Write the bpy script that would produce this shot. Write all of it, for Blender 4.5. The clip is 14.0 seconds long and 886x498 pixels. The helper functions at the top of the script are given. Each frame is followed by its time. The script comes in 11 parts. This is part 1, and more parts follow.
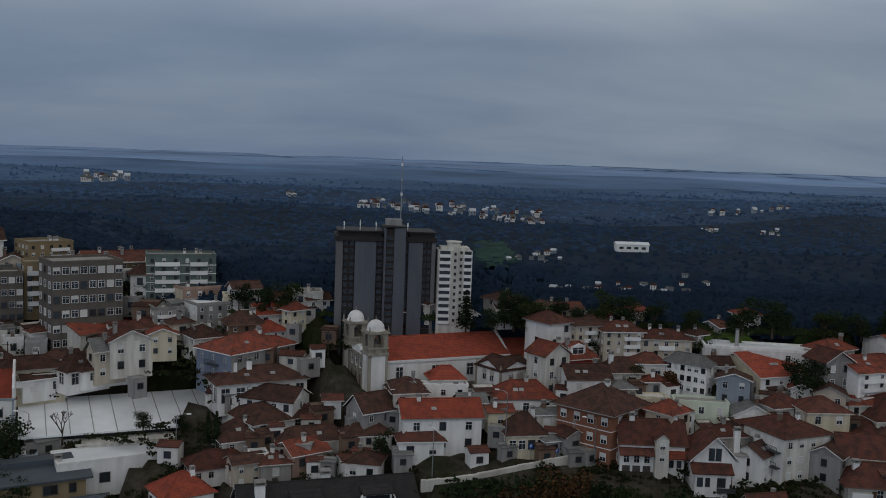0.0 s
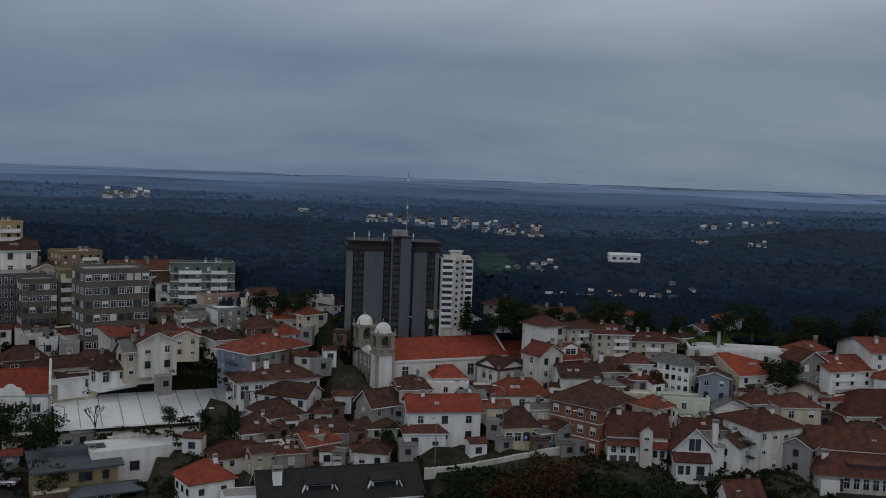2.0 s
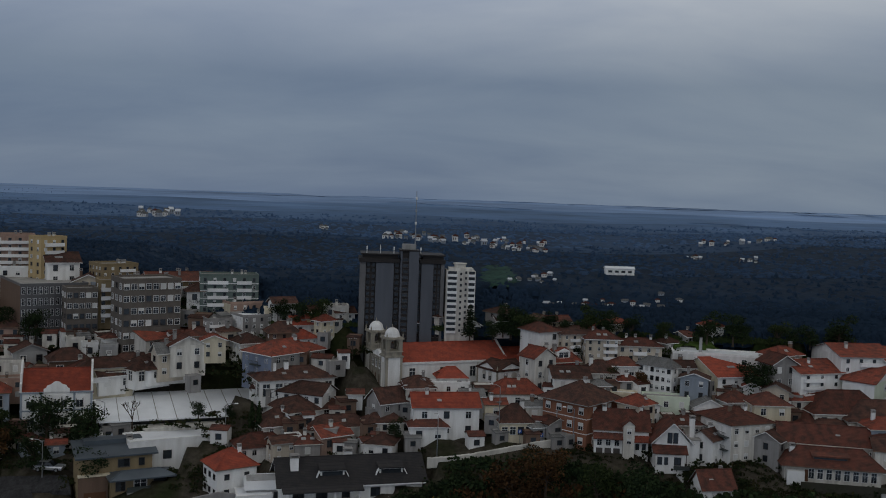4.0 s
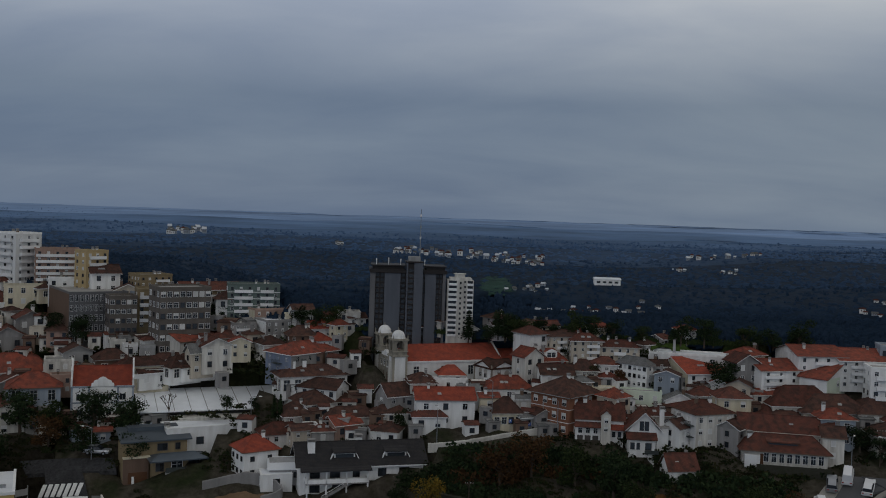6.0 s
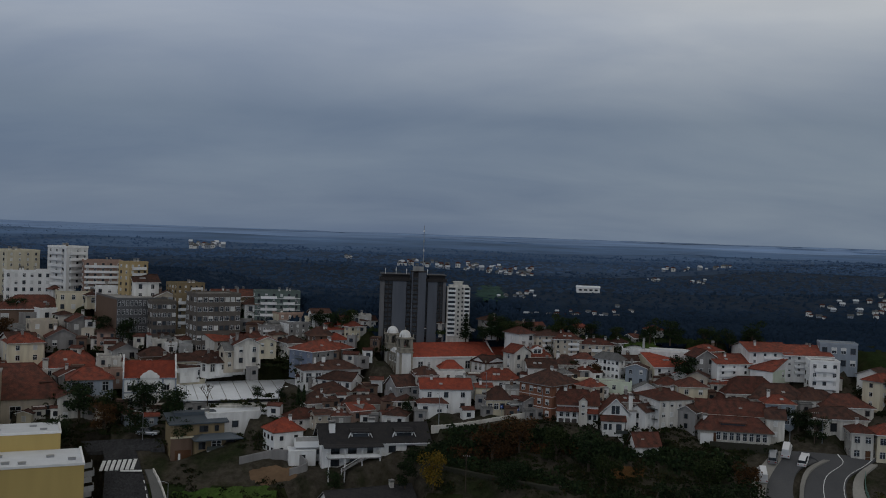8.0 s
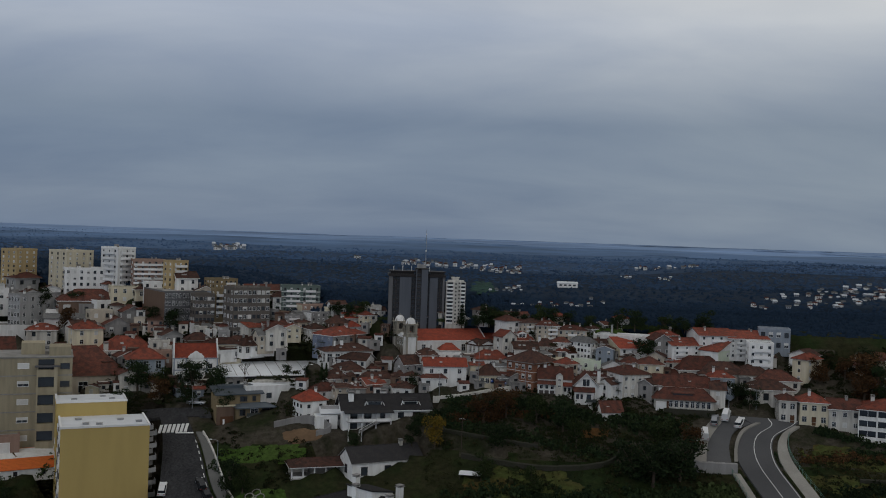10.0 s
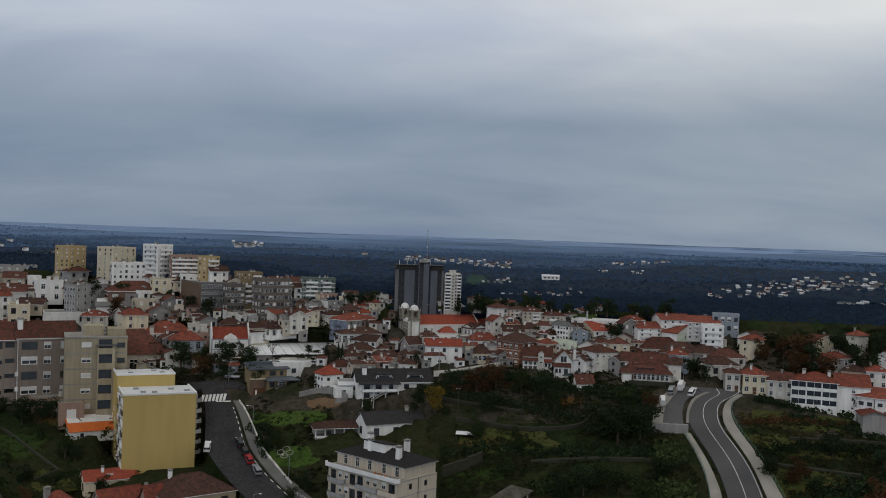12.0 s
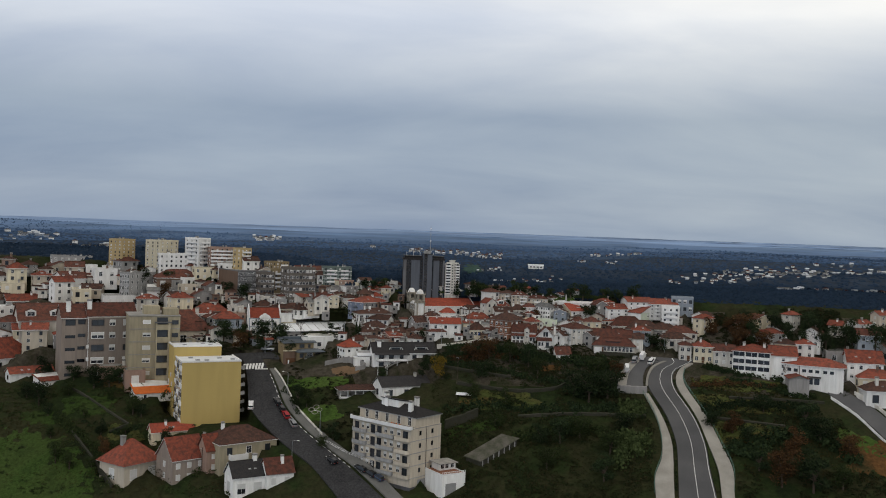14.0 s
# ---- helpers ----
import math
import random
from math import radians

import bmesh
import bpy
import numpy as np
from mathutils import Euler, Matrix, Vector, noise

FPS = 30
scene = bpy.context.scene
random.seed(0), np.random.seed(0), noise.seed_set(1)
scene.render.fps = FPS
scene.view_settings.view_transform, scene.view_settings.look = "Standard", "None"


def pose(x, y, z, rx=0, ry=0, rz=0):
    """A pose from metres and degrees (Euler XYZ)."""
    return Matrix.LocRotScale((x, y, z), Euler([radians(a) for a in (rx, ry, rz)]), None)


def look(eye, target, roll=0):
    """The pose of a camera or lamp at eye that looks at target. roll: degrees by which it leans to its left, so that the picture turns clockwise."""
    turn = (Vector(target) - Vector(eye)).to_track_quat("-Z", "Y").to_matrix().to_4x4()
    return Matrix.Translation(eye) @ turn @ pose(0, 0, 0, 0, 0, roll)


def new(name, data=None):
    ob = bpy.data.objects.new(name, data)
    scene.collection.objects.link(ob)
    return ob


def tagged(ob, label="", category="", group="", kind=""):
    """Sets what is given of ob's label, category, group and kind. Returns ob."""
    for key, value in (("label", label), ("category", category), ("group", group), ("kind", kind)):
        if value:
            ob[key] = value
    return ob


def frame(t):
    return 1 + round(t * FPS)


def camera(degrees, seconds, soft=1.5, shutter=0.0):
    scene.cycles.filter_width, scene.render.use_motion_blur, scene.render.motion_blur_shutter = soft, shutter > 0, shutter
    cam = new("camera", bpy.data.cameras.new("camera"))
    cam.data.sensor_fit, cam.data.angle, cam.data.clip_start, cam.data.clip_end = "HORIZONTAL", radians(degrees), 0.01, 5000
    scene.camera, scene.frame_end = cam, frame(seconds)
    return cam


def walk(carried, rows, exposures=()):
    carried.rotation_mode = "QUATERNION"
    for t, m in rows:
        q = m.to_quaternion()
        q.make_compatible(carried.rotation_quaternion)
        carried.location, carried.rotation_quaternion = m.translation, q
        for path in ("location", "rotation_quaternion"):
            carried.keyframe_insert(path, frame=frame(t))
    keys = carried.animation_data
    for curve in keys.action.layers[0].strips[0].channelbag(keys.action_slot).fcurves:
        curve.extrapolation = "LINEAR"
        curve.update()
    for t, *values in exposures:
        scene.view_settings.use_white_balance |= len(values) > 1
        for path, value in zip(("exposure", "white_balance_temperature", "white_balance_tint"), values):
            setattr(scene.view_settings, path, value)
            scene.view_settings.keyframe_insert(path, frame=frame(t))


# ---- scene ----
cam = camera(50.0, 14.0, soft=1.0)
# seconds, x, y, z, yaw, pitch, roll of the backward move standing in for zooming out
PATH = [
    (0.0, 1.27, -6.02, 47.21, -1.805, -5.462, -2.147),
    (1.5, 1.56, -12.25, 46.84, -1.469, -4.611, -2.125),
    (3.0, 2.51, -19.80, 46.54, -0.721, -3.676, -2.073),
    (5.5, 6.71, -36.53, 46.26, 1.317, -2.212, -2.038),
    (6.5, 6.93, -45.75, 46.04, 1.341, -1.638, -1.998),
    (8.0, 6.80, -62.54, 45.77, 1.154, -0.876, -1.976),
    (10.5, 6.74, -99.47, 45.56, 0.899, -0.659, -2.011),
    (12.0, 6.70, -122.60, 45.45, 0.740, -0.715, -2.010),
    (14.0, 4.50, -162.40, 45.70, 0.220, -1.074, -2.090),
]
EXPOSURE = [(0.0, -0.76, 6090, 10), (3.0, -0.83, 6090, 10), (5.5, -0.91, 6090, 10), (8.0, -0.94, 6100, 10), (10.5, -0.57, 6250, 10), (12.5, -0.23, 6480, 10), (14.0, 0.07, 6660, 10)]
walk(cam, [(t, pose(x, y, z, 90 + pitch, roll, yaw)) for t, x, y, z, yaw, pitch, roll in PATH], EXPOSURE)


# ---- world: an overcast winter sky over a Nishita base ----
def build_world():
    world = bpy.data.worlds.new("overcast_sky")
    scene.world = world
    world.use_nodes = True
    nt = world.node_tree
    nt.nodes.clear()
    N = nt.nodes.new
    L = nt.links.new
    out, bg = N("ShaderNodeOutputWorld"), N("ShaderNodeBackground")
    sky = N("ShaderNodeTexSky")
    sky.sky_type, sky.sun_disc = "NISHITA", False
    sky.sun_elevation, sky.sun_rotation = radians(38), radians(150)
    coord, sep = N("ShaderNodeTexCoord"), N("ShaderNodeSeparateXYZ")
    L(coord.outputs["Generated"], sep.inputs[0])
    # cloud sheet: directions laid onto a high flat layer
    lift = N("ShaderNodeMath"); lift.operation = "ADD"; lift.inputs[1].default_value = 0.24
    L(sep.outputs[2], lift.inputs[0])
    flat = N("ShaderNodeCombineXYZ")
    for k in (0, 1):
        div = N("ShaderNodeMath"); div.operation = "DIVIDE"
        L(sep.outputs[k], div.inputs[0]); L(lift.outputs[0], div.inputs[1]); L(div.outputs[0], flat.inputs[k])
    stretch = N("ShaderNodeMapping")
    stretch.inputs["Scale"].default_value = (0.55, 0.95, 1)
    stretch.inputs["Rotation"].default_value = (0, 0, radians(-14))
    L(flat.outputs[0], stretch.inputs[0])
    noise_big = N("ShaderNodeTexNoise")
    noise_big.inputs["Scale"].default_value, noise_big.inputs["Detail"].default_value = 1.9, 6
    noise_big.inputs["Roughness"].default_value, noise_big.inputs["Distortion"].default_value = 0.52, 0.35
    L(stretch.outputs[0], noise_big.inputs["Vector"])
    ramp = N("ShaderNodeValToRGB")
    ramp.color_ramp.elements[0].position, ramp.color_ramp.elements[0].color = 0.30, (0.80, 0.845, 0.925, 1)
    ramp.color_ramp.elements[1].position, ramp.color_ramp.elements[1].color = 0.70, (1.16, 1.145, 1.115, 1)
    L(noise_big.outputs[0], ramp.inputs[0])
    # brightness by height: dim blue near the horizon, three times brighter overhead
    height = N("ShaderNodeValToRGB")
    cr = height.color_ramp
    cr.elements[0].position, cr.elements[0].color = 0.0, (0.255, 0.325, 0.44, 1)
    cr.elements[1].position, cr.elements[1].color = 1.0, (0.68, 0.665, 0.635, 1)
    for p, c in ((0.035, (0.285, 0.35, 0.455, 1)), (0.12, (0.30, 0.362, 0.455, 1)), (0.22, (0.68, 0.725, 0.80, 1)), (0.45, (0.75, 0.74, 0.725, 1))):
        e = cr.elements.new(p); e.color = c
    L(sep.outputs[2], height.inputs[0])
    mul = N("ShaderNodeMix"); mul.data_type, mul.blend_type = "RGBA", "MULTIPLY"
    mul.inputs[0].default_value = 1.0
    L(height.outputs[0], mul.inputs[6]); L(ramp.outputs[0], mul.inputs[7])
    # the low sky is warmer and paler towards the east side
    side = N("ShaderNodeMapRange")
    side.inputs[1].default_value, side.inputs[2].default_value = -0.1, 0.5
    side.inputs[3].default_value, side.inputs[4].default_value = 0.0, 1.0
    L(sep.outputs[0], side.inputs[0])
    warm = N("ShaderNodeMix"); warm.data_type, warm.blend_type = "RGBA", "MULTIPLY"
    warm.inputs[7].default_value = (1.30, 1.23, 1.10, 1)
    L(side.outputs[0], warm.inputs[0]); L(mul.outputs[2], warm.inputs[6])
    mixed = N("ShaderNodeMix"); mixed.data_type = "RGBA"
    scaled = N("ShaderNodeMix"); scaled.data_type, scaled.blend_type = "RGBA", "MULTIPLY"
    scaled.inputs[0].default_value, scaled.inputs[7].default_value = 1.0, (0.1, 0.1, 0.1, 1)
    L(sky.outputs[0], scaled.inputs[6])
    mixed.inputs[0].default_value = 0.92
    L(scaled.outputs[2], mixed.inputs[6]); L(warm.outputs[2], mixed.inputs[7])
    L(mixed.outputs[2], bg.inputs[0])
    bg.inputs[1].default_value = 1.0
    L(bg.outputs[0], out.inputs[0])


build_world()
sun = new("sun", bpy.data.lights.new("sun", "SUN"))
sun.data.energy, sun.data.angle, sun.data.color = 0.42, radians(30), (1.0, 0.96, 0.9)
sun.matrix_world = look((-70, -150, 100), (0, 0, 0))


# ---- materials ----
def material(name, color, rough=0.85, metal=0.0, vary=0.12, scale=0.35, stain=0.25, stain_color=None, bump=0.15, fine=6.0, rand=0.12, streak=False):
    """A surface with two scales of variation: broad stains and fine grain; each object differs a little."""
    m = bpy.data.materials.new(name)
    m.use_nodes = True
    nt = m.node_tree
    N, L = nt.nodes.new, nt.links.new
    bsdf = nt.nodes["Principled BSDF"]
    bsdf.inputs["Roughness"].default_value, bsdf.inputs["Metallic"].default_value = rough, metal
    bsdf.inputs["Specular IOR Level"].default_value = 0.5 if rough < 0.6 else 0.12
    coord, info = N("ShaderNodeTexCoord"), N("ShaderNodeObjectInfo")
    shift = N("ShaderNodeVectorMath"); shift.operation = "MULTIPLY_ADD"
    spread = N("ShaderNodeCombineXYZ")
    for k in range(3):
        L(info.outputs["Random"], spread.inputs[k])
    shift.inputs[1].default_value = (57, 31, 43)
    L(spread.outputs[0], shift.inputs[0]); L(coord.outputs["Object"], shift.inputs[2])
    big, small = N("ShaderNodeTexNoise"), N("ShaderNodeTexNoise")
    big.inputs["Scale"].default_value, big.inputs["Detail"].default_value = scale, 5
    small.inputs["Scale"].default_value, small.inputs["Detail"].default_value = fine, 3
    vec = shift.outputs[0]
    if streak:
        squeeze = N("ShaderNodeMapping"); squeeze.inputs["Scale"].default_value = (2.6, 2.6, 0.35)
        L(vec, squeeze.inputs[0]); L(squeeze.outputs[0], big.inputs["Vector"])
    else:
        L(vec, big.inputs["Vector"])
    L(vec, small.inputs["Vector"])
    ramp = N("ShaderNodeValToRGB")
    ramp.color_ramp.elements[0].position, ramp.color_ramp.elements[1].position = 0.38, 0.66
    L(big.outputs[0], ramp.inputs[0])
    dark = stain_color or tuple(c * 0.45 for c in color)
    mix = N("ShaderNodeMix"); mix.data_type = "RGBA"
    mix.inputs[6].default_value, mix.inputs[7].default_value = (*color, 1), (*dark, 1)
    amount = N("ShaderNodeMath"); amount.operation = "MULTIPLY"; amount.inputs[1].default_value = stain
    L(ramp.outputs[0], amount.inputs[0]); L(amount.outputs[0], mix.inputs[0])
    hsv = N("ShaderNodeHueSaturation")
    value = N("ShaderNodeMapRange")
    value.inputs[3].default_value, value.inputs[4].default_value = 1 - vary, 1 + vary
    L(small.outputs[0], value.inputs[0])
    own = N("ShaderNodeMapRange")
    own.inputs[3].default_value, own.inputs[4].default_value = 1 - rand, 1 + rand
    L(info.outputs["Random"], own.inputs[0])
    both = N("ShaderNodeMath"); both.operation = "MULTIPLY"
    L(value.outputs[0], both.inputs[0]); L(own.outputs[0], both.inputs[1])
    L(both.outputs[0], hsv.inputs["Value"]); L(mix.outputs[2], hsv.inputs["Color"])
    L(hsv.outputs[0], bsdf.inputs["Base Color"])
    if bump:
        b = N("ShaderNodeBump"); b.inputs["Strength"].default_value = bump; b.inputs["Distance"].default_value = 0.05
        L(small.outputs[0], b.inputs["Height"]); L(b.outputs[0], bsdf.inputs["Normal"])
    return m


def tile_material(name, color, moss, moss_amount):
    """Clay roof tiles: courses down the slope, weathered patches and moss."""
    m = material(name, color, 0.9, 0, 0.34, 0.8, moss_amount * 0.95, moss, 0.0, 4.0, 0.22)
    nt = m.node_tree
    N, L = nt.nodes.new, nt.links.new
    bsdf = nt.nodes["Principled BSDF"]
    coord, sep, nsep = N("ShaderNodeTexCoord"), N("ShaderNodeSeparateXYZ"), N("ShaderNodeSeparateXYZ")
    L(coord.outputs["Object"], sep.inputs[0]); L(coord.outputs["Normal"], nsep.inputs[0])
    ax, ay, gt = N("ShaderNodeMath"), N("ShaderNodeMath"), N("ShaderNodeMath")
    ax.operation = ay.operation = "ABSOLUTE"; gt.operation = "GREATER_THAN"
    L(nsep.outputs[0], ax.inputs[0]); L(nsep.outputs[1], ay.inputs[0]); L(ax.outputs[0], gt.inputs[0]); L(ay.outputs[0], gt.inputs[1])
    pick = N("ShaderNodeMix"); pick.data_type = "FLOAT"
    L(gt.outputs[0], pick.inputs[0]); L(sep.outputs[0], pick.inputs[2]); L(sep.outputs[1], pick.inputs[3])
    vec = N("ShaderNodeCombineXYZ")
    L(pick.outputs[0], vec.inputs[0]); L(sep.outputs[2], vec.inputs[1])
    brick = N("ShaderNodeTexBrick")
    brick.inputs["Scale"].default_value = 1.0
    brick.inputs["Brick Width"].default_value, brick.inputs["Row Height"].default_value = 0.36, 0.22
    brick.inputs["Mortar Size"].default_value = 0.03
    brick.inputs["Color1"].default_value, brick.inputs["Color2"].default_value = (1.12, 1.1, 1.08, 1), (0.82, 0.84, 0.86, 1)
    brick.inputs["Mortar"].default_value = (0.5, 0.5, 0.5, 1)
    L(vec.outputs[0], brick.inputs["Vector"])
    old = bsdf.inputs["Base Color"].links[0].from_socket
    mul = N("ShaderNodeMix"); mul.data_type, mul.blend_type = "RGBA", "MULTIPLY"
    mul.inputs[0].default_value = 0.55
    L(old, mul.inputs[6]); L(brick.outputs[0], mul.inputs[7]); L(mul.outputs[2], bsdf.inputs["Base Color"])
    b = N("ShaderNodeBump"); b.inputs["Strength"].default_value = 0.5; b.inputs["Distance"].default_value = 0.05
    L(brick.outputs[1], b.inputs["Height"]); L(b.outputs[0], bsdf.inputs["Normal"])
    return m


def glass_material(name, color, rough):
    m = material(name, color, rough, 0, 0.3, 0.8, 0.2, None, 0, 2.0, 0.5)
    m.node_tree.nodes["Principled BSDF"].inputs["Specular IOR Level"].default_value = 0.6
    return m


WALL = {
    "white": material("white_render", (0.79, 0.79, 0.775), 0.9, stain=0.36, stain_color=(0.42, 0.405, 0.37), streak=True, rand=0.12, scale=0.3),
    "aged": material("aged_white_render", (0.62, 0.60, 0.55), 0.92, stain=0.55, stain_color=(0.24, 0.22, 0.19), streak=True),
    "cream": material("cream_render", (0.66, 0.60, 0.455), 0.9, stain=0.4, stain_color=(0.34, 0.29, 0.20), streak=True, rand=0.12),
    "yellow": material("ochre_yellow_render", (0.49, 0.37, 0.14), 0.85, stain=0.14, rand=0.04, scale=0.12, vary=0.05, streak=True),
    "olive": material("olive_yellow_render", (0.25, 0.195, 0.115), 0.9, stain=0.3, streak=True),
    "gold": material("gold_yellow_render", (0.42, 0.32, 0.17), 0.9, stain=0.25, streak=True),
    "beige": material("beige_render", (0.55, 0.49, 0.40), 0.9, stain=0.3, streak=True),
    "greybeige": material("grey_beige_tile_cladding", (0.265, 0.222, 0.19), 0.75, stain=0.3, streak=True),
    "grey": material("grey_render", (0.34, 0.34, 0.335), 0.9, stain=0.4, streak=True),
    "concrete": material("weathered_concrete", (0.30, 0.29, 0.28), 0.9, stain=0.5, streak=True),
    "darkgrey": material("dark_grey_cladding", (0.10, 0.10, 0.105), 0.55, stain=0.3, streak=True),
    "slate": material("slate_grey_panel", (0.105, 0.115, 0.135), 0.6, stain=0.25, streak=True, rand=0.05),
    "blue": material("blue_glazed_tile_wall", (0.20, 0.24, 0.33), 0.4, stain=0.4, streak=True, fine=9),
    "greenglass": material("green_grey_glazed_front", (0.13, 0.165, 0.15), 0.6, stain=0.3, streak=True),
    "bluegrey": material("blue_grey_render", (0.30, 0.34, 0.39), 0.9, stain=0.3, streak=True),
    "brick": material("orange_brown_brick_cladding", (0.25, 0.115, 0.07), 0.8, stain=0.35, streak=True, fine=9),
    "brown": material("brown_cladding", (0.17, 0.115, 0.085), 0.7, stain=0.3, streak=True),
    "wine": material("wine_red_render", (0.33, 0.06, 0.05), 0.9, stain=0.3, streak=True),
    "pink": material("dusty_pink_render", (0.36, 0.25, 0.20), 0.9, stain=0.35, streak=True),
    "green": material("pale_green_render", (0.58, 0.64, 0.52), 0.9, stain=0.2, streak=True),
    "stone": material("granite_stone", (0.33, 0.305, 0.25), 0.9, stain=0.6, stain_color=(0.13, 0.12, 0.10), streak=True),
    "soot": material("black_brown_cladding", (0.035, 0.032, 0.032), 0.6, stain=0.3, streak=True),
    "column": material("grey_concrete_column", (0.17, 0.17, 0.175), 0.85, stain=0.3, streak=True),
    "umber": material("grey_brown_cladding", (0.145, 0.128, 0.112), 0.8, stain=0.35, streak=True),
    "tan": material("tan_concrete_render", (0.38, 0.335, 0.235), 0.9, stain=0.35, streak=True),
    "orange": material("orange_render", (0.62, 0.22, 0.06), 0.9, stain=0.25, streak=True),
}
ROOF = {
    "red": tile_material("red_clay_tiles", (0.27, 0.074, 0.047), (0.085, 0.046, 0.038), 0.8),
    "bright": tile_material("new_red_clay_tiles", (0.34, 0.078, 0.046), (0.17, 0.052, 0.040), 0.7),
    "rust": tile_material("rust_brown_clay_tiles", (0.150, 0.058, 0.042), (0.055, 0.037, 0.031), 0.8),
    "brown": tile_material("dark_brown_clay_tiles", (0.105, 0.053, 0.040), (0.035, 0.028, 0.025), 0.8),
    "black": tile_material("black_concrete_tiles", (0.035, 0.034, 0.036), (0.06, 0.055, 0.05), 0.4),
    "greytile": tile_material("grey_fibre_cement_tiles", (0.20, 0.20, 0.195), (0.10, 0.10, 0.095), 0.5),
    "metal": material("blue_grey_metal_sheet", (0.10, 0.12, 0.14), 0.45, 0.5, stain=0.3),
    "white": material("white_painted_roof_sheet", (0.76, 0.78, 0.80), 0.7, stain=0.22, scale=0.2),
    "flat": material("gravel_flat_roof", (0.33, 0.32, 0.30), 0.95, stain=0.5, stain_color=(0.15, 0.145, 0.13)),
    "orange": tile_material("orange_clay_tiles", (0.62, 0.16, 0.04), (0.45, 0.10, 0.04), 0.3),
}
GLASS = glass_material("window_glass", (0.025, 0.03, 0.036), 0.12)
FRAME_WHITE = material("white_window_frame", (0.74, 0.74, 0.73), 0.5, stain=0.1)
FRAME_DARK = material("dark_window_frame", (0.07, 0.06, 0.055), 0.5)
FRAME_STONE = material("granite_surround", (0.42, 0.40, 0.36), 0.9)
SHUTTER = material("roller_shutter", (0.62, 0.62, 0.60), 0.6)
SHUTTER_GREY = material("grey_roller_shutter", (0.28, 0.28, 0.28), 0.6)
DOOR_WOOD = material("dark_wooden_door", (0.11, 0.055, 0.03), 0.6)
WHITE_TRIM = material("white_trim", (0.78, 0.78, 0.77), 0.8, stain=0.2)
GREY_METAL = material("galvanised_steel", (0.36, 0.37, 0.38), 0.4, 0.8)
DARK_METAL = material("dark_painted_steel", (0.06, 0.07, 0.065), 0.5, 0.4)
GREEN_METAL = material("green_painted_steel", (0.10, 0.19, 0.15), 0.5, 0.2)


# ---- mesh builder ----
class Shape:
    """Collects boxes, prisms and faces for one mesh."""

    def __init__(self):
        self.v, self.f, self.m = [], [], []

    def face(self, pts, mat=0):
        n = len(self.v)
        self.v += [tuple(p) for p in pts]
        self.f.append(tuple(range(n, n + len(pts))))
        self.m.append(mat)
        return self

    def box(self, a, b, mat=0):
        (x0, y0, z0), (x1, y1, z1) = a, b
        n = len(self.v)
        self.v += [(x0, y0, z0), (x1, y0, z0), (x1, y1, z0), (x0, y1, z0), (x0, y0, z1), (x1, y0, z1), (x1, y1, z1), (x0, y1, z1)]
        for q in ((0, 3, 2, 1), (4, 5, 6, 7), (0, 1, 5, 4), (1, 2, 6, 5), (2, 3, 7, 6), (3, 0, 4, 7)):
            self.f.append(tuple(n + k for k in q))
            self.m.append(mat)
        return self

    def solid(self, low, high, mat=0):
        """A closed body between two outlines with the same number of corners (counter-clockwise from above)."""
        n, k = len(self.v), len(low)
        self.v += [tuple(p) for p in low] + [tuple(p) for p in high]
        self.f.append(tuple(n + i for i in reversed(range(k))))
        self.f.append(tuple(n + k + i for i in range(k)))
        for i in range(k):
            j = (i + 1) % k
            self.f.append((n + i, n + j, n + k + j, n + k + i))
        self.m += [mat] * (k + 2)
        return self

    def tube(self, p, q, r0, r1, sides=8, mat=0):
        p, q = Vector(p), Vector(q)
        turn = (q - p).to_track_quat("Z", "Y")
        ring = [turn @ Vector((math.cos(6.2832 * i / sides), math.sin(6.2832 * i / sides), 0)) for i in range(sides)]
        return self.solid([p + r0 * c for c in ring], [q + r1 * c for c in ring], mat)

    def dome(self, c, r, h, sides=16, rings=6, mat=0):
        rows = [[(c[0] + r * math.cos(a) * math.cos(6.2832 * i / sides), c[1] + r * math.cos(a) * math.sin(6.2832 * i / sides), c[2] + h * math.sin(a))
                 for i in range(sides)] for a in [math.pi / 2 * k / rings for k in range(rings + 1)]]
        for lo, hi in zip(rows, rows[1:]):
            for i in range(sides):
                j = (i + 1) % sides
                self.face((lo[i], lo[j], hi[j], hi[i]), mat)
        return self

    def mesh(self, name, mats, smooth=False):
        me = bpy.data.meshes.new(name)
        me.from_pydata(self.v, [], self.f)
        for m in mats:
            me.materials.append(m)
        me.polygons.foreach_set("material_index", self.m)
        if smooth:
            me.polygons.foreach_set("use_smooth", [True] * len(self.f))
        me.update()
        return me


def part(name, shape, mats, parent, label="", m=None):
    """One mesh object under a thing or a part."""
    data = shape if isinstance(shape, bpy.types.Mesh) else shape.mesh(name, mats if isinstance(mats, (list, tuple)) else [mats])
    ob = new(name, data)
    ob.parent = parent
    if m is not None:
        ob.matrix_basis = m
    return tagged(ob, label)


def thing(name, label, category, m, group=""):
    ob = new(name)
    ob.empty_display_size = 0.5
    ob.matrix_basis = m
    return tagged(ob, label, category, group)


# ---- the lie of the land ----
def smoothstep(a, b, v):
    v = min(1.0, max(0.0, (v - a) / (b - a)))
    return v * v * (3 - 2 * v)


FOOT = []
LEVEL = []


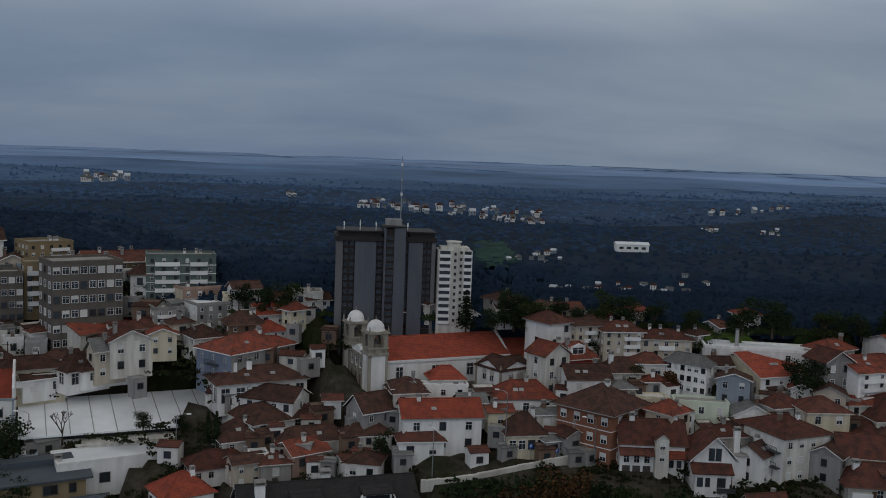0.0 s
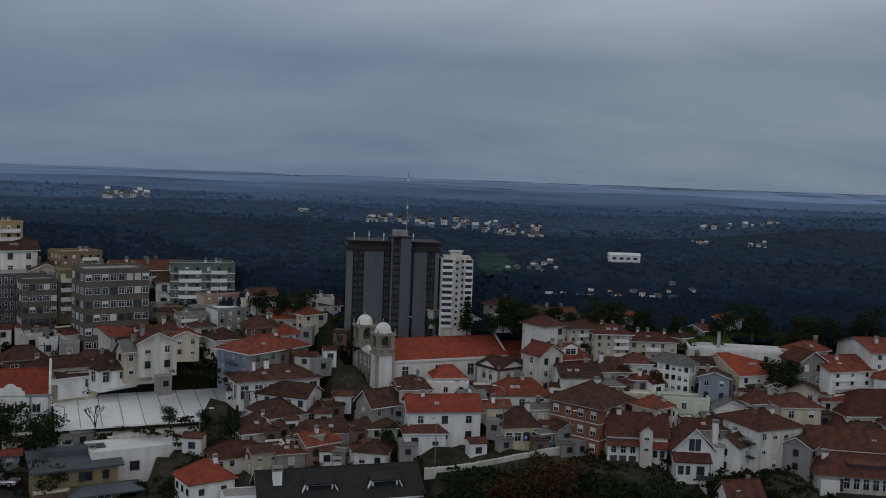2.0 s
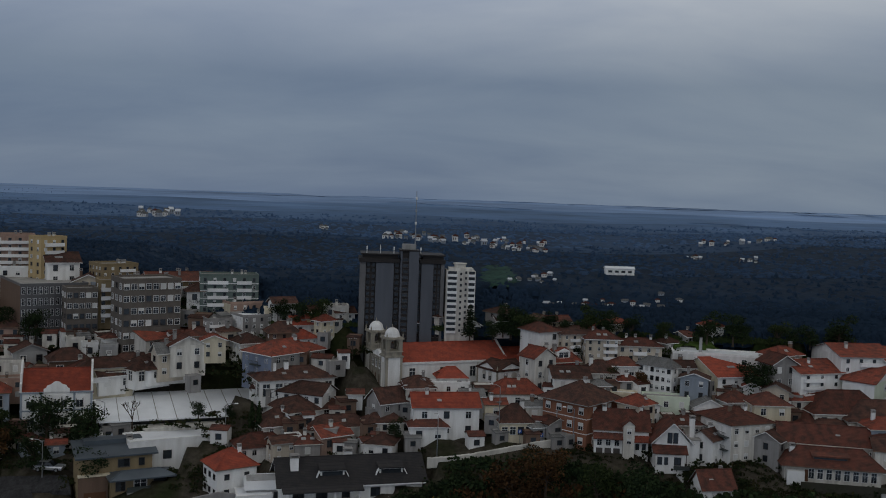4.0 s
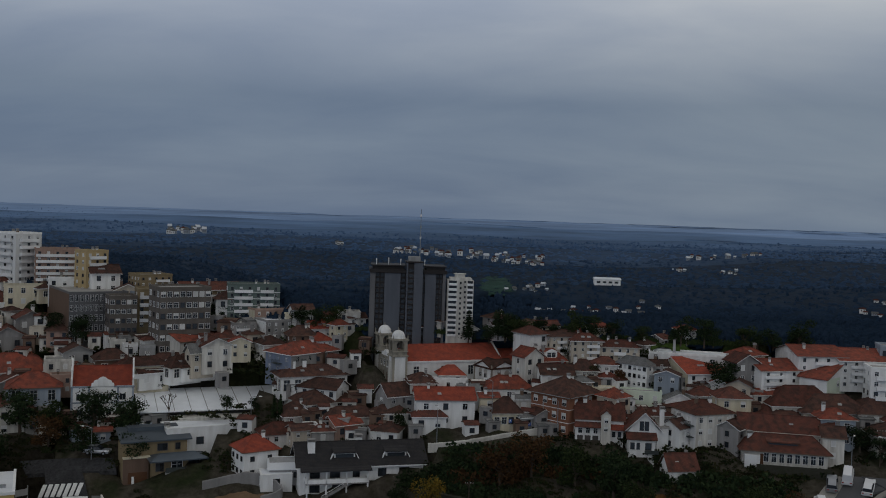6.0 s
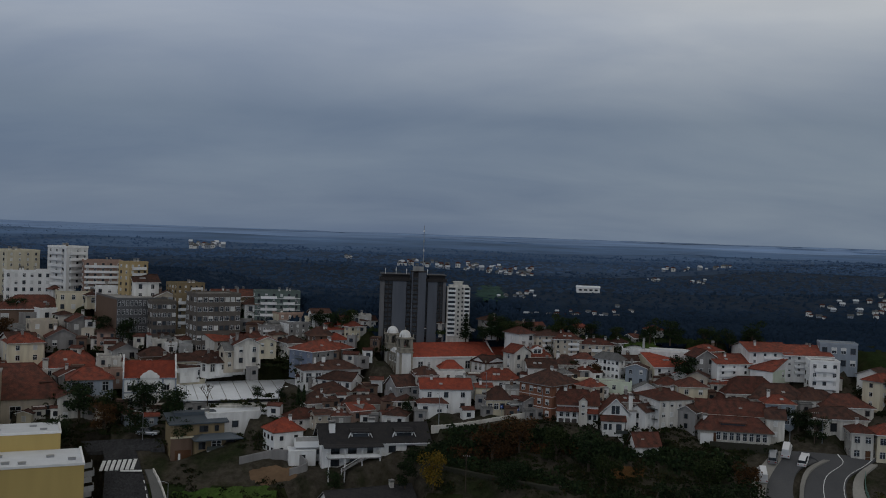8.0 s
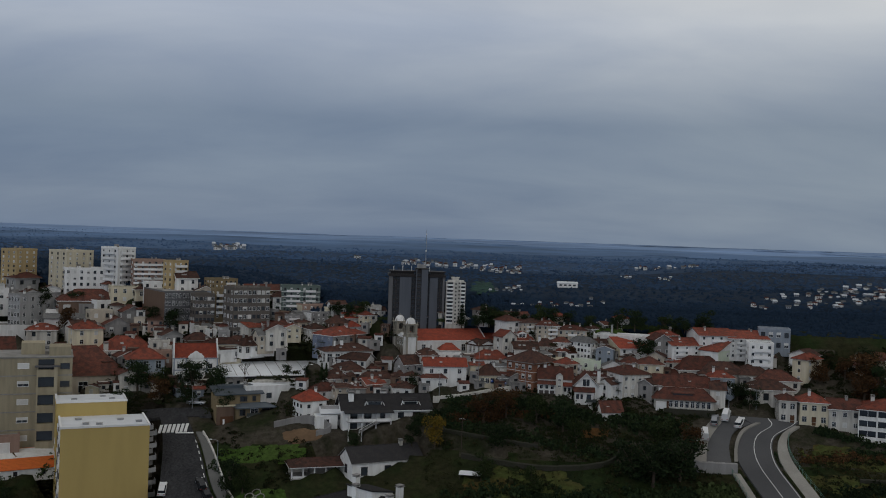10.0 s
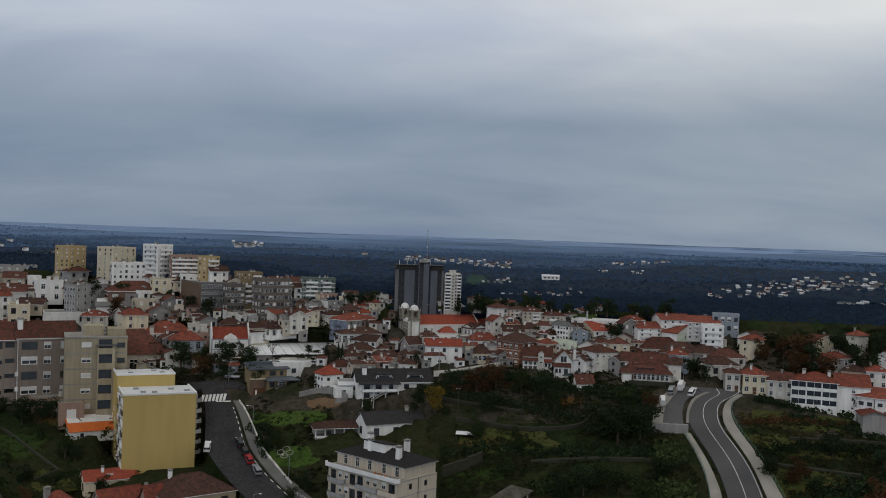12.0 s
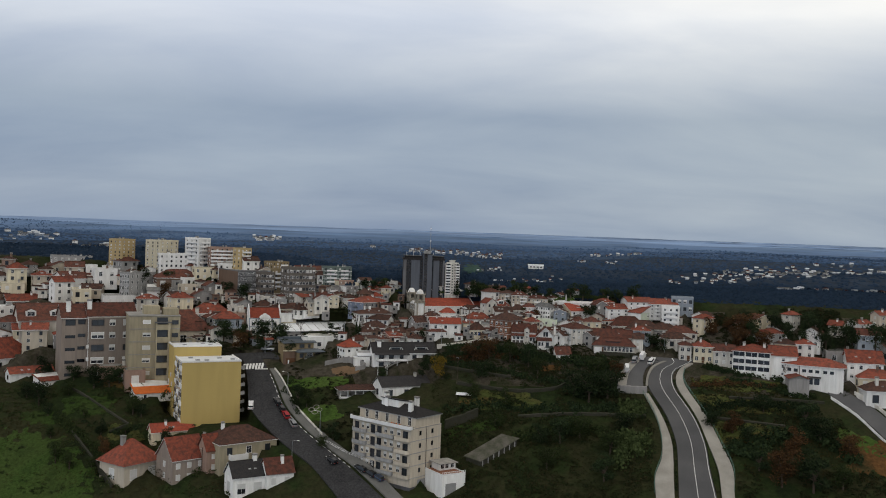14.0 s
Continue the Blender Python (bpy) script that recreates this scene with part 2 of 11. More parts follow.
def level(x, y, yaw, w, d, z, margin=1.6, front=-0.2):
    """Cuts a level terrace for a building into the hillside."""
    LEVEL.append((x, y, math.cos(radians(yaw)), math.sin(radians(yaw)), w, d, z, margin, front))


def hillside(x, y):
    return -4.51 + 0.4719 * y + -0.0000617 * y * y + 0.0014 * x + 0.0000217 * x * y + 0.0000428 * x * x


def ground(x, y):
    """Height of the plan: a hillside, steepened to fit the camera's view, that climbs to the town's ridge, and a wooded
    plain with low hills behind it.
    """
    hill = hillside(max(-260.0, min(260.0, x)), max(y, -70.0))
    if y < -70:
        hill -= 0.12 * (-70 - y) * smoothstep(-70, -160, y)
    edge = 140 + 26 * smoothstep(-20, -170, x)
    if y <= edge - 12:
        return hill
    top = hillside(max(-260.0, min(260.0, x)), edge)
    roll = (math.sin(x / 210 + 1.3) * math.cos(y / 260) + 0.6 * math.sin(x / 93 + y / 131)) * smoothstep(220, 800, y)
    plain = 54 + 4 * roll + 31 * smoothstep(2200, 4600, y) - 12 * smoothstep(140, 330, y) * smoothstep(-250, 60, x) * (1 - smoothstep(420, 1000, y))
    plain += 20 * math.exp(-((x + 560) / 190) ** 2 - ((y - 1150) / 260) ** 2)
    plain += 15 * smoothstep(120, 420, x) * math.exp(-((y - 1250) / 380) ** 2)
    plain += 16 * math.exp(-((x - 420) / 190) ** 2 - ((y - 640) / 200) ** 2)
    blend = smoothstep(edge, edge + 150, y)
    return min(hill, top) * (1 - blend) + plain * blend


# ---- from the plan to places fitted to the view ----
# Houses, roads and woods are drawn on an even slope (ground); lay() shifts and scales them to fit the camera's view,
# squeezing their depth onto a curved slope that flattens into the wooded plain behind the town.
RIM, STEEP, TURN, SIZE = 530.0, 0.6, 0.1, 0.55
# coefficients fitted so that things line up in the camera's view
DRIFT = (0.0002, 0.2696, -0.1285, -2.6613, -0.2476, 1.1149, 1.0027, -0.735, 1.569)
SINK = (0.1601, -0.1397, -0.6993, 0.9553, -5.6489)
BROW, FADE = 0.045, 0.25


def plan_ground(x, y):
    """ground() for whole columns of points."""
    cx, cy = np.clip(x, -260, 260), np.maximum(y, -70)

    def step(a, b, q):
        q = np.clip((q - a) / (b - a), 0, 1)
        return q * q * (3 - 2 * q)

    def slope(u, w):
        return -4.51 + 0.4719 * w - 0.0000617 * w * w + 0.0014 * u + 0.0000217 * u * w + 0.0000428 * u * u

    hill = slope(cx, cy) - np.where(y < -70, 0.12 * (-70 - y) * step(-70, -160, y), 0)
    edge = 140 + 26 * step(-20, -170, x)
    top = slope(cx, edge)
    roll = (np.sin(x / 210 + 1.3) * np.cos(y / 260) + 0.6 * np.sin(x / 93 + y / 131)) * step(220, 800, y)
    plain = 54 + 4 * roll + 31 * step(2200, 4600, y) - 12 * step(140, 330, y) * step(-250, 60, x) * (1 - step(420, 1000, y))
    plain = plain + 20 * np.exp(-((x + 560) / 190) ** 2 - ((y - 1150) / 260) ** 2) + 15 * step(120, 420, x) * np.exp(-((y - 1250) / 380) ** 2)
    plain = plain + 16 * np.exp(-((x - 420) / 190) ** 2 - ((y - 640) / 200) ** 2)
    blend = step(edge, edge + 150, y)
    return np.where(y <= edge - 12, hill, np.minimum(hill, top) * (1 - blend) + plain * blend)


def lay(x, y):
    """The place and the scale of points of the plan, warped to fit the camera's view."""
    x, y = np.asarray(x, float), np.asarray(y, float)
    back = np.minimum(y + 60, 0)
    y = y - back
    away = y + 329.69
    t, v = (x + 10.33) / away, np.maximum((89.59 - plan_ground(x, y)) / away, 0.0004)
    # behind the brow the land only falls away from the eye
    u = np.clip((-20 - x) / 150, 0, 1)
    edge = 140 + 26 * u * u * (3 - 2 * u)
    brow = (89.59 - plan_ground(x, edge)) / (edge + 329.69)
    past = np.clip((y - edge) / 150, 0, 1)
    v = np.where(past > 0, np.minimum(v, brow * (1 - 0.22 * past)), v)
    a, b = np.clip(t, -0.47, 0.47), np.clip(v, 0, 0.3)
    q = np.clip((v - 0.11) / 0.09, 0, 1)
    q = 1 - q * q * (3 - 2 * q)
    c = DRIFT
    t2 = t + q * (c[0] + c[1] * a + c[2] * b + c[3] * a * b + c[4] * a * a + c[5] * b * b + c[6] * a * b * b + c[7] * a * a * b + c[8] * a ** 3)
    v2 = v * (1 + q * (SINK[0] + SINK[1] * a + SINK[2] * b + SINK[3] * a * a + SINK[4] * b * b))
    deep = STEEP * RIM / (STEEP + np.maximum(v2, BROW)) * np.maximum(1, BROW / v2) ** FADE
    far = deep / (math.cos(TURN) + math.sin(TURN) * np.clip(t2, -1.3, 1.5))
    k = far / away * np.sqrt(np.maximum(0.5, 1 + q * (c[1] + c[3] * b + 2 * c[4] * a + c[6] * b * b + 2 * c[7] * a * b + 3 * c[8] * a * a)))
    return SIZE * t2 * far, SIZE * (far + back) - 160, 46 + SIZE * (0.3 * back - v2 * far), SIZE * np.clip(k, 0.7, 3.5)


def lay_points(me):
    n = len(me.vertices)
    co = np.empty(n * 3)
    me.vertices.foreach_get("co", co)
    co = co.reshape(-1, 3)
    x, y, z, k = lay(co[:, 0], co[:, 1])
    me.vertices.foreach_set("co", np.stack([x, y, z + k * (co[:, 2] - plan_ground(co[:, 0], co[:, 1]))], 1).ravel())
    me.update()


def cut_terraces(me):
    """Level ground under every building, cut into the slope."""
    v = np.empty(len(me.vertices) * 3)
    me.vertices.foreach_get("co", v)
    v = v.reshape(-1, 3)
    for x, y, c, q, w, d, z, m, front in LEVEL:
        px, py, pz, k = [float(e) for e in lay(x, y)]
        lx, ly = ((v[:, 0] - px) * c + (v[:, 1] - py) * q) / k, (-(v[:, 0] - px) * q + (v[:, 1] - py) * c) / k
        inside = (lx > -m) & (lx < w + m) & (ly > -front) & (ly < d + m)
        v[inside, 2] = np.minimum(v[inside, 2], pz + k * (z - float(plan_ground(x, y))))
    me.vertices.foreach_set("co", v.ravel())
    me.update()


def lay_out():
    """Carries everything drawn on the plan to its place fitted to the camera's view."""
    for ob in [o for o in scene.objects if o.parent is None and o.type in ("MESH", "EMPTY")]:
        if ob.type == "MESH":
            lay_points(ob.data)
            if ob.name == "ground":
                cut_terraces(ob.data)
            continue
        old = ob.matrix_basis.copy()
        inv = old.inverted()
        x, y, z = old.translation
        px, py, pz, k = [float(q) for q in lay(x, y)]
        turn = old.copy()
        turn.translation = (0, 0, 0)
        ob.matrix_basis = Matrix.Translation((px, py, pz + k * (z - float(plan_ground(x, y))))) @ Matrix.Scale(k, 4) @ turn
        for child in ob.children:
            if max(abs(a - b) for p, q in zip(child.matrix_basis, inv) for a, b in zip(p, q)) < 1e-5:
                lay_points(child.data)
                child.matrix_basis = ob.matrix_basis.inverted()


# ---- windows ----
WINDOWS = {}


def relief(xs, zs, depth, tint):
    """One connected mesh of cells at several depths in front of a wall, stepped like a moulded frame."""
    s, seen = Shape(), {}

    def corner(x, y, z):
        key = (round(x, 3), round(y, 3), round(z, 3))
        if key not in seen:
            seen[key] = len(s.v)
            s.v.append(key)
        return seen[key]

    n, m = len(xs) - 1, len(zs) - 1
    at = lambda i, k: depth[i][k] if 0 <= i < n and 0 <= k < m else 0.0
    for i in range(n):
        for k in range(m):
            y = -at(i, k)
            s.f.append((corner(xs[i], y, zs[k]), corner(xs[i + 1], y, zs[k]), corner(xs[i + 1], y, zs[k + 1]), corner(xs[i], y, zs[k + 1])))
            s.m.append(tint[i][k])
    for i in range(n + 1):
        for k in range(m):
            a, b = at(i - 1, k), at(i, k)
            if abs(a - b) > 1e-4:
                s.f.append((corner(xs[i], -a, zs[k]), corner(xs[i], -b, zs[k]), corner(xs[i], -b, zs[k + 1]), corner(xs[i], -a, zs[k + 1])))
                s.m.append(tint[i][k] if b > a and i < n else tint[i - 1][k])
    for i in range(n):
        for k in range(m + 1):
            a, b = at(i, k - 1), at(i, k)
            if abs(a - b) > 1e-4:
                s.f.append((corner(xs[i], -b, zs[k]), corner(xs[i + 1], -b, zs[k]), corner(xs[i + 1], -a, zs[k]), corner(xs[i], -a, zs[k])))
                s.m.append(tint[i][k] if b > a and k < m else tint[i][k - 1])
    return s


def window_mesh(w, h, style):
    """A window seen from outside, its back on the wall: surround, sill, frame, mullion and dark panes or a lowered shutter."""
    key = (round(w, 1), round(h, 1), style)
    if key in WINDOWS:
        return WINDOWS[key]
    w, h = max(key[0], 0.3), max(key[1], 0.3)
    f = 0.055 * max(w, 0.8)
    xs = [-w / 2 - f, -w / 2, -f / 3, f / 3, w / 2, w / 2 + f]
    zs = [-f, 0, h * 0.5, h * 0.66, h * 0.69, h, h + f]
    outer = 1 if style == "stone" else 0
    depth, tint = [], []
    for i in range(5):
        drow, trow = [], []
        for k in range(6):
            if i in (0, 4) or k in (0, 5):
                drow.append(0.14 if k == 0 else 0.10); trow.append(outer)
            elif (style == "shut" and k >= 1) or (style == "half" and k >= 2):
                drow.append(0.06); trow.append(3)
            elif (i == 2 and style != "dark") or (k == 3 and style in ("plain", "stone")):
                drow.append(0.06); trow.append(0)
            else:
                drow.append(0.02); trow.append(2)
        depth.append(drow); tint.append(trow)
    frame_mat = FRAME_DARK if style == "dark" else FRAME_WHITE
    WINDOWS[key] = relief(xs, zs, depth, tint).mesh("window", [frame_mat, FRAME_STONE, GLASS, SHUTTER])
    return WINDOWS[key]


def face_pose(face, w, d, u, z):
    """Where a piece sits on a house's front (0), left (1), right (2) or back (3) face, u along it."""
    if face == 0:
        return pose(u, 0, z)
    if face == 1:
        return pose(0, d - u, z, 0, 0, -90)
    if face == 2:
        return pose(w, u, z, 0, 0, 90)
    return pose(w - u, d, z, 0, 0, 180)


def plain_window(parent, w, h, style, m):
    return part("window", window_mesh(w, h, style), None, parent, "", m)


def window_rows(parent, rnd, face, w, d, h, storeys, cols, style="mixed", tall=0.5, wide=0.42, first=0, skip=()):
    length = w if face in (0, 3) else d
    sh = h / storeys
    for r in range(first, storeys):
        for c in range(cols):
            if (c, r) in skip:
                continue
            st = style if style != "mixed" else rnd.choice(("plain", "dark", "half", "shut", "dark", "plain"))
            make = glazed_window if parent.matrix_basis.translation.y < 48 else plain_window
            make(parent, min(wide * sh, length / cols * 0.7), tall * sh, st, face_pose(face, w, d, length * (c + 0.5) / cols, sh * (r + 0.28)))


# ---- roofs ----
def roof_shape(w, d, z, rise, kind, over, thick=0.18, trim=False):
    """A roof over the rectangle 0..w, 0..d: hip, gx (ridge along x), gy (ridge along y) or shed, with a projecting eave."""
    s = Shape()
    x0, y0, x1, y1 = -over, -over, w + over, d + over
    lo, hi = z - thick, z
    if kind == "hip":
        if w >= d:
            a, b = ((x0 + (y1 - y0) / 2, (y0 + y1) / 2), (x1 - (y1 - y0) / 2, (y0 + y1) / 2))
        else:
            a, b = (((x0 + x1) / 2, y0 + (x1 - x0) / 2), ((x0 + x1) / 2, y1 - (x1 - x0) / 2))
        A, B = (*a, hi + rise), (*b, hi + rise)
        c = [(x0, y0, hi), (x1, y0, hi), (x1, y1, hi), (x0, y1, hi)]
        e = [(p[0], p[1], lo) for p in c]
        s.face(e[::-1])
        for i in range(4):
            j = (i + 1) % 4
            s.face((e[i], e[j], c[j], c[i]), 1 if trim else 0)
        if w >= d:
            s.face((c[0], c[1], B, A)).face((c[1], c[2], B)).face((c[2], c[3], A, B)).face((c[3], c[0], A))
            hips = [(c[0], A), (c[3], A), (c[1], B), (c[2], B), (A, B)]
        else:
            s.face((c[0], c[1], A)).face((c[1], c[2], B, A)).face((c[2], c[3], B)).face((c[3], c[0], A, B))
            hips = [(c[0], A), (c[1], A), (c[2], B), (c[3], B), (A, B)]
        for p, q in hips:
            if (Vector(p) - Vector(q)).length > 0.3:
                s.tube(p, q, 0.13, 0.13, 5)
        return s
    if kind == "gx":
        ym = d / 2
        ends = [(y0, hi), (ym, hi + rise), (y1, hi), (y1, lo), (ym, hi + rise - thick), (y0, lo)]
        L_, R_ = [(x0, p, q) for p, q in ends], [(x1, p, q) for p, q in ends]
        s.face((L_[0], R_[0], R_[1], L_[1])).face((L_[1], R_[1], R_[2], L_[2]))
        s.face((L_[5], L_[4], R_[4], R_[5])).face((L_[4], L_[3], R_[3], R_[4]))
        s.face((L_[0], L_[5], R_[5], R_[0]), 1 if trim else 0).face((L_[2], R_[2], R_[3], L_[3]))
        for e, flip in ((L_, False), (R_, True)):
            for q in ((0, 1, 4, 5), (1, 2, 3, 4)):
                pts = [e[k] for k in q]
                s.face(pts[::-1] if flip else pts, 1 if trim else 0)
        s.tube((x0, ym, hi + rise), (x1, ym, hi + rise), 0.13, 0.13, 5)
        return s
    if kind == "gy":
        xm = w / 2
        ends = [(x0, hi), (xm, hi + rise), (x1, hi), (x1, lo), (xm, hi + rise - thick), (x0, lo)]
        F_, B_ = [(p, y0, q) for p, q in ends], [(p, y1, q) for p, q in ends]
        s.face((F_[1], F_[0], B_[0], B_[1])).face((F_[2], F_[1], B_[1], B_[2]))
        s.face((F_[4], B_[4], B_[5], F_[5])).face((F_[3], B_[3], B_[4], F_[4]))
        s.face((F_[0], F_[5], B_[5], B_[0])).face((F_[3], F_[2], B_[2], B_[3]))
        for e, flip in ((F_, True), (B_, False)):
            for q in ((0, 1, 4, 5), (1, 2, 3, 4)):
                pts = [e[k] for k in q]
                s.face(pts if flip else pts[::-1], 1 if trim else 0)
        s.tube((xm, y0, hi + rise), (xm, y1, hi + rise), 0.13, 0.13, 5)
        return s
    # shed: low at the front
    s.solid([(x0, y0, lo), (x1, y0, lo), (x1, y1, lo + rise), (x0, y1, lo + rise)], [(x0, y0, hi), (x1, y0, hi), (x1, y1, hi + rise), (x0, y1, hi + rise)])
    return s


def gables(ob, w, d, h, rise, kind, mat):
    """The two wall triangles under a pitched roof, each a part of its own."""
    t, top = 0.25, h + rise - 0.2
    if kind == "gx":
        for a, b in ((0, t), (w - t, w)):
            part("gable", Shape().solid([(a, 0.03, h), (b, 0.03, h), (b, d - 0.03, h), (a, d - 0.03, h)], [(a, d / 2 - 0.03, top), (b, d / 2 - 0.03, top), (b, d / 2 + 0.03, top), (a, d / 2 + 0.03, top)]), mat, ob)
    if kind == "gy":
        for a, b in ((0, t), (d - t, d)):
            part("gable", Shape().solid([(0.03, a, h), (w - 0.03, a, h), (w - 0.03, b, h), (0.03, b, h)], [(w / 2 - 0.03, a, top), (w / 2 + 0.03, a, top), (w / 2 + 0.03, b, top), (w / 2 - 0.03, b, top)]), mat, ob)


def chimney(parent, h, r, mat, m, label=""):
    """A rendered stack with a vented cap on two low piers."""
    stack = part("chimney", Shape().box((-r, -r, -1.2), (r, r, h)), mat, parent, label, m)
    cap = Shape().box((-r * 1.25, -r * 1.25, h), (r * 1.25, r * 1.25, h + 0.12))
    for q in (-1, 1):
        cap.box((q * r * 0.8 - 0.06, -r, h + 0.12), (q * r * 0.8 + 0.06, r, h + 0.42))
    cap.box((-r * 1.2, -r * 1.2, h + 0.42), (r * 1.2, r * 1.2, h + 0.54))
    part("chimney_cap", cap, WALL["concrete"], stack)
    return stack


def glazed_window(parent, w, h, style, m):
    """A nearer window: frame with sill, and each pane a piece of its own."""
    win = part("window", window_mesh(w, h, style), None, parent, "", m)
    ww, hh = max(round(w, 1), 0.3), max(round(h, 1), 0.3)
    key = ("pane", ww, hh, style)
    if key not in WINDOWS:
        low = 0.03 * hh
        top = 0.48 * hh if style == "half" else 0.64 * hh if style == "plain" else 0.97 * hh
        WINDOWS[key] = Shape().box((-ww * 0.21, -0.012, 0), (ww * 0.21, 0, top - low)).mesh("pane", [GLASS])
    if style != "shut":
        for q in (-0.245, 0.245):
            part("pane", WINDOWS[key], None, win, "", pose(q * ww, -0.024, 0.03 * hh))
    return win


def balcony_shape(w, deep, rail=1.0, solid=True):
    """A slab with a parapet or railing, its back at y = 0, the floor at z = 0."""
    s = Shape().box((-w / 2, -deep, -0.18), (w / 2, 0, 0))
    if solid:
        s.box((-w / 2, -deep, 0), (w / 2, -deep + 0.12, rail)).box((-w / 2, -deep + 0.12, 0), (-w / 2 + 0.12, 0, rail)).box((w / 2 - 0.12, -deep + 0.12, 0), (w / 2, 0, rail))
    else:
        s.box((-w / 2, -deep, rail - 0.06), (w / 2, -deep + 0.06, rail))
        n = max(3, int(w / 0.4))
        for k in range(n + 1):
            x = -w / 2 + (w - 0.05) * k / n
            s.box((x, -deep, 0), (x + 0.05, -deep + 0.05, rail - 0.06))
    return s


def house(label, x, y, yaw, w, d, h, storeys=2, roof="hip", rise=None, wall="white", tiles="red", cols=None, side=None, right=0, name="house",
          style="mixed", balconies=(), chimneys=None, over=0.5, tall=0.46, wide=0.36, trim=True, bands=False, door=False, lift=0.0, seed=0, group="", side_wall=None, dormers=0, parapet=0.5, first=0, deep=None):
    """A building from its nearest corner: front along its own x, left side along its y."""
    rnd = random.Random(seed + int(abs(x) * 31 + abs(y) * 17))
    z = ground(x, y) + lift
    mid = Matrix.Rotation(radians(yaw), 3, "Z") @ Vector((w / 2, d / 2, 0))
    FOOT.append((x + mid.x, y + mid.y, 0.45 * max(w, d) + 0.8))
    level(x, y, yaw, w, d, z - 0.15)
    ob = thing(name, label, "building" if name != "house" else "house", pose(x, y, z, 0, 0, yaw), group)
    sh = h / storeys
    rise = rise if rise is not None else 0.3 * min(w, d)
    corner = [Matrix.Rotation(radians(yaw), 3, "Z") @ Vector(c) for c in ((w, 0, 0), (w, d, 0), (0, d, 0))]
    low = min([0] + [ground(x + c.x, y + c.y) - z for c in corner]) - 1.0
    body = Shape().box((0, 0, low), (w, d, h))
    if side_wall:
        part("side_cladding", Shape().box((-0.03, 0.0, low), (0, d, h)), WALL[side_wall], ob)
    if roof in ("gx", "gy"):
        gables(ob, w, d, h, rise, roof, WALL[side_wall or wall])
    if roof == "shed":
        body.solid([(0.05, 0.05, h), (w - 0.05, 0.05, h), (w - 0.05, d - 0.05, h), (0.05, d - 0.05, h)], [(0.05, 0.05, h + 0.02), (w - 0.05, 0.05, h + 0.02), (w - 0.05, d - 0.05, h + rise), (0.05, d - 0.05, h + rise)])
    part("wall", body, [WALL[wall], WALL[side_wall or wall]], ob)
    if roof == "flat":
        s = Shape().box((0.3, 0.3, h), (w - 0.3, d - 0.3, h + 0.1))
        t = 0.3
        for a, b in (((-0.05, -0.05), (w + 0.05, t)), ((-0.05, d - t), (w + 0.05, d + 0.05)), ((-0.05, t), (t, d - t)), ((w - t, t), (w + 0.05, d - t))):
            s.box((*a, h + 0.003), (*b, h + parapet), 1)
        part("roof", s, [ROOF[tiles], WALL[wall]], ob)
    else:
        eave = WHITE_TRIM if trim and rnd.random() < 0.4 else WALL[rnd.choice(("concrete", "aged", "brown"))]
        part("roof", roof_shape(w, d, h + 0.02, rise, roof, over, 0.18, trim), [ROOF[tiles], eave], ob)
        for k in range(rnd.choice((0, 0, 1, 2)) if min(w, d) > 5 and roof != "shed" else 0):
            sx = w * rnd.uniform(0.25, 0.75)
            if roof == "gx" or (roof == "hip" and w >= d):
                tilt, sy = math.degrees(math.atan2(rise, d / 2)), d * 0.22
                part("skylight", Shape().box((-0.45, -0.35, 0.05), (0.45, 0.35, 0.14)), GREY_METAL, ob, "", pose(sx, sy, h + rise * 0.44 + 0.1, tilt, 0, 0))
    cols = cols if cols is not None else max(1, round(w / (1.25 * sh)))
    side = side if side is not None else max(1, round(d / (1.4 * sh)))
    window_rows(ob, rnd, 0, w, d, h, storeys, cols, style, tall, wide, first)
    if side:
        window_rows(ob, rnd, 1, w, d, h, storeys, side, style, tall, wide, first)
    if right:
        window_rows(ob, rnd, 2, w, d, h, storeys, right, style, tall, wide, first)
    for face, u, length, solid in balconies:
        total = w if face in (0, 3) else d
        mesh = balcony_shape(length * total, deep or 0.42 * sh, 0.36 * sh, solid).mesh("balcony", [WHITE_TRIM if solid else DARK_METAL])
        for r in range(1, storeys):
            part("balcony", mesh, None, ob, "", face_pose(face, w, d, u * total, r * sh))
    if bands:
        for r in range(1, storeys):
            s = Shape().box((-0.04, -0.04, r * sh - 0.08), (w + 0.04, 0.0, r * sh + 0.08)).box((-0.04, 0.0, r * sh - 0.08), (0.0, d, r * sh + 0.08))
            part("string_course", s, WHITE_TRIM if bands == "white" else FRAME_STONE, ob)
    chimneys = rnd.choice((0, 1, 1)) if chimneys is None else chimneys
    for k in range(chimneys):
        cx, cy = w * rnd.uniform(0.2, 0.8), d * rnd.uniform(0.3, 0.7)
        r = 0.08 * sh + 0.1
        top = h + (rise * 0.75 if roof != "flat" else 0.1)
        chimney(ob, 0.36 * sh, r, WALL[rnd.choice(("white", "white", "aged", "concrete", "brown"))], pose(cx, cy, top))
    for k in range(dormers):
        dw = min(3.4, w / dormers * 0.42)
        s = Shape().box((-dw / 2, -0.1, 0), (dw / 2, d * 0.3, 0.5 * sh))
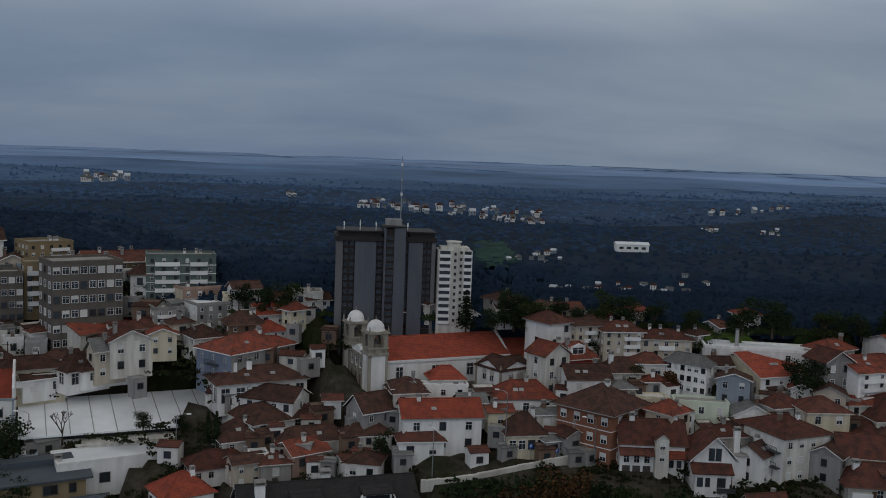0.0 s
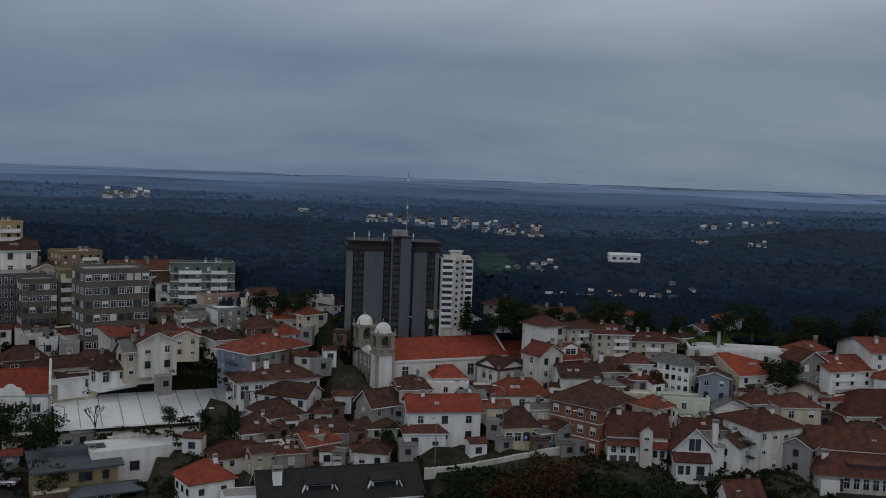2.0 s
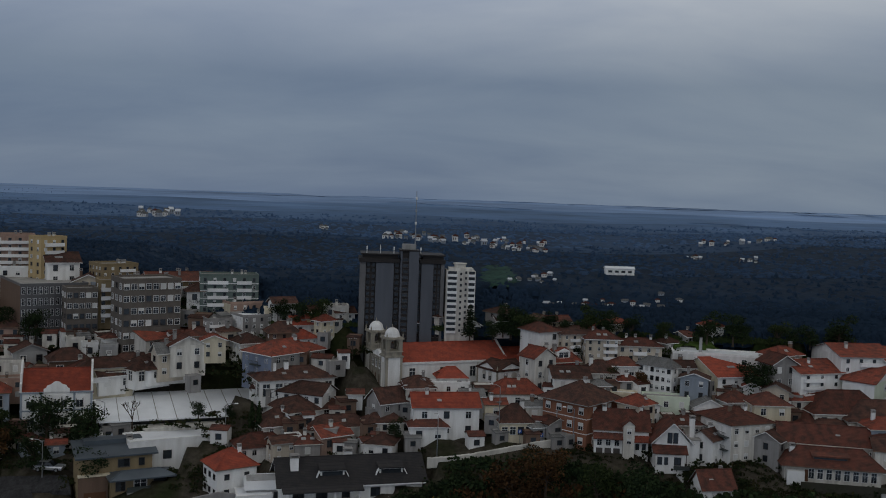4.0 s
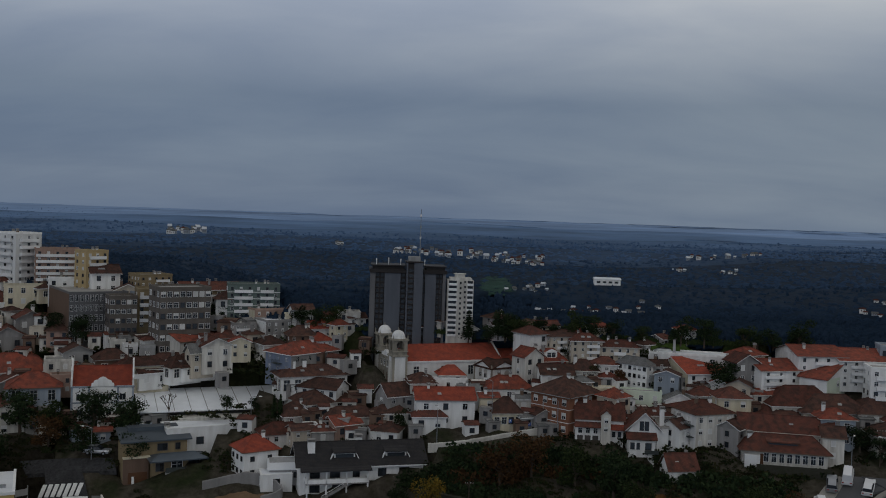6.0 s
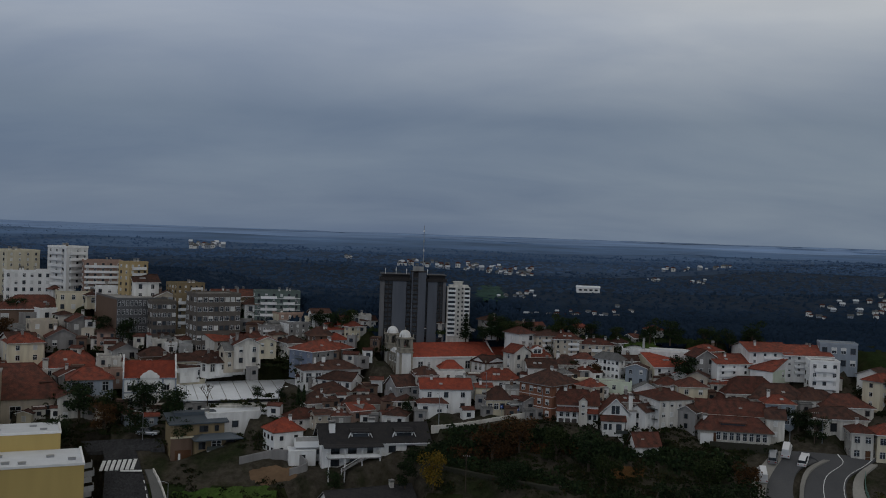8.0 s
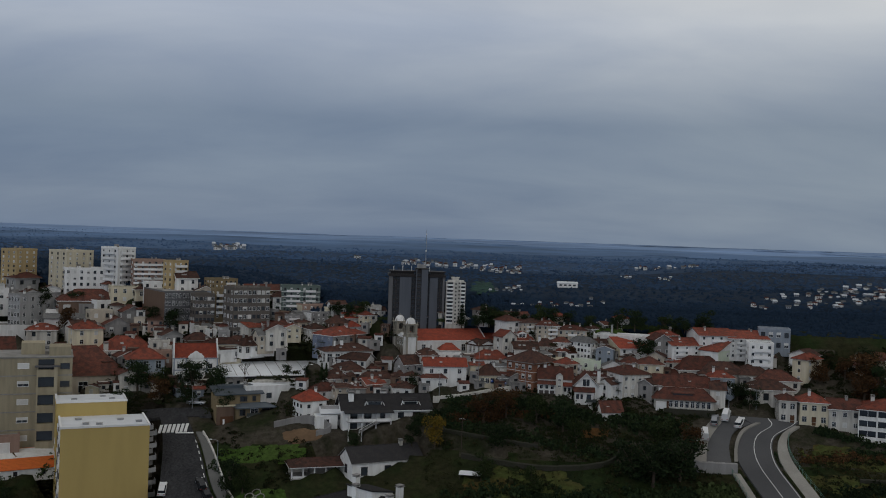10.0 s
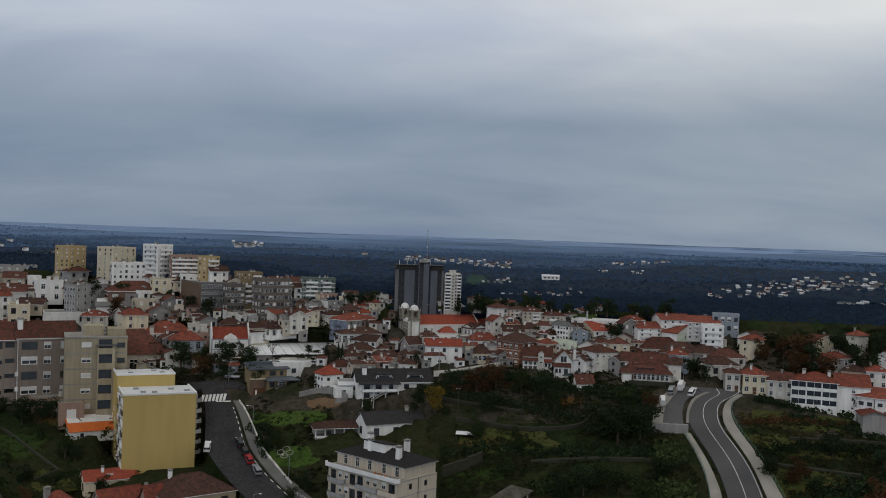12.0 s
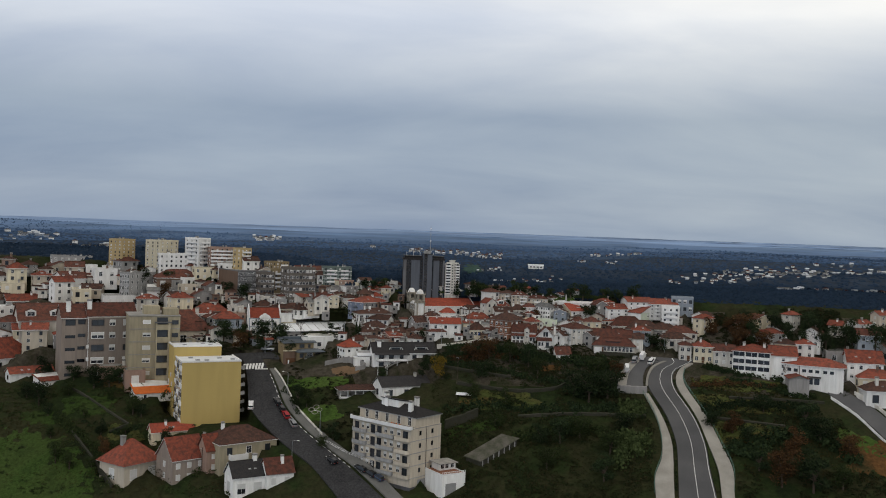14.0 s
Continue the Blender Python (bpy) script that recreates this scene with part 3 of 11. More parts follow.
        s.solid([(-dw / 2 - 0.1, -0.3, 0.5 * sh), (dw / 2 + 0.1, -0.3, 0.5 * sh), (dw / 2 + 0.1, -0.1, 0.5 * sh), (-dw / 2 - 0.1, -0.1, 0.5 * sh)], [(-0.05, -0.3, 0.5 * sh + dw * 0.2), (0.05, -0.3, 0.5 * sh + dw * 0.2), (0.05, -0.1, 0.5 * sh + dw * 0.2), (-0.05, -0.1, 0.5 * sh + dw * 0.2)])
        s.solid([(-dw / 2 - 0.25, -0.25, 0.5 * sh), (dw / 2 + 0.25, -0.25, 0.5 * sh), (dw / 2 + 0.25, d * 0.32, 0.5 * sh), (-dw / 2 - 0.25, d * 0.32, 0.5 * sh)],
                [(-0.05, -0.25, 0.5 * sh + dw * 0.22), (0.05, -0.25, 0.5 * sh + dw * 0.22), (0.05, d * 0.32, 0.5 * sh + dw * 0.22), (-0.05, d * 0.32, 0.5 * sh + dw * 0.22)], 1)
        dm = part("dormer", s, [WALL["white"], ROOF[tiles]], ob, "", pose(w * (k + 0.5) / dormers, d * 0.12, h + rise * 0.25))
        part("window", window_mesh(dw * 0.7, 0.36 * sh, "plain"), None, dm, "", pose(0, -0.1, 0.06 * sh))
    if door:
        part("door", Shape().box((-0.17 * sh, -0.09, 0), (0.17 * sh, 0.0, 0.72 * sh)), DOOR_WOOD, ob, "dark wooden door", pose(w * 0.5 / cols + w / cols, 0, 0))
    return ob


def shed(x, y, yaw, w, d, k):
    """A low outbuilding with a lean-to or small pitched roof."""
    h, z = 2.2 + 0.25 * (k % 3), ground(x, y)
    wall, tiles, roof, words = (("aged", "brown", "shed", "weathered lean-to shed with brown tiles"), ("concrete", "greytile", "shed", "grey block shed with fibre-cement roof"), ("white", "rust", "gx", "small white annexe with rust tiled roof"),
                                ("aged", "rust", "gx", "old outbuilding with rust tiled roof"), ("concrete", "flat", "flat", "grey garage with flat roof"), ("brown", "brown", "shed", "dark wooden shed with brown roof"))[k]
    ob = house(words, x, y, yaw, w, d, h, storeys=1, roof=roof, rise=0.18 * d, wall=wall, tiles=tiles, cols=1, side=0, name="shed", chimneys=0, over=0.25, trim=False, parapet=0.2, style="dark", tall=0.4, wide=0.4)
    return tagged(ob, category="shed")


# ---- land, roads ----
def land_material(name, colors, scale, fine, squash=(1, 1, 1)):
    """Ground whose colour drifts between several tones, mottled by growth a metre or two across."""
    m = bpy.data.materials.new(name)
    m.use_nodes = True
    nt = m.node_tree
    N, L = nt.nodes.new, nt.links.new
    bsdf = nt.nodes["Principled BSDF"]
    bsdf.inputs["Roughness"].default_value, bsdf.inputs["Specular IOR Level"].default_value = 0.95, 0.1
    coord, lay = N("ShaderNodeTexCoord"), N("ShaderNodeMapping")
    lay.inputs["Scale"].default_value = squash
    L(coord.outputs["Object"], lay.inputs[0])
    big, small = N("ShaderNodeTexNoise"), N("ShaderNodeTexNoise")
    big.inputs["Scale"].default_value, big.inputs["Detail"].default_value, big.inputs["Roughness"].default_value = scale, 7, 0.62
    small.inputs["Scale"].default_value, small.inputs["Detail"].default_value, small.inputs["Roughness"].default_value = fine, 5, 0.7
    L(lay.outputs[0], big.inputs["Vector"]); L(coord.outputs["Object"], small.inputs["Vector"])
    ramp = N("ShaderNodeValToRGB")
    els = ramp.color_ramp.elements
    n = len(colors) - 1
    els[0].position, els[0].color = 0.32, (*colors[0], 1)
    els[1].position, els[1].color = 0.68, (*colors[-1], 1)
    for k in range(1, n):
        els.new(0.32 + 0.36 * k / n).color = (*colors[k], 1)
    L(big.outputs[0], ramp.inputs[0])
    value, hsv = N("ShaderNodeMapRange"), N("ShaderNodeHueSaturation")
    value.inputs[1].default_value, value.inputs[2].default_value, value.inputs[3].default_value, value.inputs[4].default_value = 0.25, 0.75, 0.45, 1.55
    L(small.outputs[0], value.inputs[0]); L(value.outputs[0], hsv.inputs["Value"]); L(ramp.outputs[0], hsv.inputs["Color"])
    L(hsv.outputs[0], bsdf.inputs["Base Color"])
    b = N("ShaderNodeBump"); b.inputs["Strength"].default_value, b.inputs["Distance"].default_value = 0.8, 0.3
    L(small.outputs[0], b.inputs["Height"]); L(b.outputs[0], bsdf.inputs["Normal"])
    return m


GRASS = land_material("winter_grass", ((0.009, 0.013, 0.005), (0.017, 0.024, 0.008), (0.025, 0.025, 0.011), (0.017, 0.028, 0.008), (0.010, 0.014, 0.006)), 0.05, 0.9)
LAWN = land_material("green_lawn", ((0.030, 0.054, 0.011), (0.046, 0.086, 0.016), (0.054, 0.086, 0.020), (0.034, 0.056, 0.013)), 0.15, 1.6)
# darker greens than LAWN
LAWN_DARK = land_material("dark_green_lawn", ((0.018, 0.034, 0.008), (0.026, 0.048, 0.010), (0.030, 0.048, 0.012), (0.020, 0.034, 0.009)), 0.12, 1.6)
# greens between LAWN_DARK and LAWN
LAWN_DULL = land_material("mid_green_winter_lawn", ((0.020, 0.038, 0.009), (0.031, 0.058, 0.012), (0.036, 0.058, 0.014), (0.024, 0.042, 0.010)), 0.1, 1.6)
MEADOW = land_material("olive_meadow", ((0.026, 0.036, 0.011), (0.060, 0.056, 0.019), (0.052, 0.066, 0.018), (0.080, 0.048, 0.017), (0.038, 0.050, 0.015)), 0.07, 1.1, (0.6, 1.4, 1))
AUTUMN = land_material("russet_vine_rows", ((0.040, 0.034, 0.014), (0.085, 0.044, 0.016), (0.12, 0.058, 0.020), (0.050, 0.042, 0.016)), 0.16, 1.4)
EARTH = material("bare_brown_earth", (0.17, 0.11, 0.065), 0.95, vary=0.25, scale=0.2, stain=0.5, bump=0.4, fine=1.5)
STREET = land_material("dark_worn_asphalt", ((0.034, 0.034, 0.036), (0.042, 0.042, 0.044), (0.050, 0.050, 0.052), (0.038, 0.038, 0.040)), 0.2, 2.5)
ASPHALT = material("worn_asphalt", (0.085, 0.085, 0.088), 0.9, vary=0.15, scale=0.12, stain=0.45, stain_color=(0.14, 0.14, 0.14), bump=0.2, fine=5)
PAVING = material("pale_concrete_paving", (0.30, 0.285, 0.255), 0.9, vary=0.15, scale=0.3, stain=0.4, bump=0.2, fine=4)
MOSSY = material("mossy_concrete_slab", (0.095, 0.09, 0.075), 0.95, vary=0.35, scale=0.5, stain=0.75, stain_color=(0.035, 0.04, 0.022), bump=0.4, fine=2.5)
PAVING_GREY = material("grey_cobbled_paving", (0.15, 0.148, 0.14), 0.9, vary=0.2, scale=0.3, stain=0.4, bump=0.3, fine=4)
PAINT = material("white_road_paint", (0.72, 0.72, 0.70), 0.7, stain=0.3, scale=1.0, rand=0)
MASONRY = material("mossy_stone_wall", (0.045, 0.043, 0.034), 0.95, vary=0.3, scale=0.6, stain=0.6, stain_color=(0.03, 0.035, 0.02), bump=0.6, fine=3)
# forest floor blued: distance haze is put into the colour
FOREST = land_material("near_hazed_forest_floor", ((0.0099, 0.0200, 0.0358), (0.0126, 0.0240, 0.0426), (0.0144, 0.0270, 0.0482)), 0.02, 0.2)


# far floors and fields: haze painted in, bluer and paler towards the sky tone
PLAIN_PALE = land_material("pale_hazed_fields", ((0.0702, 0.1250, 0.2262), (0.0828, 0.1420, 0.2509), (0.0990, 0.1640, 0.2800), (0.2340, 0.3300, 0.4704)), 0.003, 0.015, (0.3, 1.6, 1))
PLAIN_EDGE = land_material("edge_hazed_fields", ((0.1530, 0.2350, 0.3864), (0.1710, 0.2550, 0.4088), (0.1890, 0.2750, 0.4256)), 0.002, 0.01, (0.3, 1.6, 1))
WOODS_FAR = land_material("far_hazed_forest_floor", ((0.0225, 0.0430, 0.0806), (0.0270, 0.0500, 0.0930), (0.0324, 0.0580, 0.1053)), 0.01, 0.06)
PLAIN = land_material("mid_hazed_fields", ((0.0450, 0.0830, 0.1546), (0.0540, 0.0970, 0.1770), (0.0648, 0.1140, 0.2038), (0.1800, 0.2500, 0.3584)), 0.0035, 0.02, (0.35, 1.6, 1))


# meadow green dimmed and blued in its colour, as haze over distance
FAR_MEADOW = land_material("hazed_far_meadow", ((0.020, 0.046, 0.040), (0.026, 0.056, 0.044), (0.032, 0.060, 0.050)), 0.05, 0.4)
YARDS = land_material("trodden_yards", ((0.022, 0.026, 0.012), (0.040, 0.036, 0.024), (0.060, 0.052, 0.040), (0.030, 0.030, 0.018), (0.020, 0.026, 0.010)), 0.12, 1.2)


def build_ground():
    """One sheet from behind the flight to the horizon, with a level terrace under every building."""
    ys = list(range(-700, -60, 20)) + [-60 + 2.5 * k for k in range(96)]
    v, step = 180.0, 4.0
    while v < 4750:
        ys.append(v); v += step; step *= 1.05
    ys.append(4800)
    n = 220
    rows = []
    for y in ys:
        half = 330 + max(0, y - 180) * 0.95
        rows.append([(half * (2 * k / n - 1), y, ground(half * (2 * k / n - 1), y)) for k in range(n + 1)])
    v = np.array([p for r in rows for p in r])
    s = Shape()
    s.v = v.tolist()
    for j in range(len(ys) - 1):
        for k in range(n):
            a = j * (n + 1) + k
            s.f.append((a, a + 1, a + n + 2, a + n + 1))
            # bands by distance, each with more haze in its colour
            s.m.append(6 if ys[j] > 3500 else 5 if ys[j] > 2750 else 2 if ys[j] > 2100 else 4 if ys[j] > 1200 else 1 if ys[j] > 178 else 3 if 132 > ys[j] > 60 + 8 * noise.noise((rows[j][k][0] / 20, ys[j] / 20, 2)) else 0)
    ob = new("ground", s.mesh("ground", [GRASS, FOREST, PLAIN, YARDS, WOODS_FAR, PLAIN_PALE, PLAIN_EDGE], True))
    tagged(ob, "grassy hillside running into a dark wooded plain", "ground", "", "structure")


def along(points, n):
    """n + 1 evenly spread points on a smooth line through the given ones."""
    p = [Vector(q) for q in points]
    p = [2 * p[0] - p[1]] + p + [2 * p[-1] - p[-2]]
    out = []
    for k in range(n + 1):
        u = k / n * (len(points) - 1)
        i = min(int(u), len(points) - 2)
        u -= i
        a, b, c, d = p[i:i + 4]
        out.append(0.5 * (2 * b + (c - a) * u + (2 * a - 5 * b + 4 * c - d) * u * u + (3 * b - a - 3 * c + d) * u ** 3))
    return out


def strip(name, label, left, right, mat, up, n=40, thick=0.5, kind="structure", category="road", level=True, ref=None):
    """A ribbon between two lines on the land, level across, with its own thickness."""
    L_, R_ = along(left, n), along(right, n)
    base = list(zip(along(ref[0], n), along(ref[1], n))) if ref else None
    s = Shape()
    rows = []
    for i, (a, b) in enumerate(zip(L_, R_)):
        if base:
            c, d = base[i]
            z = max(ground(*c), ground(*d), ground(*((c + d) / 2))) + up
            rows.append(((a.x, a.y, z), (b.x, b.y, z)))
            continue
        if level:
            z = max(ground(*a), ground(*b), ground(*((a + b) / 2))) + up
            rows.append(((a.x, a.y, z), (b.x, b.y, z)))
        else:
            rows.append(((a.x, a.y, ground(*a) + up), (b.x, b.y, ground(*b) + up)))
    for (a, b), (c, d) in zip(rows, rows[1:]):
        low = [(p[0], p[1], p[2] - thick) for p in (a, b, d, c)]
        s.face((a, b, d, c)).face((low[0], a, c, low[3])).face((b, low[1], low[2], d))
    ob = new(name, s.mesh(name, [mat]))
    return tagged(ob, label, category, "", kind)


def patch(name, label, corners, mat, up=0.15, n=30):
    """A field laid on the land between four corners, its outline ragged."""
    a, b, c, d = [Vector(p) for p in corners]
    s = Shape()
    rnd = random.Random(int(a.x * 7 + b.y * 3))
    rows = []
    for j in range(n + 1):
        row = []
        for k in range(n + 1):
            p = a.lerp(b, k / n).lerp(d.lerp(c, k / n), j / n)
            edge = (abs(2 * j / n - 1) ** 4 + abs(2 * k / n - 1) ** 4) + 0.9 * noise.noise((p.x / 3.5, p.y / 3.5, 1)) + 0.4 * noise.noise((p.x / 1.2, p.y / 1.2, 3))
            row.append((p.x, p.y, ground(p.x, p.y) + up + 0.1 * rnd.random() - 1.2 * smoothstep(0.45, 1.0, edge)))
        rows.append(row)
    s.v = [p for r in rows for p in r]
    for j in range(n):
        for k in range(n):
            q = j * (n + 1) + k
            s.f.append((q, q + 1, q + n + 2, q + n + 1)); s.m.append(0)
    ob = new(name, s.mesh(name, [mat], True))
    return tagged(ob, label, "field", "", "structure")


# ---- town houses ----
# the ridge of apartment blocks at the town's west end
house("brown-clad office block with rows of narrow windows", -88.5, 131.5, 35.7, 13.7, 22.5, 11.8, storeys=5, roof='flat', wall='darkgrey', side_wall='brown', tiles='flat', style='plain', cols=12, side=0, name='office_block', chimneys=0, tall=0.6, wide=0.25)
house("dark grey office block with rows of small white-framed windows", -68.6, 127.5, 35.2, 12.6, 8.8, 15.7, storeys=6, roof='flat', wall='umber', tiles='flat', cols=8, side=3, name='office_block', chimneys=0, wide=0.45)
house("grey office wing with flat roof and white-framed windows", -79.9, 131.7, 30.7, 6.4, 5.7, 11.2, storeys=5, roof='flat', wall='umber', tiles='flat', cols=5, side=2, name='office_block', chimneys=0, wide=0.5)
house("beige apartment block with long brown balconies", -74.7, 139.3, 26.6, 10.2, 5.7, 9.4, storeys=5, roof='flat', wall='olive', tiles='flat', cols=5, name='apartment_block', balconies=((0, 0.3, 0.5, True), (0, 0.8, 0.35, True)), chimneys=2)
house("white-gabled building with red tiled roof and glazed balconies", -63.8, 126.5, 52.3, 15.9, 14.0, 3.7, storeys=2, roof='gx', wall='aged', tiles='red', cols=6, side=0, name='apartment_block', balconies=((0, 0.68, 0.6, True),), chimneys=1, rise=2.7)
house("apartment block with rust-red roof and a cream gable", -67.0, 158.0, 26.6, 14.9, 6.4, 6.2, storeys=3, roof='gx', wall='olive', side_wall='cream', tiles='rust', cols=7, side=0, name='apartment_block', bands='white', chimneys=4, rise=1.9)
house("flat-roofed apartment block with green glazed balconies", -56.5, 163.0, 16.9, 13.6, 6.4, 8.8, storeys=5, roof='flat', wall='greenglass', tiles='flat', cols=6, name='apartment_block', bands='white', balconies=((0, 0.3, 0.35, True), (0, 0.75, 0.25, True)), chimneys=3)
house("long beige apartment block with dark red roof", -69.8, 159.9, 27.9, 17.3, 4.8, 5.8, storeys=4, roof='hip', wall='greybeige', tiles='rust', cols=9, name='apartment_block', chimneys=5, balconies=((0, 0.25, 0.3, True),), rise=1.2)
house("stepped ochre apartment tower with roof boxes", -76.9, 159.9, 41.5, 8.7, 7.6, 8.2, storeys=6, roof='flat', wall='olive', tiles='flat', cols=5, name='apartment_block', balconies=((0, 0.7, 0.4, True),), chimneys=4)
house("white warehouse with a low sheet roof", -76.1, 168.3, 21.3, 13.1, 7.3, 2.1, storeys=1, roof='gx', wall='white', tiles='white', cols=3, side=0, name='warehouse', chimneys=0, rise=1.1)
house("white gabled house with red roof", -73.3, 163.9, 56.6, 4.1, 4.5, 2.4, storeys=2, roof='gx', wall='white', tiles='red', rise=2.0)
house("low building with dark rust roof", -74.0, 159.1, 22.4, 7.4, 3.6, 2.4, storeys=1, roof='hip', wall='brown', tiles='rust', rise=1.4)
house("cream house with flat roof and dark windows", -74.3, 155.4, 23.2, 5.6, 3.6, 2.5, storeys=1, roof='flat', wall='cream', tiles='flat', cols=4, chimneys=0)
house("white gabled block seen end on", -76.4, 159.2, 27.1, 4.8, 4.8, 3.1, storeys=2, roof='gy', wall='aged', tiles='rust', side=2, rise=1.7)
house("white house with flat roof and terrace", -64.6, 149.6, 19.4, 9.4, 4.7, 5.0, storeys=3, roof='flat', wall='white', tiles='flat', cols=5, balconies=((0, 0.3, 0.5, True),), chimneys=1)
house("cream and pink house with flat brown roof", -48.7, 149.6, 36.1, 9.5, 6.6, 3.4, storeys=2, roof='flat', wall='pink', side_wall='cream', tiles='flat', side=0)
house("white house with bright flat roof", -45.0, 136.0, 36.2, 9.2, 7.0, 4.3, storeys=3, roof='flat', wall='concrete', side_wall='white', tiles='white', chimneys=1)
house("grey concrete house with small balconies", -52.3, 134.5, 28.3, 5.7, 5.1, 4.1, storeys=3, roof='flat', wall='concrete', tiles='flat', balconies=((0, 0.5, 0.8, True),))
house("white gabled hall with red side roof", -34.2, 137.3, 28.3, 9.0, 5.7, 2.2, storeys=1, roof='gx', wall='white', tiles='bright', side=1, rise=1.7)

# old town west of the church
house("three-storey house with blue tiled side and red hip roof", -37.9, 115.2, 51.5, 15.7, 9.5, 7.1, storeys=3, roof='hip', wall='concrete', side_wall='blue', tiles='red', cols=4, side=3, style='stone', balconies=((1, 0.5, 0.3, False),), chimneys=2, rise=2.4)
house("white villa with stone window surrounds and brown hip roof", -40.0, 109.8, 26.8, 16.5, 8.1, 4.6, storeys=1, roof='hip', wall='white', tiles='brown', cols=6, side=3, style='stone', tall=0.55, wide=0.3, chimneys=2, bands='white', rise=2.1)
house("white villa with a dark red hip roof and stone surrounds", -64.8, 115.5, 49.8, 8.0, 7.8, 3.1, storeys=1, roof='hip', wall='white', tiles='brown', style='stone', cols=3, side=2, tall=0.6, wide=0.4, rise=2.3)
house("upper white house with brown hip roof", -62.6, 117.0, 47.7, 7.6, 7.0, 2.6, storeys=1, roof='hip', wall='white', tiles='brown', style='stone', rise=1.8)
house("cream house with brown roof", -74.8, 111.6, 29.8, 10.1, 5.4, 5.3, storeys=2, roof='hip', wall='cream', tiles='brown', balconies=((0, 0.3, 0.4, True),), rise=1.8)
house("aged house with grey corrugated roof", -60.8, 118.7, 41.4, 5.7, 3.4, 5.0, storeys=2, roof='gx', wall='beige', tiles='greytile', rise=2.1)
house("low house with dark brown hip roof", -81.1, 117.8, 29.8, 7.4, 5.0, 3.5, storeys=1, roof='hip', wall='brown', tiles='brown', rise=2.2)
house("house with red roof patches", -77.0, 114.4, 32.7, 7.8, 4.4, 3.0, storeys=1, roof='hip', wall='beige', tiles='rust', rise=2.1)
house("long low house with brown tiled roof", -70.2, 116.3, 30.1, 16.0, 6.6, 2.4, storeys=1, roof='hip', wall='white', tiles='brown', chimneys=2, rise=3.1)
house("white house with small terraces and brown roof", -71.6, 113.0, 40.5, 7.4, 3.3, 3.0, storeys=1, roof='gx', wall='white', tiles='brown', rise=1.4)
house("dark-roofed house beside a white chimney", -44.6, 126.4, 35.1, 5.8, 6.6, 3.6, storeys=2, roof='hip', wall='aged', tiles='brown', rise=1.8)
house("dark-roofed house with tall white chimney", -39.0, 131.2, 23.6, 6.6, 4.5, 3.6, storeys=2, roof='hip', wall='brown', tiles='brown', chimneys=2, rise=2.2)
house("white and orange house with red roof", -32.6, 130.8, 36.5, 4.4, 5.4, 2.6, storeys=2, roof='hip', wall='white', side_wall='orange', tiles='bright', rise=1.7)
house("yellow house with red roof beside the church", -28.2, 134.6, 46.0, 3.8, 2.8, 4.7, storeys=3, roof='hip', wall='cream', tiles='red', rise=1.3)
house("ochre house with orange-red tiled roof", -31.6, 140.4, 21.2, 7.1, 3.4, 2.1, storeys=1, roof='gx', wall='gold', tiles='bright', rise=1.6)
house("long house with brown roof and pale blue trim", -27.2, 108.6, 71.0, 6.9, 16.8, 2.5, storeys=1, roof='gy', wall='white', tiles='brown', cols=1, side=7, rise=2.0)
house("white house with broad brown hip roof", -33.8, 100.9, 38.2, 14.0, 16.3, 2.8, storeys=1, roof='hip', wall='white', tiles='brown', cols=4, side=2, style='stone', tall=0.6, wide=0.4, rise=3.9)
house("weathered outbuilding under a brown tiled roof", -39.1, 96.6, 26.9, 10.3, 6.3, 2.1, storeys=1, roof='hip', wall='aged', tiles='brown', cols=3, rise=3.1)
house("brown-roofed house with low eaves", -29.2, 96.5, 20.2, 12.0, 5.2, 2.1, storeys=1, roof='hip', wall='aged', tiles='brown', cols=4, rise=2.1)
house("grey rendered house with brown gabled roof", -14.9, 101.9, 35.1, 6.4, 5.9, 4.6, storeys=2, roof='gx', wall='concrete', tiles='brown', cols=2, side=1, rise=2.9)
house("brown-roofed cottage among gardens", -18.1, 99.1, 14.2, 8.2, 4.2, 2.1, storeys=1, roof='hip', wall='aged', tiles='brown', rise=1.7)
house("white house with bright red hip roof", -43.9, 88.0, 25.8, 10.2, 6.1, 2.1, storeys=1, roof='hip', wall='white', tiles='rust', cols=5, chimneys=2, rise=2.3)
house("small white flat-roofed annexe", -34.5, 91.6, 20.2, 3.1, 3.1, 2.5, storeys=1, roof='flat', wall='white', tiles='flat', chimneys=0, cols=1)

# below the church
house("white house with bright red gabled roof", -8.1, 98.2, 9.0, 14.0, 7.8, 6.1, storeys=2, roof='gx', wall='white', tiles='bright', cols=3, chimneys=1, rise=2.5)
house("white house with low brown-red roof", -8.9, 95.9, 7.3, 7.9, 3.6, 3.3, storeys=1, roof='hip', wall='white', tiles='rust', rise=1.6)
house("hall with red hip roof and white parapet", -2.4, 117.1, 11.3, 6.2, 4.3, 2.4, storeys=1, roof='hip', wall='white', tiles='bright', rise=2.2)
house("white terrace house with flat roof", -4.8, 115.2, 5.0, 9.3, 2.7, 2.2, storeys=1, roof='flat', wall='white', tiles='white', chimneys=0)
house("house with red hip roof beside the chapel", 9.1, 110.6, 8.1, 11.4, 6.4, 3.0, storeys=1, roof='hip', wall='white', tiles='red', chimneys=2, rise=2.8)
house("low cream house with brown hip roof", 10.6, 98.4, 10.5, 7.0, 5.7, 3.5, storeys=1, roof='hip', wall='cream', tiles='brown', cols=4, rise=3.5)
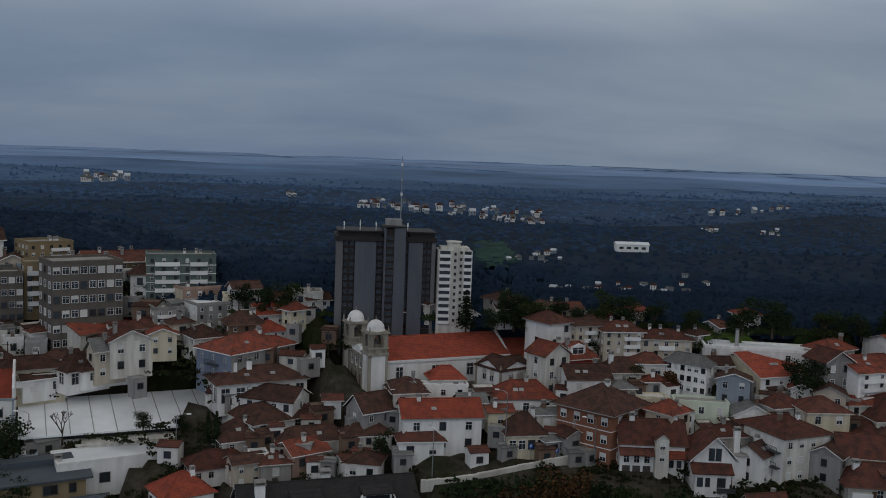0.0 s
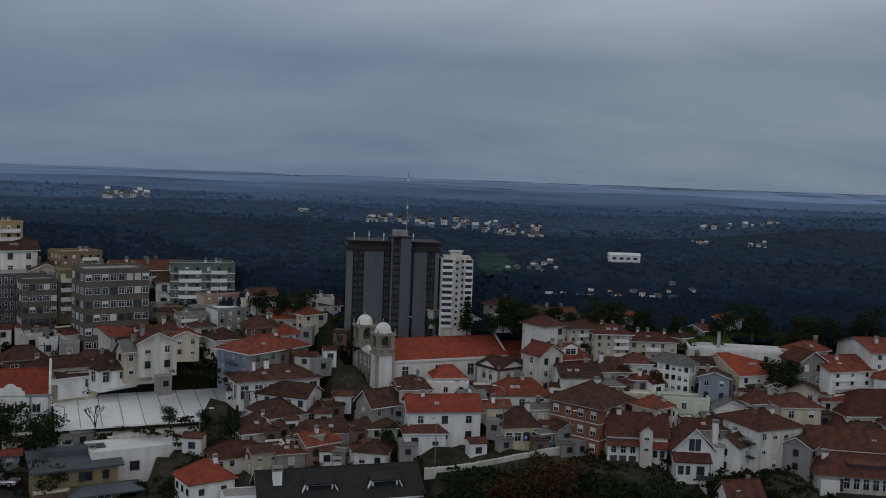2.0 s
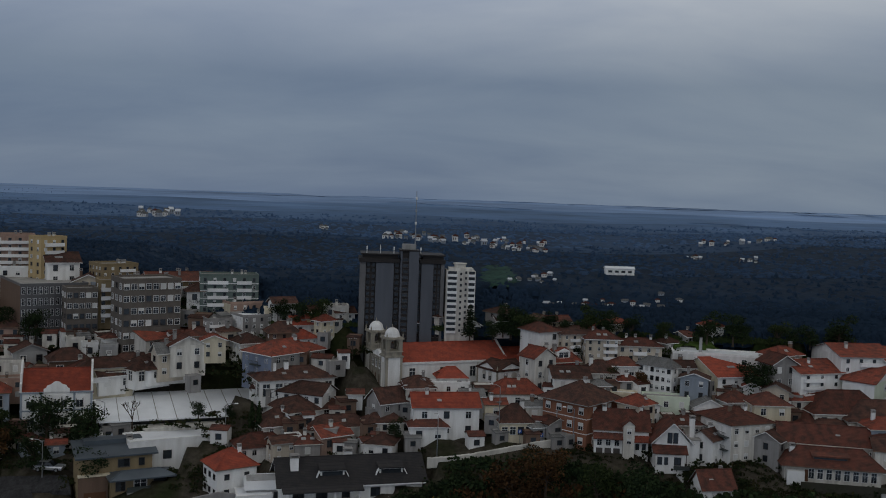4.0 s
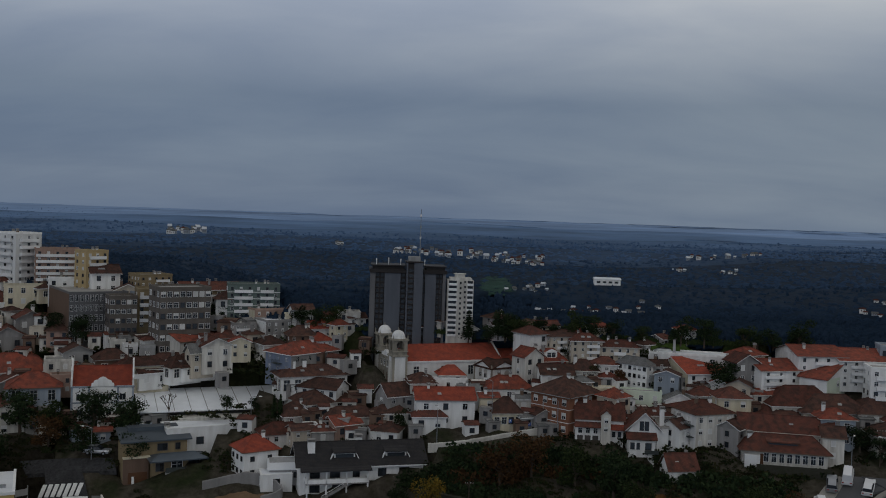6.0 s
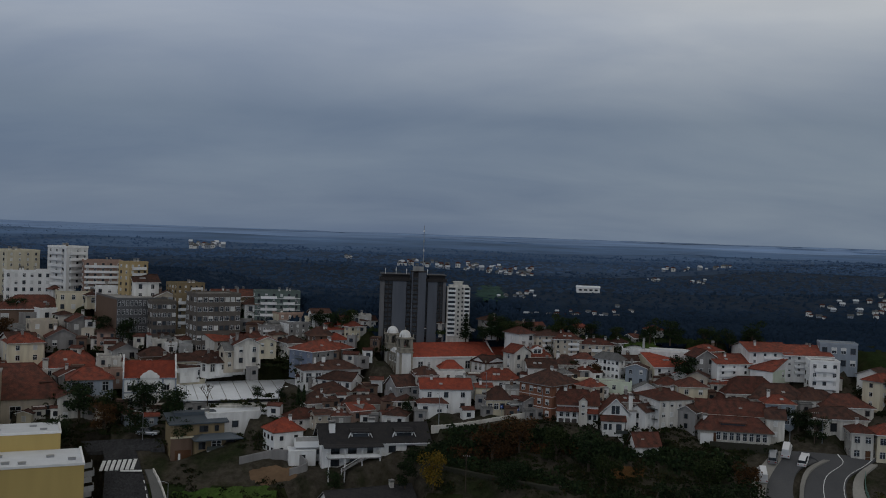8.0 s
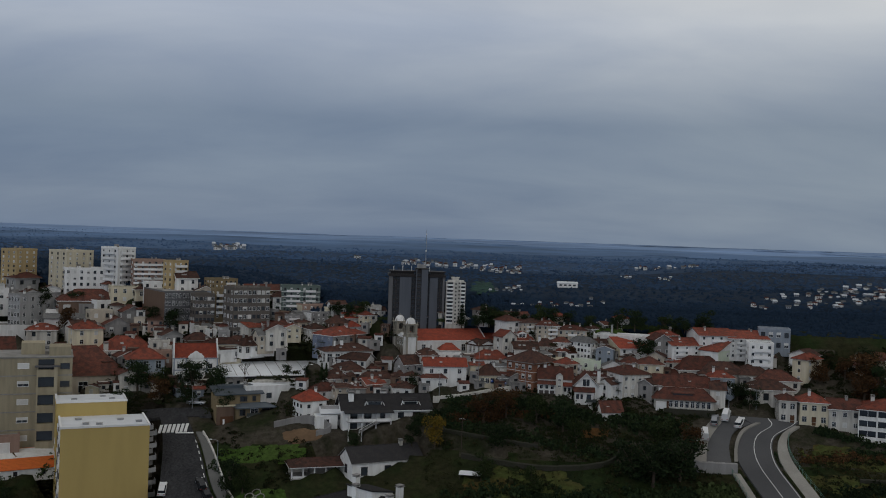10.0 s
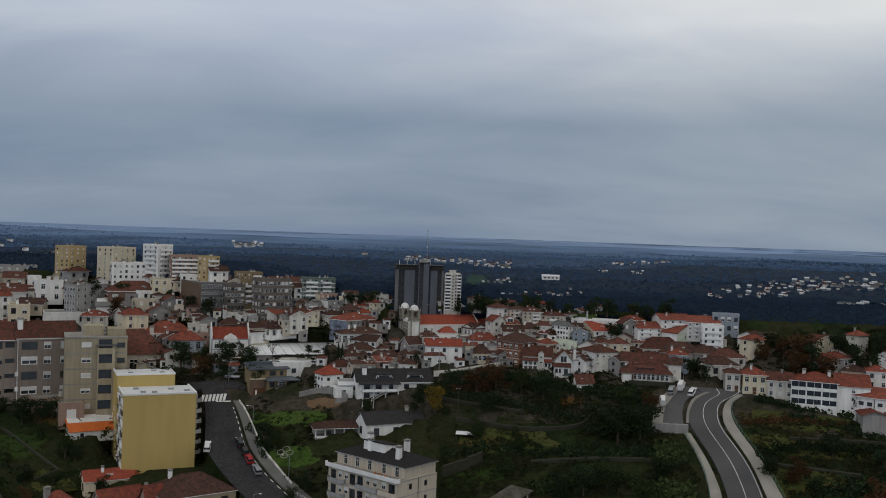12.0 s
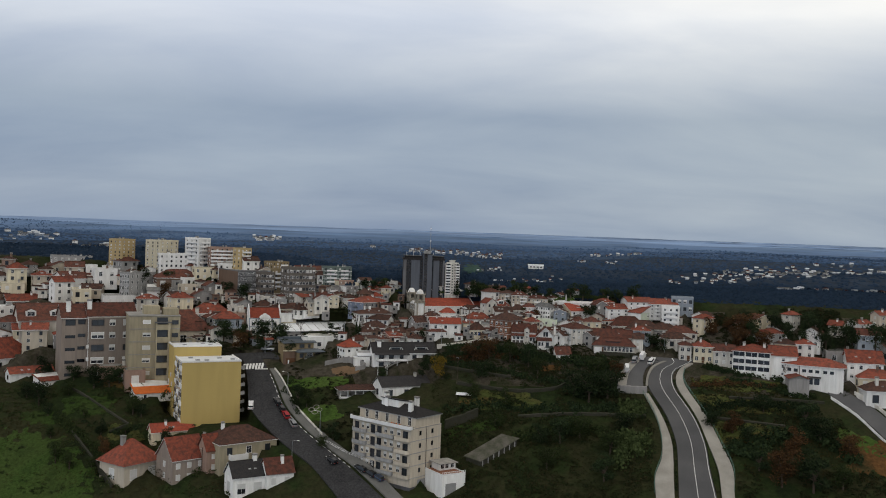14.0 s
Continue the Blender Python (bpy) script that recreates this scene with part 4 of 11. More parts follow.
house("three-storey orange-brown clad building with brown hip roof", 28.6, 95.8, 47.8, 11.4, 11.3, 9.4, storeys=3, roof='hip', wall='brick', tiles='brown', cols=2, side=4, style='half', name='apartment_block', bands='white', balconies=((0, 0.6, 0.6, True),), over=1.0, rise=3.7)
house("dark red house with tiled roof and dormer", 21.5, 123.3, 23.0, 8.0, 4.9, 3.3, storeys=1, roof='hip', wall='wine', tiles='red', dormers=1, rise=2.9)
house("pale old house with brown hip roof", 29.6, 119.5, 5.5, 6.8, 5.0, 3.5, storeys=1, roof='hip', wall='aged', tiles='brown', rise=2.5)
house("house with rust roof and red canopy", 35.3, 124.1, 4.2, 5.8, 3.9, 2.8, storeys=1, roof='hip', wall='white', tiles='rust', rise=1.7)
house("cream three-storey house with open balconies", 58.2, 93.7, 21.6, 10.2, 11.3, 7.9, storeys=3, roof='hip', wall='aged', side_wall='white', tiles='rust', cols=4, side=2, balconies=((1, 0.5, 0.9, False),), chimneys=2, tall=0.4, rise=2.3)
house("white house with low gabled roof and tall chimney", 51.8, 109.5, -1.5, 6.7, 5.4, 2.6, storeys=1, roof='gy', wall='white', tiles='greytile', rise=1.9)
house("house with red-brown roof and white gable wall", 58.9, 111.4, 16.7, 6.1, 4.9, 3.0, storeys=1, roof='hip', wall='white', tiles='rust', rise=1.9)
house("low flat-roofed workshop with red awning", 41.4, 112.7, -7.3, 9.8, 4.3, 2.5, storeys=1, roof='flat', wall='green', tiles='flat', chimneys=0)
house("pale yellow flat-roofed annexe", 34.7, 113.9, -5.2, 5.7, 3.3, 2.2, storeys=1, roof='flat', wall='cream', tiles='white', chimneys=0)
house("white building with grey roof and rows of windows", 47.6, 119.0, 49.4, 3.0, 8.1, 5.6, storeys=3, roof='hip', wall='white', tiles='greytile', cols=1, side=6, rise=1.7)
house("cream building with wide gable and red roof", 57.2, 119.2, 18.9, 15.3, 14.7, 4.0, storeys=2, roof='gx', wall='white', side_wall='cream', tiles='bright', cols=5, side=0, chimneys=1, rise=3.1)

# east side of the hill
house("long weathered warehouse with brown tiled roof", 68.1, 97.5, -10.1, 20.2, 5.9, 3.2, storeys=1, roof='gx', wall='aged', tiles='rust', cols=4, name='warehouse', chimneys=0, rise=3.4)
house("narrow white house at the bend", 85.4, 92.7, -10.9, 4.5, 5.2, 5.2, storeys=2, roof='gx', wall='aged', tiles='brown', rise=2.1)
house("white apartment block with red roof and balconies", 73.6, 117.6, 19.0, 10.8, 11.0, 6.4, storeys=4, roof='gx', wall='white', tiles='red', cols=3, side=0, name='apartment_block', balconies=((0, 0.3, 0.45, True),), chimneys=2, rise=2.1)
house("white apartment block with terraces and red roof", 81.8, 123.8, 4.9, 11.5, 13.4, 7.1, storeys=4, roof='gx', wall='white', tiles='red', cols=4, side=0, name='apartment_block', balconies=((0, 0.6, 0.5, True),), chimneys=2, rise=1.9)
house("white apartment block with red roof", 90.6, 124.4, 0.8, 12.7, 14.8, 6.2, storeys=4, roof='gx', wall='white', tiles='red', cols=5, name='apartment_block', balconies=((0, 0.4, 0.4, True),), chimneys=2, rise=2.1)
house("pale green gabled house with red roof", 87.5, 116.5, 45.8, 23.6, 6.5, 5.7, storeys=2, roof='gy', wall='green', side_wall='white', tiles='red', cols=2, side=3, name='house', rise=4.5)
house("white corner block with balconies", 96.3, 115.9, -7.9, 7.5, 6.1, 9.0, storeys=4, roof='flat', wall='white', tiles='flat', name='apartment_block', balconies=((0, 0.5, 0.7, True),))
house("low old factory shed with tiled roof", 72.0, 115.2, 5.2, 10.8, 9.2, 2.1, storeys=1, roof='hip', wall='aged', tiles='red', cols=4, name='factory_shed', chimneys=0, group='factory sheds', rise=2.5)
house("low old factory shed with tiled roof", 75.8, 109.4, 4.2, 16.4, 9.1, 2.8, storeys=1, roof='hip', wall='aged', tiles='rust', cols=4, name='factory_shed', chimneys=0, group='factory sheds', rise=4.1)
house("low old factory shed with tiled roof", 82.2, 107.3, 2.7, 15.9, 9.1, 2.8, storeys=1, roof='hip', wall='aged', tiles='brown', cols=4, name='factory_shed', chimneys=0, group='factory sheds', rise=3.6)
house("low old factory shed with tiled roof", 72.6, 106.0, 4.8, 16.9, 9.0, 2.0, storeys=1, roof='hip', wall='aged', tiles='rust', cols=4, name='factory_shed', chimneys=0, group='factory sheds', rise=2.4)
house("low old factory shed with tiled roof", 93.7, 109.2, 0.4, 10.6, 9.1, 2.4, storeys=1, roof='hip', wall='aged', tiles='brown', cols=4, name='factory_shed', chimneys=0, group='factory sheds', rise=3.0)
house("low old factory shed with tiled roof", 99.1, 105.5, -0.5, 13.0, 9.0, 2.8, storeys=1, roof='hip', wall='aged', tiles='rust', cols=4, name='factory_shed', chimneys=0, group='factory sheds', rise=2.8)
house("low old factory shed with tiled roof", 96.7, 96.2, -0.1, 13.6, 8.8, 4.3, storeys=1, roof='hip', wall='aged', tiles='brown', cols=4, name='factory_shed', chimneys=0, group='factory sheds', rise=2.5)
house("low old factory shed with tiled roof", 74.1, 102.9, 4.4, 11.5, 9.0, 2.4, storeys=1, roof='hip', wall='aged', tiles='brown', cols=4, name='factory_shed', chimneys=0, group='factory sheds', rise=2.4)
house("grey apartment block with brown hip roof and balconies", 24.5, 130.2, 18.6, 10.2, 8.5, 6.0, storeys=4, roof='hip', wall='beige', tiles='brown', cols=5, name='apartment_block', balconies=((0, 0.3, 0.25, True),), chimneys=2, rise=1.4)
house("grey-green apartment block with rust hip roof", 29.6, 128.9, 5.0, 7.9, 5.6, 5.9, storeys=4, roof='hip', wall='beige', tiles='rust', cols=4, name='apartment_block', balconies=((0, 0.7, 0.4, True),), chimneys=2, rise=1.7)
house("low apartment block with rust roof", 36.6, 130.8, -0.8, 9.9, 5.7, 3.7, storeys=2, roof='hip', wall='beige', tiles='rust', cols=5, name='apartment_block', chimneys=3, balconies=((0, 0.5, 0.3, True),), rise=1.5)
house("long white flat-roofed factory hall", 48.3, 130.8, -9.9, 20.4, 6.8, 2.5, storeys=1, roof='flat', wall='white', tiles='white', cols=6, name='warehouse', chimneys=0)
house("house with dark red roof behind the church", -10.2, 145.2, 9.0, 4.9, 3.4, 1.8, storeys=1, roof='hip', wall='white', tiles='red', rise=1.6)
house("small white gabled house", 3.8, 150.2, 9.6, 3.3, 2.9, 1.4, storeys=1, roof='gy', wall='white', tiles='rust', rise=1.2)
house("white house with low red roof", 19.8, 142.4, 4.6, 4.3, 3.2, 1.4, storeys=1, roof='hip', wall='white', tiles='rust', rise=0.7)

# white and grey houses below the old town
house("white box house with flat roof", -64.7, 84.2, 28.2, 19.1, 7.2, 4.9, storeys=1, roof='flat', wall='white', tiles='white', cols=4, side=1, tall=0.3, wide=0.3, chimneys=0, parapet=0.3, style='dark')
house("white house with red pyramid roof and tall chimney", -47.2, 74.0, 34.7, 8.0, 7.1, 5.9, storeys=2, roof='hip', wall='white', tiles='bright', cols=2, side=3, style='dark', tall=0.35, wide=0.3, chimneys=1, rise=2.9)
house("white garage with corrugated pale roof", -42.7, 70.2, 17.3, 6.7, 5.3, 3.5, storeys=1, roof='flat', wall='white', tiles='white', chimneys=0, cols=1, parapet=0.15)
house("lean-to with pale corrugated roof", -41.4, 73.6, 14.1, 7.6, 4.0, 2.7, storeys=1, roof='shed', wall='grey', tiles='white', chimneys=0, rise=1.6)
house("blue-grey town house with red roof", -96.8, 96.4, 23.2, 10.5, 7.9, 7.5, storeys=2, roof='hip', wall='bluegrey', tiles='red', cols=3, style='stone', tall=0.55, rise=2.7)
house("low house with red roof at the field", -103.1, 113.2, 31.1, 14.3, 8.1, 2.4, storeys=1, roof='hip', wall='aged', tiles='red', rise=3.7)

# west foreground
house("long white building with dormers in a red roof", -155.9, 93.3, 31.0, 47.3, 15.1, 7.5, storeys=2, roof='gx', wall='aged', tiles='rust', cols=9, side=3, name='apartment_block', dormers=6, chimneys=5, rise=5.5)
house("house with red cross-gabled roof and chimney block", -118.7, 86.8, 26.6, 22.8, 14.9, 6.4, storeys=1, roof='hip', wall='beige', tiles='rust', chimneys=1, rise=7.4)
house("white corner apartment block with curved balconies", -188.8, 85.7, 43.2, 21.6, 19.8, 14.8, storeys=4, roof='hip', wall='white', tiles='rust', cols=4, name='apartment_block', balconies=((0, 0.45, 0.45, True),), chimneys=2, rise=4.4)
house("white house with long red roofs", -176.0, 68.6, 62.6, 21.6, 22.1, 4.7, storeys=1, roof='gx', wall='white', tiles='red', chimneys=2, rise=6.6)
house("white house with weathered red roof", -176.1, 61.4, 63.0, 15.2, 10.9, 5.1, storeys=1, roof='gx', wall='white', tiles='red', rise=7.0)
house("house with red hip roof and white garage door", -113.2, -2.0, 55.4, 15.8, 13.9, 7.6, storeys=1, roof='hip', wall='beige', tiles='red', cols=2, side=1, style='shut', chimneys=1, over=1.0, rise=7.4)
house("brown-clad house with red gabled roof", -96.9, 0.6, 42.7, 12.9, 12.6, 8.1, storeys=2, roof='gx', wall='greybeige', tiles='red', cols=3, side=1, style='shut', chimneys=0, rise=7.3)
house("narrow brown house with red roof", -86.4, 6.9, 37.7, 5.3, 8.0, 7.6, storeys=2, roof='gx', wall='pink', tiles='red', cols=1, side=0, chimneys=1, style='shut', rise=5.6)
house("beige two-storey house with brown roof", -81.5, 6.0, 38.0, 22.7, 16.4, 10.8, storeys=2, roof='hip', wall='tan', tiles='brown', cols=3, side=1, chimneys=1, balconies=((0, 0.3, 0.3, True),), rise=4.8)
house("small white house with orange roof", -110.6, 21.0, 31.0, 16.0, 6.3, 3.8, storeys=1, roof='gx', wall='cream', tiles='bright', cols=2, chimneys=1, style='dark', rise=2.9)
house("white cottage with red roof by the street", -63.2, 0.2, 29.1, 10.0, 7.8, 5.1, storeys=1, roof='gx', wall='white', tiles='rust', cols=2, style='shut', rise=5.1)
house("low pink outbuildings with flat roofs", -130.9, 51.1, 29.6, 7.9, 11.3, 7.2, storeys=1, roof='flat', wall='pink', tiles='flat', cols=1, chimneys=0)
house("dusty pink store with flat roof", -141.2, 56.8, 26.7, 26.5, 9.2, 5.1, storeys=1, roof='flat', wall='pink', tiles='flat', cols=2, chimneys=1)
house("white workshop with sloping orange roof", -124.8, 44.8, 32.0, 14.8, 10.0, 2.7, storeys=1, roof='shed', wall='white', tiles='orange', cols=2, chimneys=0, rise=3.6)
house("red-roofed shed with white panels", -162.5, 50.3, 51.8, 15.7, 6.8, 2.7, storeys=1, roof='shed', wall='white', tiles='red', cols=1, chimneys=0, rise=2.0)
house("low row of red-roofed garages", -173.2, 53.8, 43.0, 16.3, 5.7, 3.2, storeys=1, roof='gx', wall='white', tiles='red', cols=3, chimneys=0, rise=2.3)
house("house with dark slate roof by the street", -73.8, -5.9, 31.1, 11.9, 9.6, 7.7, storeys=1, roof='gx', wall='white', tiles='black', cols=2, side=1, rise=5.0)
house("white cottage with weathered red roof", -184.1, 72.7, 53.4, 13.3, 9.6, 4.3, storeys=1, roof='gx', wall='white', tiles='red', rise=4.3)

# the valley floor
house("house with dark roof and white gable", -27.0, 50.4, 26.9, 21.6, 10.2, 5.0, storeys=1, roof='gx', wall='white', tiles='black', rise=3.6)
house("tiny cottage with rust roof in the garden", 50.6, 79.4, 11.5, 6.7, 5.4, 2.4, storeys=1, roof='gx', wall='white', tiles='rust', cols=1, rise=3.4)

# houses along the eastern road
house("cream two-storey town house", 104.7, 85.3, -9.6, 5.0, 7.4, 6.6, storeys=2, roof='hip', wall='aged', tiles='rust', cols=2, style='stone', door=True, rise=1.5)
house("cream town house with red hip roof", 110.3, 85.1, -10.3, 7.9, 8.4, 6.6, storeys=2, roof='hip', wall='cream', tiles='red', cols=3, style='stone', door=True, rise=2.4)
house("pale grey house with rust roof", 117.9, 83.6, -11.3, 8.6, 8.3, 5.8, storeys=2, roof='gx', wall='aged', tiles='rust', cols=3, rise=2.6)
house("white house with red roof beside the apartments", 138.4, 77.4, -14.1, 10.2, 12.1, 8.0, storeys=3, roof='gx', wall='white', tiles='red', cols=1, right=2, rise=3.4)
house("white wing with red roof", 164.2, 79.5, -11.1, 12.4, 9.7, 6.3, storeys=2, roof='gx', wall='white', tiles='red', cols=4, rise=4.4)
house("grey block shed with small red roof", 143.5, 61.1, -9.5, 7.6, 8.4, 7.0, storeys=1, roof='gy', wall='concrete', tiles='red', cols=0, side=0, chimneys=0, rise=1.4)
house("cream house with red roof and carport", 168.7, 70.8, -9.1, 13.8, 9.5, 4.3, storeys=1, roof='hip', wall='cream', tiles='red', rise=3.3)
house("white house with dark roof by the lane", 171.1, 56.2, -5.2, 13.7, 9.2, 6.2, storeys=1, roof='hip', wall='white', tiles='brown', balconies=((0, 0.5, 0.9, True),), rise=3.4)
house("white warehouse with bright roof", 188.0, 86.8, -7.5, 20.8, 14.9, 5.9, storeys=1, roof='gx', wall='cream', tiles='white', cols=2, name='warehouse', chimneys=0, rise=7.4)
house("grey-roofed workshop behind the houses", 156.2, 94.0, -13.5, 17.3, 10.1, 4.0, storeys=1, roof='flat', wall='concrete', tiles='flat', chimneys=1, cols=3)
house("grey barn with dark tiled roof", 175.3, 97.4, 11.5, 11.8, 11.4, 4.1, storeys=1, roof='gx', wall='concrete', tiles='brown', chimneys=0, rise=2.5)
house("long apartment row with red roof and white balconies", 180.8, 113.9, -17.3, 50.9, 7.9, 6.9, storeys=4, roof='gx', wall='cream', tiles='red', cols=16, side=2, name='apartment_block', balconies=((0, 0.5, 0.96, True),), chimneys=6, rise=2.4)
house("pale blue-grey hall at the wood's edge", 99.2, 130.6, -12.6, 9.5, 6.3, 6.5, storeys=2, roof='flat', wall='bluegrey', tiles='flat', cols=4, name='warehouse', chimneys=0)

# the far western quarter
house("tall ochre apartment tower with flat roof", -130.1, 154.8, 66.4, 7.8, 6.8, 12.7, storeys=9, roof='flat', wall='gold', tiles='flat', cols=3, side=3, name='apartment_block', chimneys=3)
house("cream stepped apartment tower", -117.2, 154.1, 59.1, 10.0, 8.9, 13.2, storeys=9, roof='flat', wall='cream', tiles='flat', cols=4, side=3, name='apartment_block', chimneys=3)
house("white apartment block with rows of small windows", -117.1, 150.1, 27.0, 17.7, 7.7, 9.6, storeys=5, roof='flat', wall='white', tiles='flat', cols=9, name='apartment_block', chimneys=4)
house("white and dark glass apartment tower", -105.7, 166.4, 61.6, 7.5, 8.1, 14.1, storeys=8, roof='flat', wall='white', tiles='flat', cols=3, side=3, name='apartment_block', balconies=((0, 0.5, 0.7, True), (1, 0.5, 0.7, True)), chimneys=3)
house("terraced brown apartment block", -101.9, 168.6, 25.8, 10.7, 7.7, 10.8, storeys=7, roof='flat', wall='pink', tiles='flat', cols=5, name='apartment_block', balconies=((0, 0.5, 0.95, True),), chimneys=2)
house("yellow apartment block with balconies", -90.3, 167.3, 53.8, 6.4, 5.3, 12.2, storeys=7, roof='flat', wall='gold', tiles='flat', name='apartment_block', balconies=((0, 0.5, 0.7, True),), chimneys=2)
house("white block with glazed top floor", -97.2, 159.1, 23.2, 12.8, 6.5, 4.4, storeys=2, roof='flat', wall='white', tiles='flat', name='apartment_block')
house("low brown apartment block", -133.0, 164.2, 28.6, 6.6, 5.6, 4.3, storeys=3, roof='flat', wall='pink', tiles='flat', name='apartment_block')
house("white industrial building with sawtooth parapet", -190.7, 131.2, 27.6, 19.8, 13.7, 7.4, storeys=2, roof='flat', wall='cream', tiles='flat', name='warehouse', cols=7, chimneys=1)
house("white tower-like end block", -194.0, 133.3, 27.8, 2.5, 5.5, 8.3, storeys=3, roof='flat', wall='white', tiles='flat', cols=1, chimneys=0)
house("white house with stepped roofs", -146.3, 134.3, 43.7, 12.1, 11.6, 5.7, storeys=2, roof='gx', wall='white', tiles='rust', cols=2, rise=2.5)
house("white block with flat roof terraces", -137.3, 140.3, 29.8, 8.5, 8.3, 6.9, storeys=2, roof='flat', wall='white', tiles='flat')
house("grey office block seen on its corner", -125.9, 132.2, 64.5, 14.6, 5.1, 9.2, storeys=4, roof='flat', wall='grey', tiles='flat', cols=5, side=4, name='office_block', chimneys=1, style='plain')
house("cream cubic building with flat roof", -142.5, 121.4, 25.9, 6.5, 8.0, 7.2, storeys=2, roof='flat', wall='cream', tiles='flat', cols=2)
house("white rendered hall with flat roof", -133.5, 123.9, 25.1, 14.1, 10.7, 3.7, storeys=1, roof='flat', wall='white', tiles='flat', cols=3, chimneys=0)
house("long white wall hall with grey roof", -119.7, 129.8, 20.5, 14.9, 9.4, 3.8, storeys=1, roof='shed', rise=2.0, wall='white', tiles='greytile', cols=0, chimneys=0)
house("brick-red hall with tiled roof", -117.1, 138.8, 27.3, 18.5, 11.0, 4.9, storeys=1, roof='hip', wall='brown', tiles='rust', cols=4, rise=3.3)
house("brown apartment block at the edge of town", -218.1, 131.6, 54.3, 9.5, 7.7, 13.2, storeys=6, roof='flat', wall='pink', tiles='flat', name='apartment_block', balconies=((0, 0.5, 0.7, True),), chimneys=2)
house("yellow and brown apartment block", -217.6, 138.7, 35.9, 10.3, 8.4, 8.6, storeys=4, roof='flat', wall='gold', tiles='flat', name='apartment_block', balconies=((0, 0.4, 0.5, True),), chimneys=2)
house("long brown apartment block", -209.0, 129.2, 29.4, 17.6, 8.2, 6.0, storeys=3, roof='hip', wall='concrete', tiles='brown', cols=8, name='apartment_block', chimneys=2, rise=1.6)
house("pale apartment block with flat roof", -186.3, 152.1, 28.7, 17.3, 8.6, 4.6, storeys=3, roof='flat', wall='white', tiles='flat', cols=6, name='apartment_block')
house("grey apartment block with flat roof", -152.0, 155.9, 26.8, 15.0, 8.6, 4.6, storeys=3, roof='flat', wall='grey', tiles='flat', cols=6, name='apartment_block')

# more houses packed between the named ones
house("weathered pale house with rust-brown tiled roof", -170.2, 100.0, 10.4, 6.6, 5.4, 5.2, storeys=2, roof='hip', wall='aged', tiles='rust')
house("grey rendered house with red clay tiled roof", -160.8, 121.1, 34.5, 11.1, 7.7, 2.8, storeys=1, roof='gx', wall='grey', tiles='red')
house("dusty pink house with flat roof", -184.6, 125.9, 36.3, 6.8, 4.8, 5.4, storeys=2, roof='flat', wall='pink', tiles='flat')
house("dusty pink house with flat roof", -190.5, 114.8, 57.1, 10.5, 7.4, 6.1, storeys=2, roof='flat', wall='pink', tiles='flat')
house("blue-grey house with red clay tiled roof", -175.0, 105.8, 28.8, 10.8, 9.0, 2.6, storeys=1, roof='hip', wall='bluegrey', tiles='red')
house("white rendered house with dark brown tiled roof", -179.5, 117.6, 36.0, 10.9, 10.1, 2.9, storeys=1, roof='gy', wall='white', tiles='brown')
house("grey rendered house with rust-brown tiled roof", -129.8, 151.9, 51.7, 7.8, 6.5, 5.4, storeys=2, roof='hip', wall='grey', tiles='rust')
house("blue-grey house with dark brown tiled roof", -211.8, 122.5, 49.0, 8.6, 5.9, 5.6, storeys=2, roof='hip', wall='bluegrey', tiles='brown')
house("dusty pink house with dark brown tiled roof", -205.8, 111.1, 38.9, 8.5, 7.3, 2.6, storeys=1, roof='hip', wall='pink', tiles='brown')
house("dusty pink house with rust-brown tiled roof", -216.4, 152.0, 58.2, 11.7, 8.0, 6.2, storeys=2, roof='gy', wall='pink', tiles='rust')
house("cream rendered house with rust-brown tiled roof", -202.6, 120.2, 38.2, 9.5, 9.2, 2.7, storeys=1, roof='gy', wall='cream', tiles='rust')
house("white rendered house with rust-brown tiled roof", -226.0, 148.5, 14.3, 8.8, 8.7, 5.9, storeys=2, roof='hip', wall='white', tiles='rust')
house("dusty pink house with red clay tiled roof", -169.6, 135.2, 32.3, 6.8, 4.9, 2.5, storeys=1, roof='gy', wall='pink', tiles='red')
house("beige rendered house with dark brown tiled roof", -204.9, 152.9, 30.0, 8.8, 6.1, 5.5, storeys=2, roof='hip', wall='beige', tiles='brown')
house("white rendered house with pale flat roof", -162.2, 109.8, 54.4, 6.6, 6.1, 5.3, storeys=2, roof='flat', wall='white', tiles='white')
house("beige rendered house with dark brown tiled roof", -141.2, 132.5, 8.2, 7.7, 6.5, 2.7, storeys=1, roof='gx', wall='beige', tiles='brown')
house("grey concrete house with flat roof", -207.4, 142.4, 12.7, 7.5, 7.2, 5.7, storeys=2, roof='flat', wall='concrete', tiles='flat')
house("cream rendered house with pale flat roof", -163.4, 129.3, 27.9, 7.9, 7.6, 5.4, storeys=2, roof='flat', wall='cream', tiles='white')
house("cream rendered house with flat roof", -233.6, 153.9, 49.8, 7.9, 6.8, 2.6, storeys=1, roof='flat', wall='cream', tiles='flat')
house("beige rendered house with rust-brown tiled roof", -151.2, 151.3, 53.9, 7.4, 5.4, 3.1, storeys=1, roof='gy', wall='beige', tiles='rust')
house("dusty pink house with rust-brown tiled roof", -152.6, 114.0, 33.5, 7.5, 5.7, 2.6, storeys=1, roof='gy', wall='pink', tiles='rust')
house("grey rendered house with dark brown tiled roof", -196.4, 145.8, 33.6, 7.5, 7.3, 6.0, storeys=2, roof='hip', wall='grey', tiles='brown')
house("grey concrete house with rust-brown tiled roof", -196.9, 114.7, 47.8, 6.6, 4.7, 5.3, storeys=2, roof='gy', wall='concrete', tiles='rust')
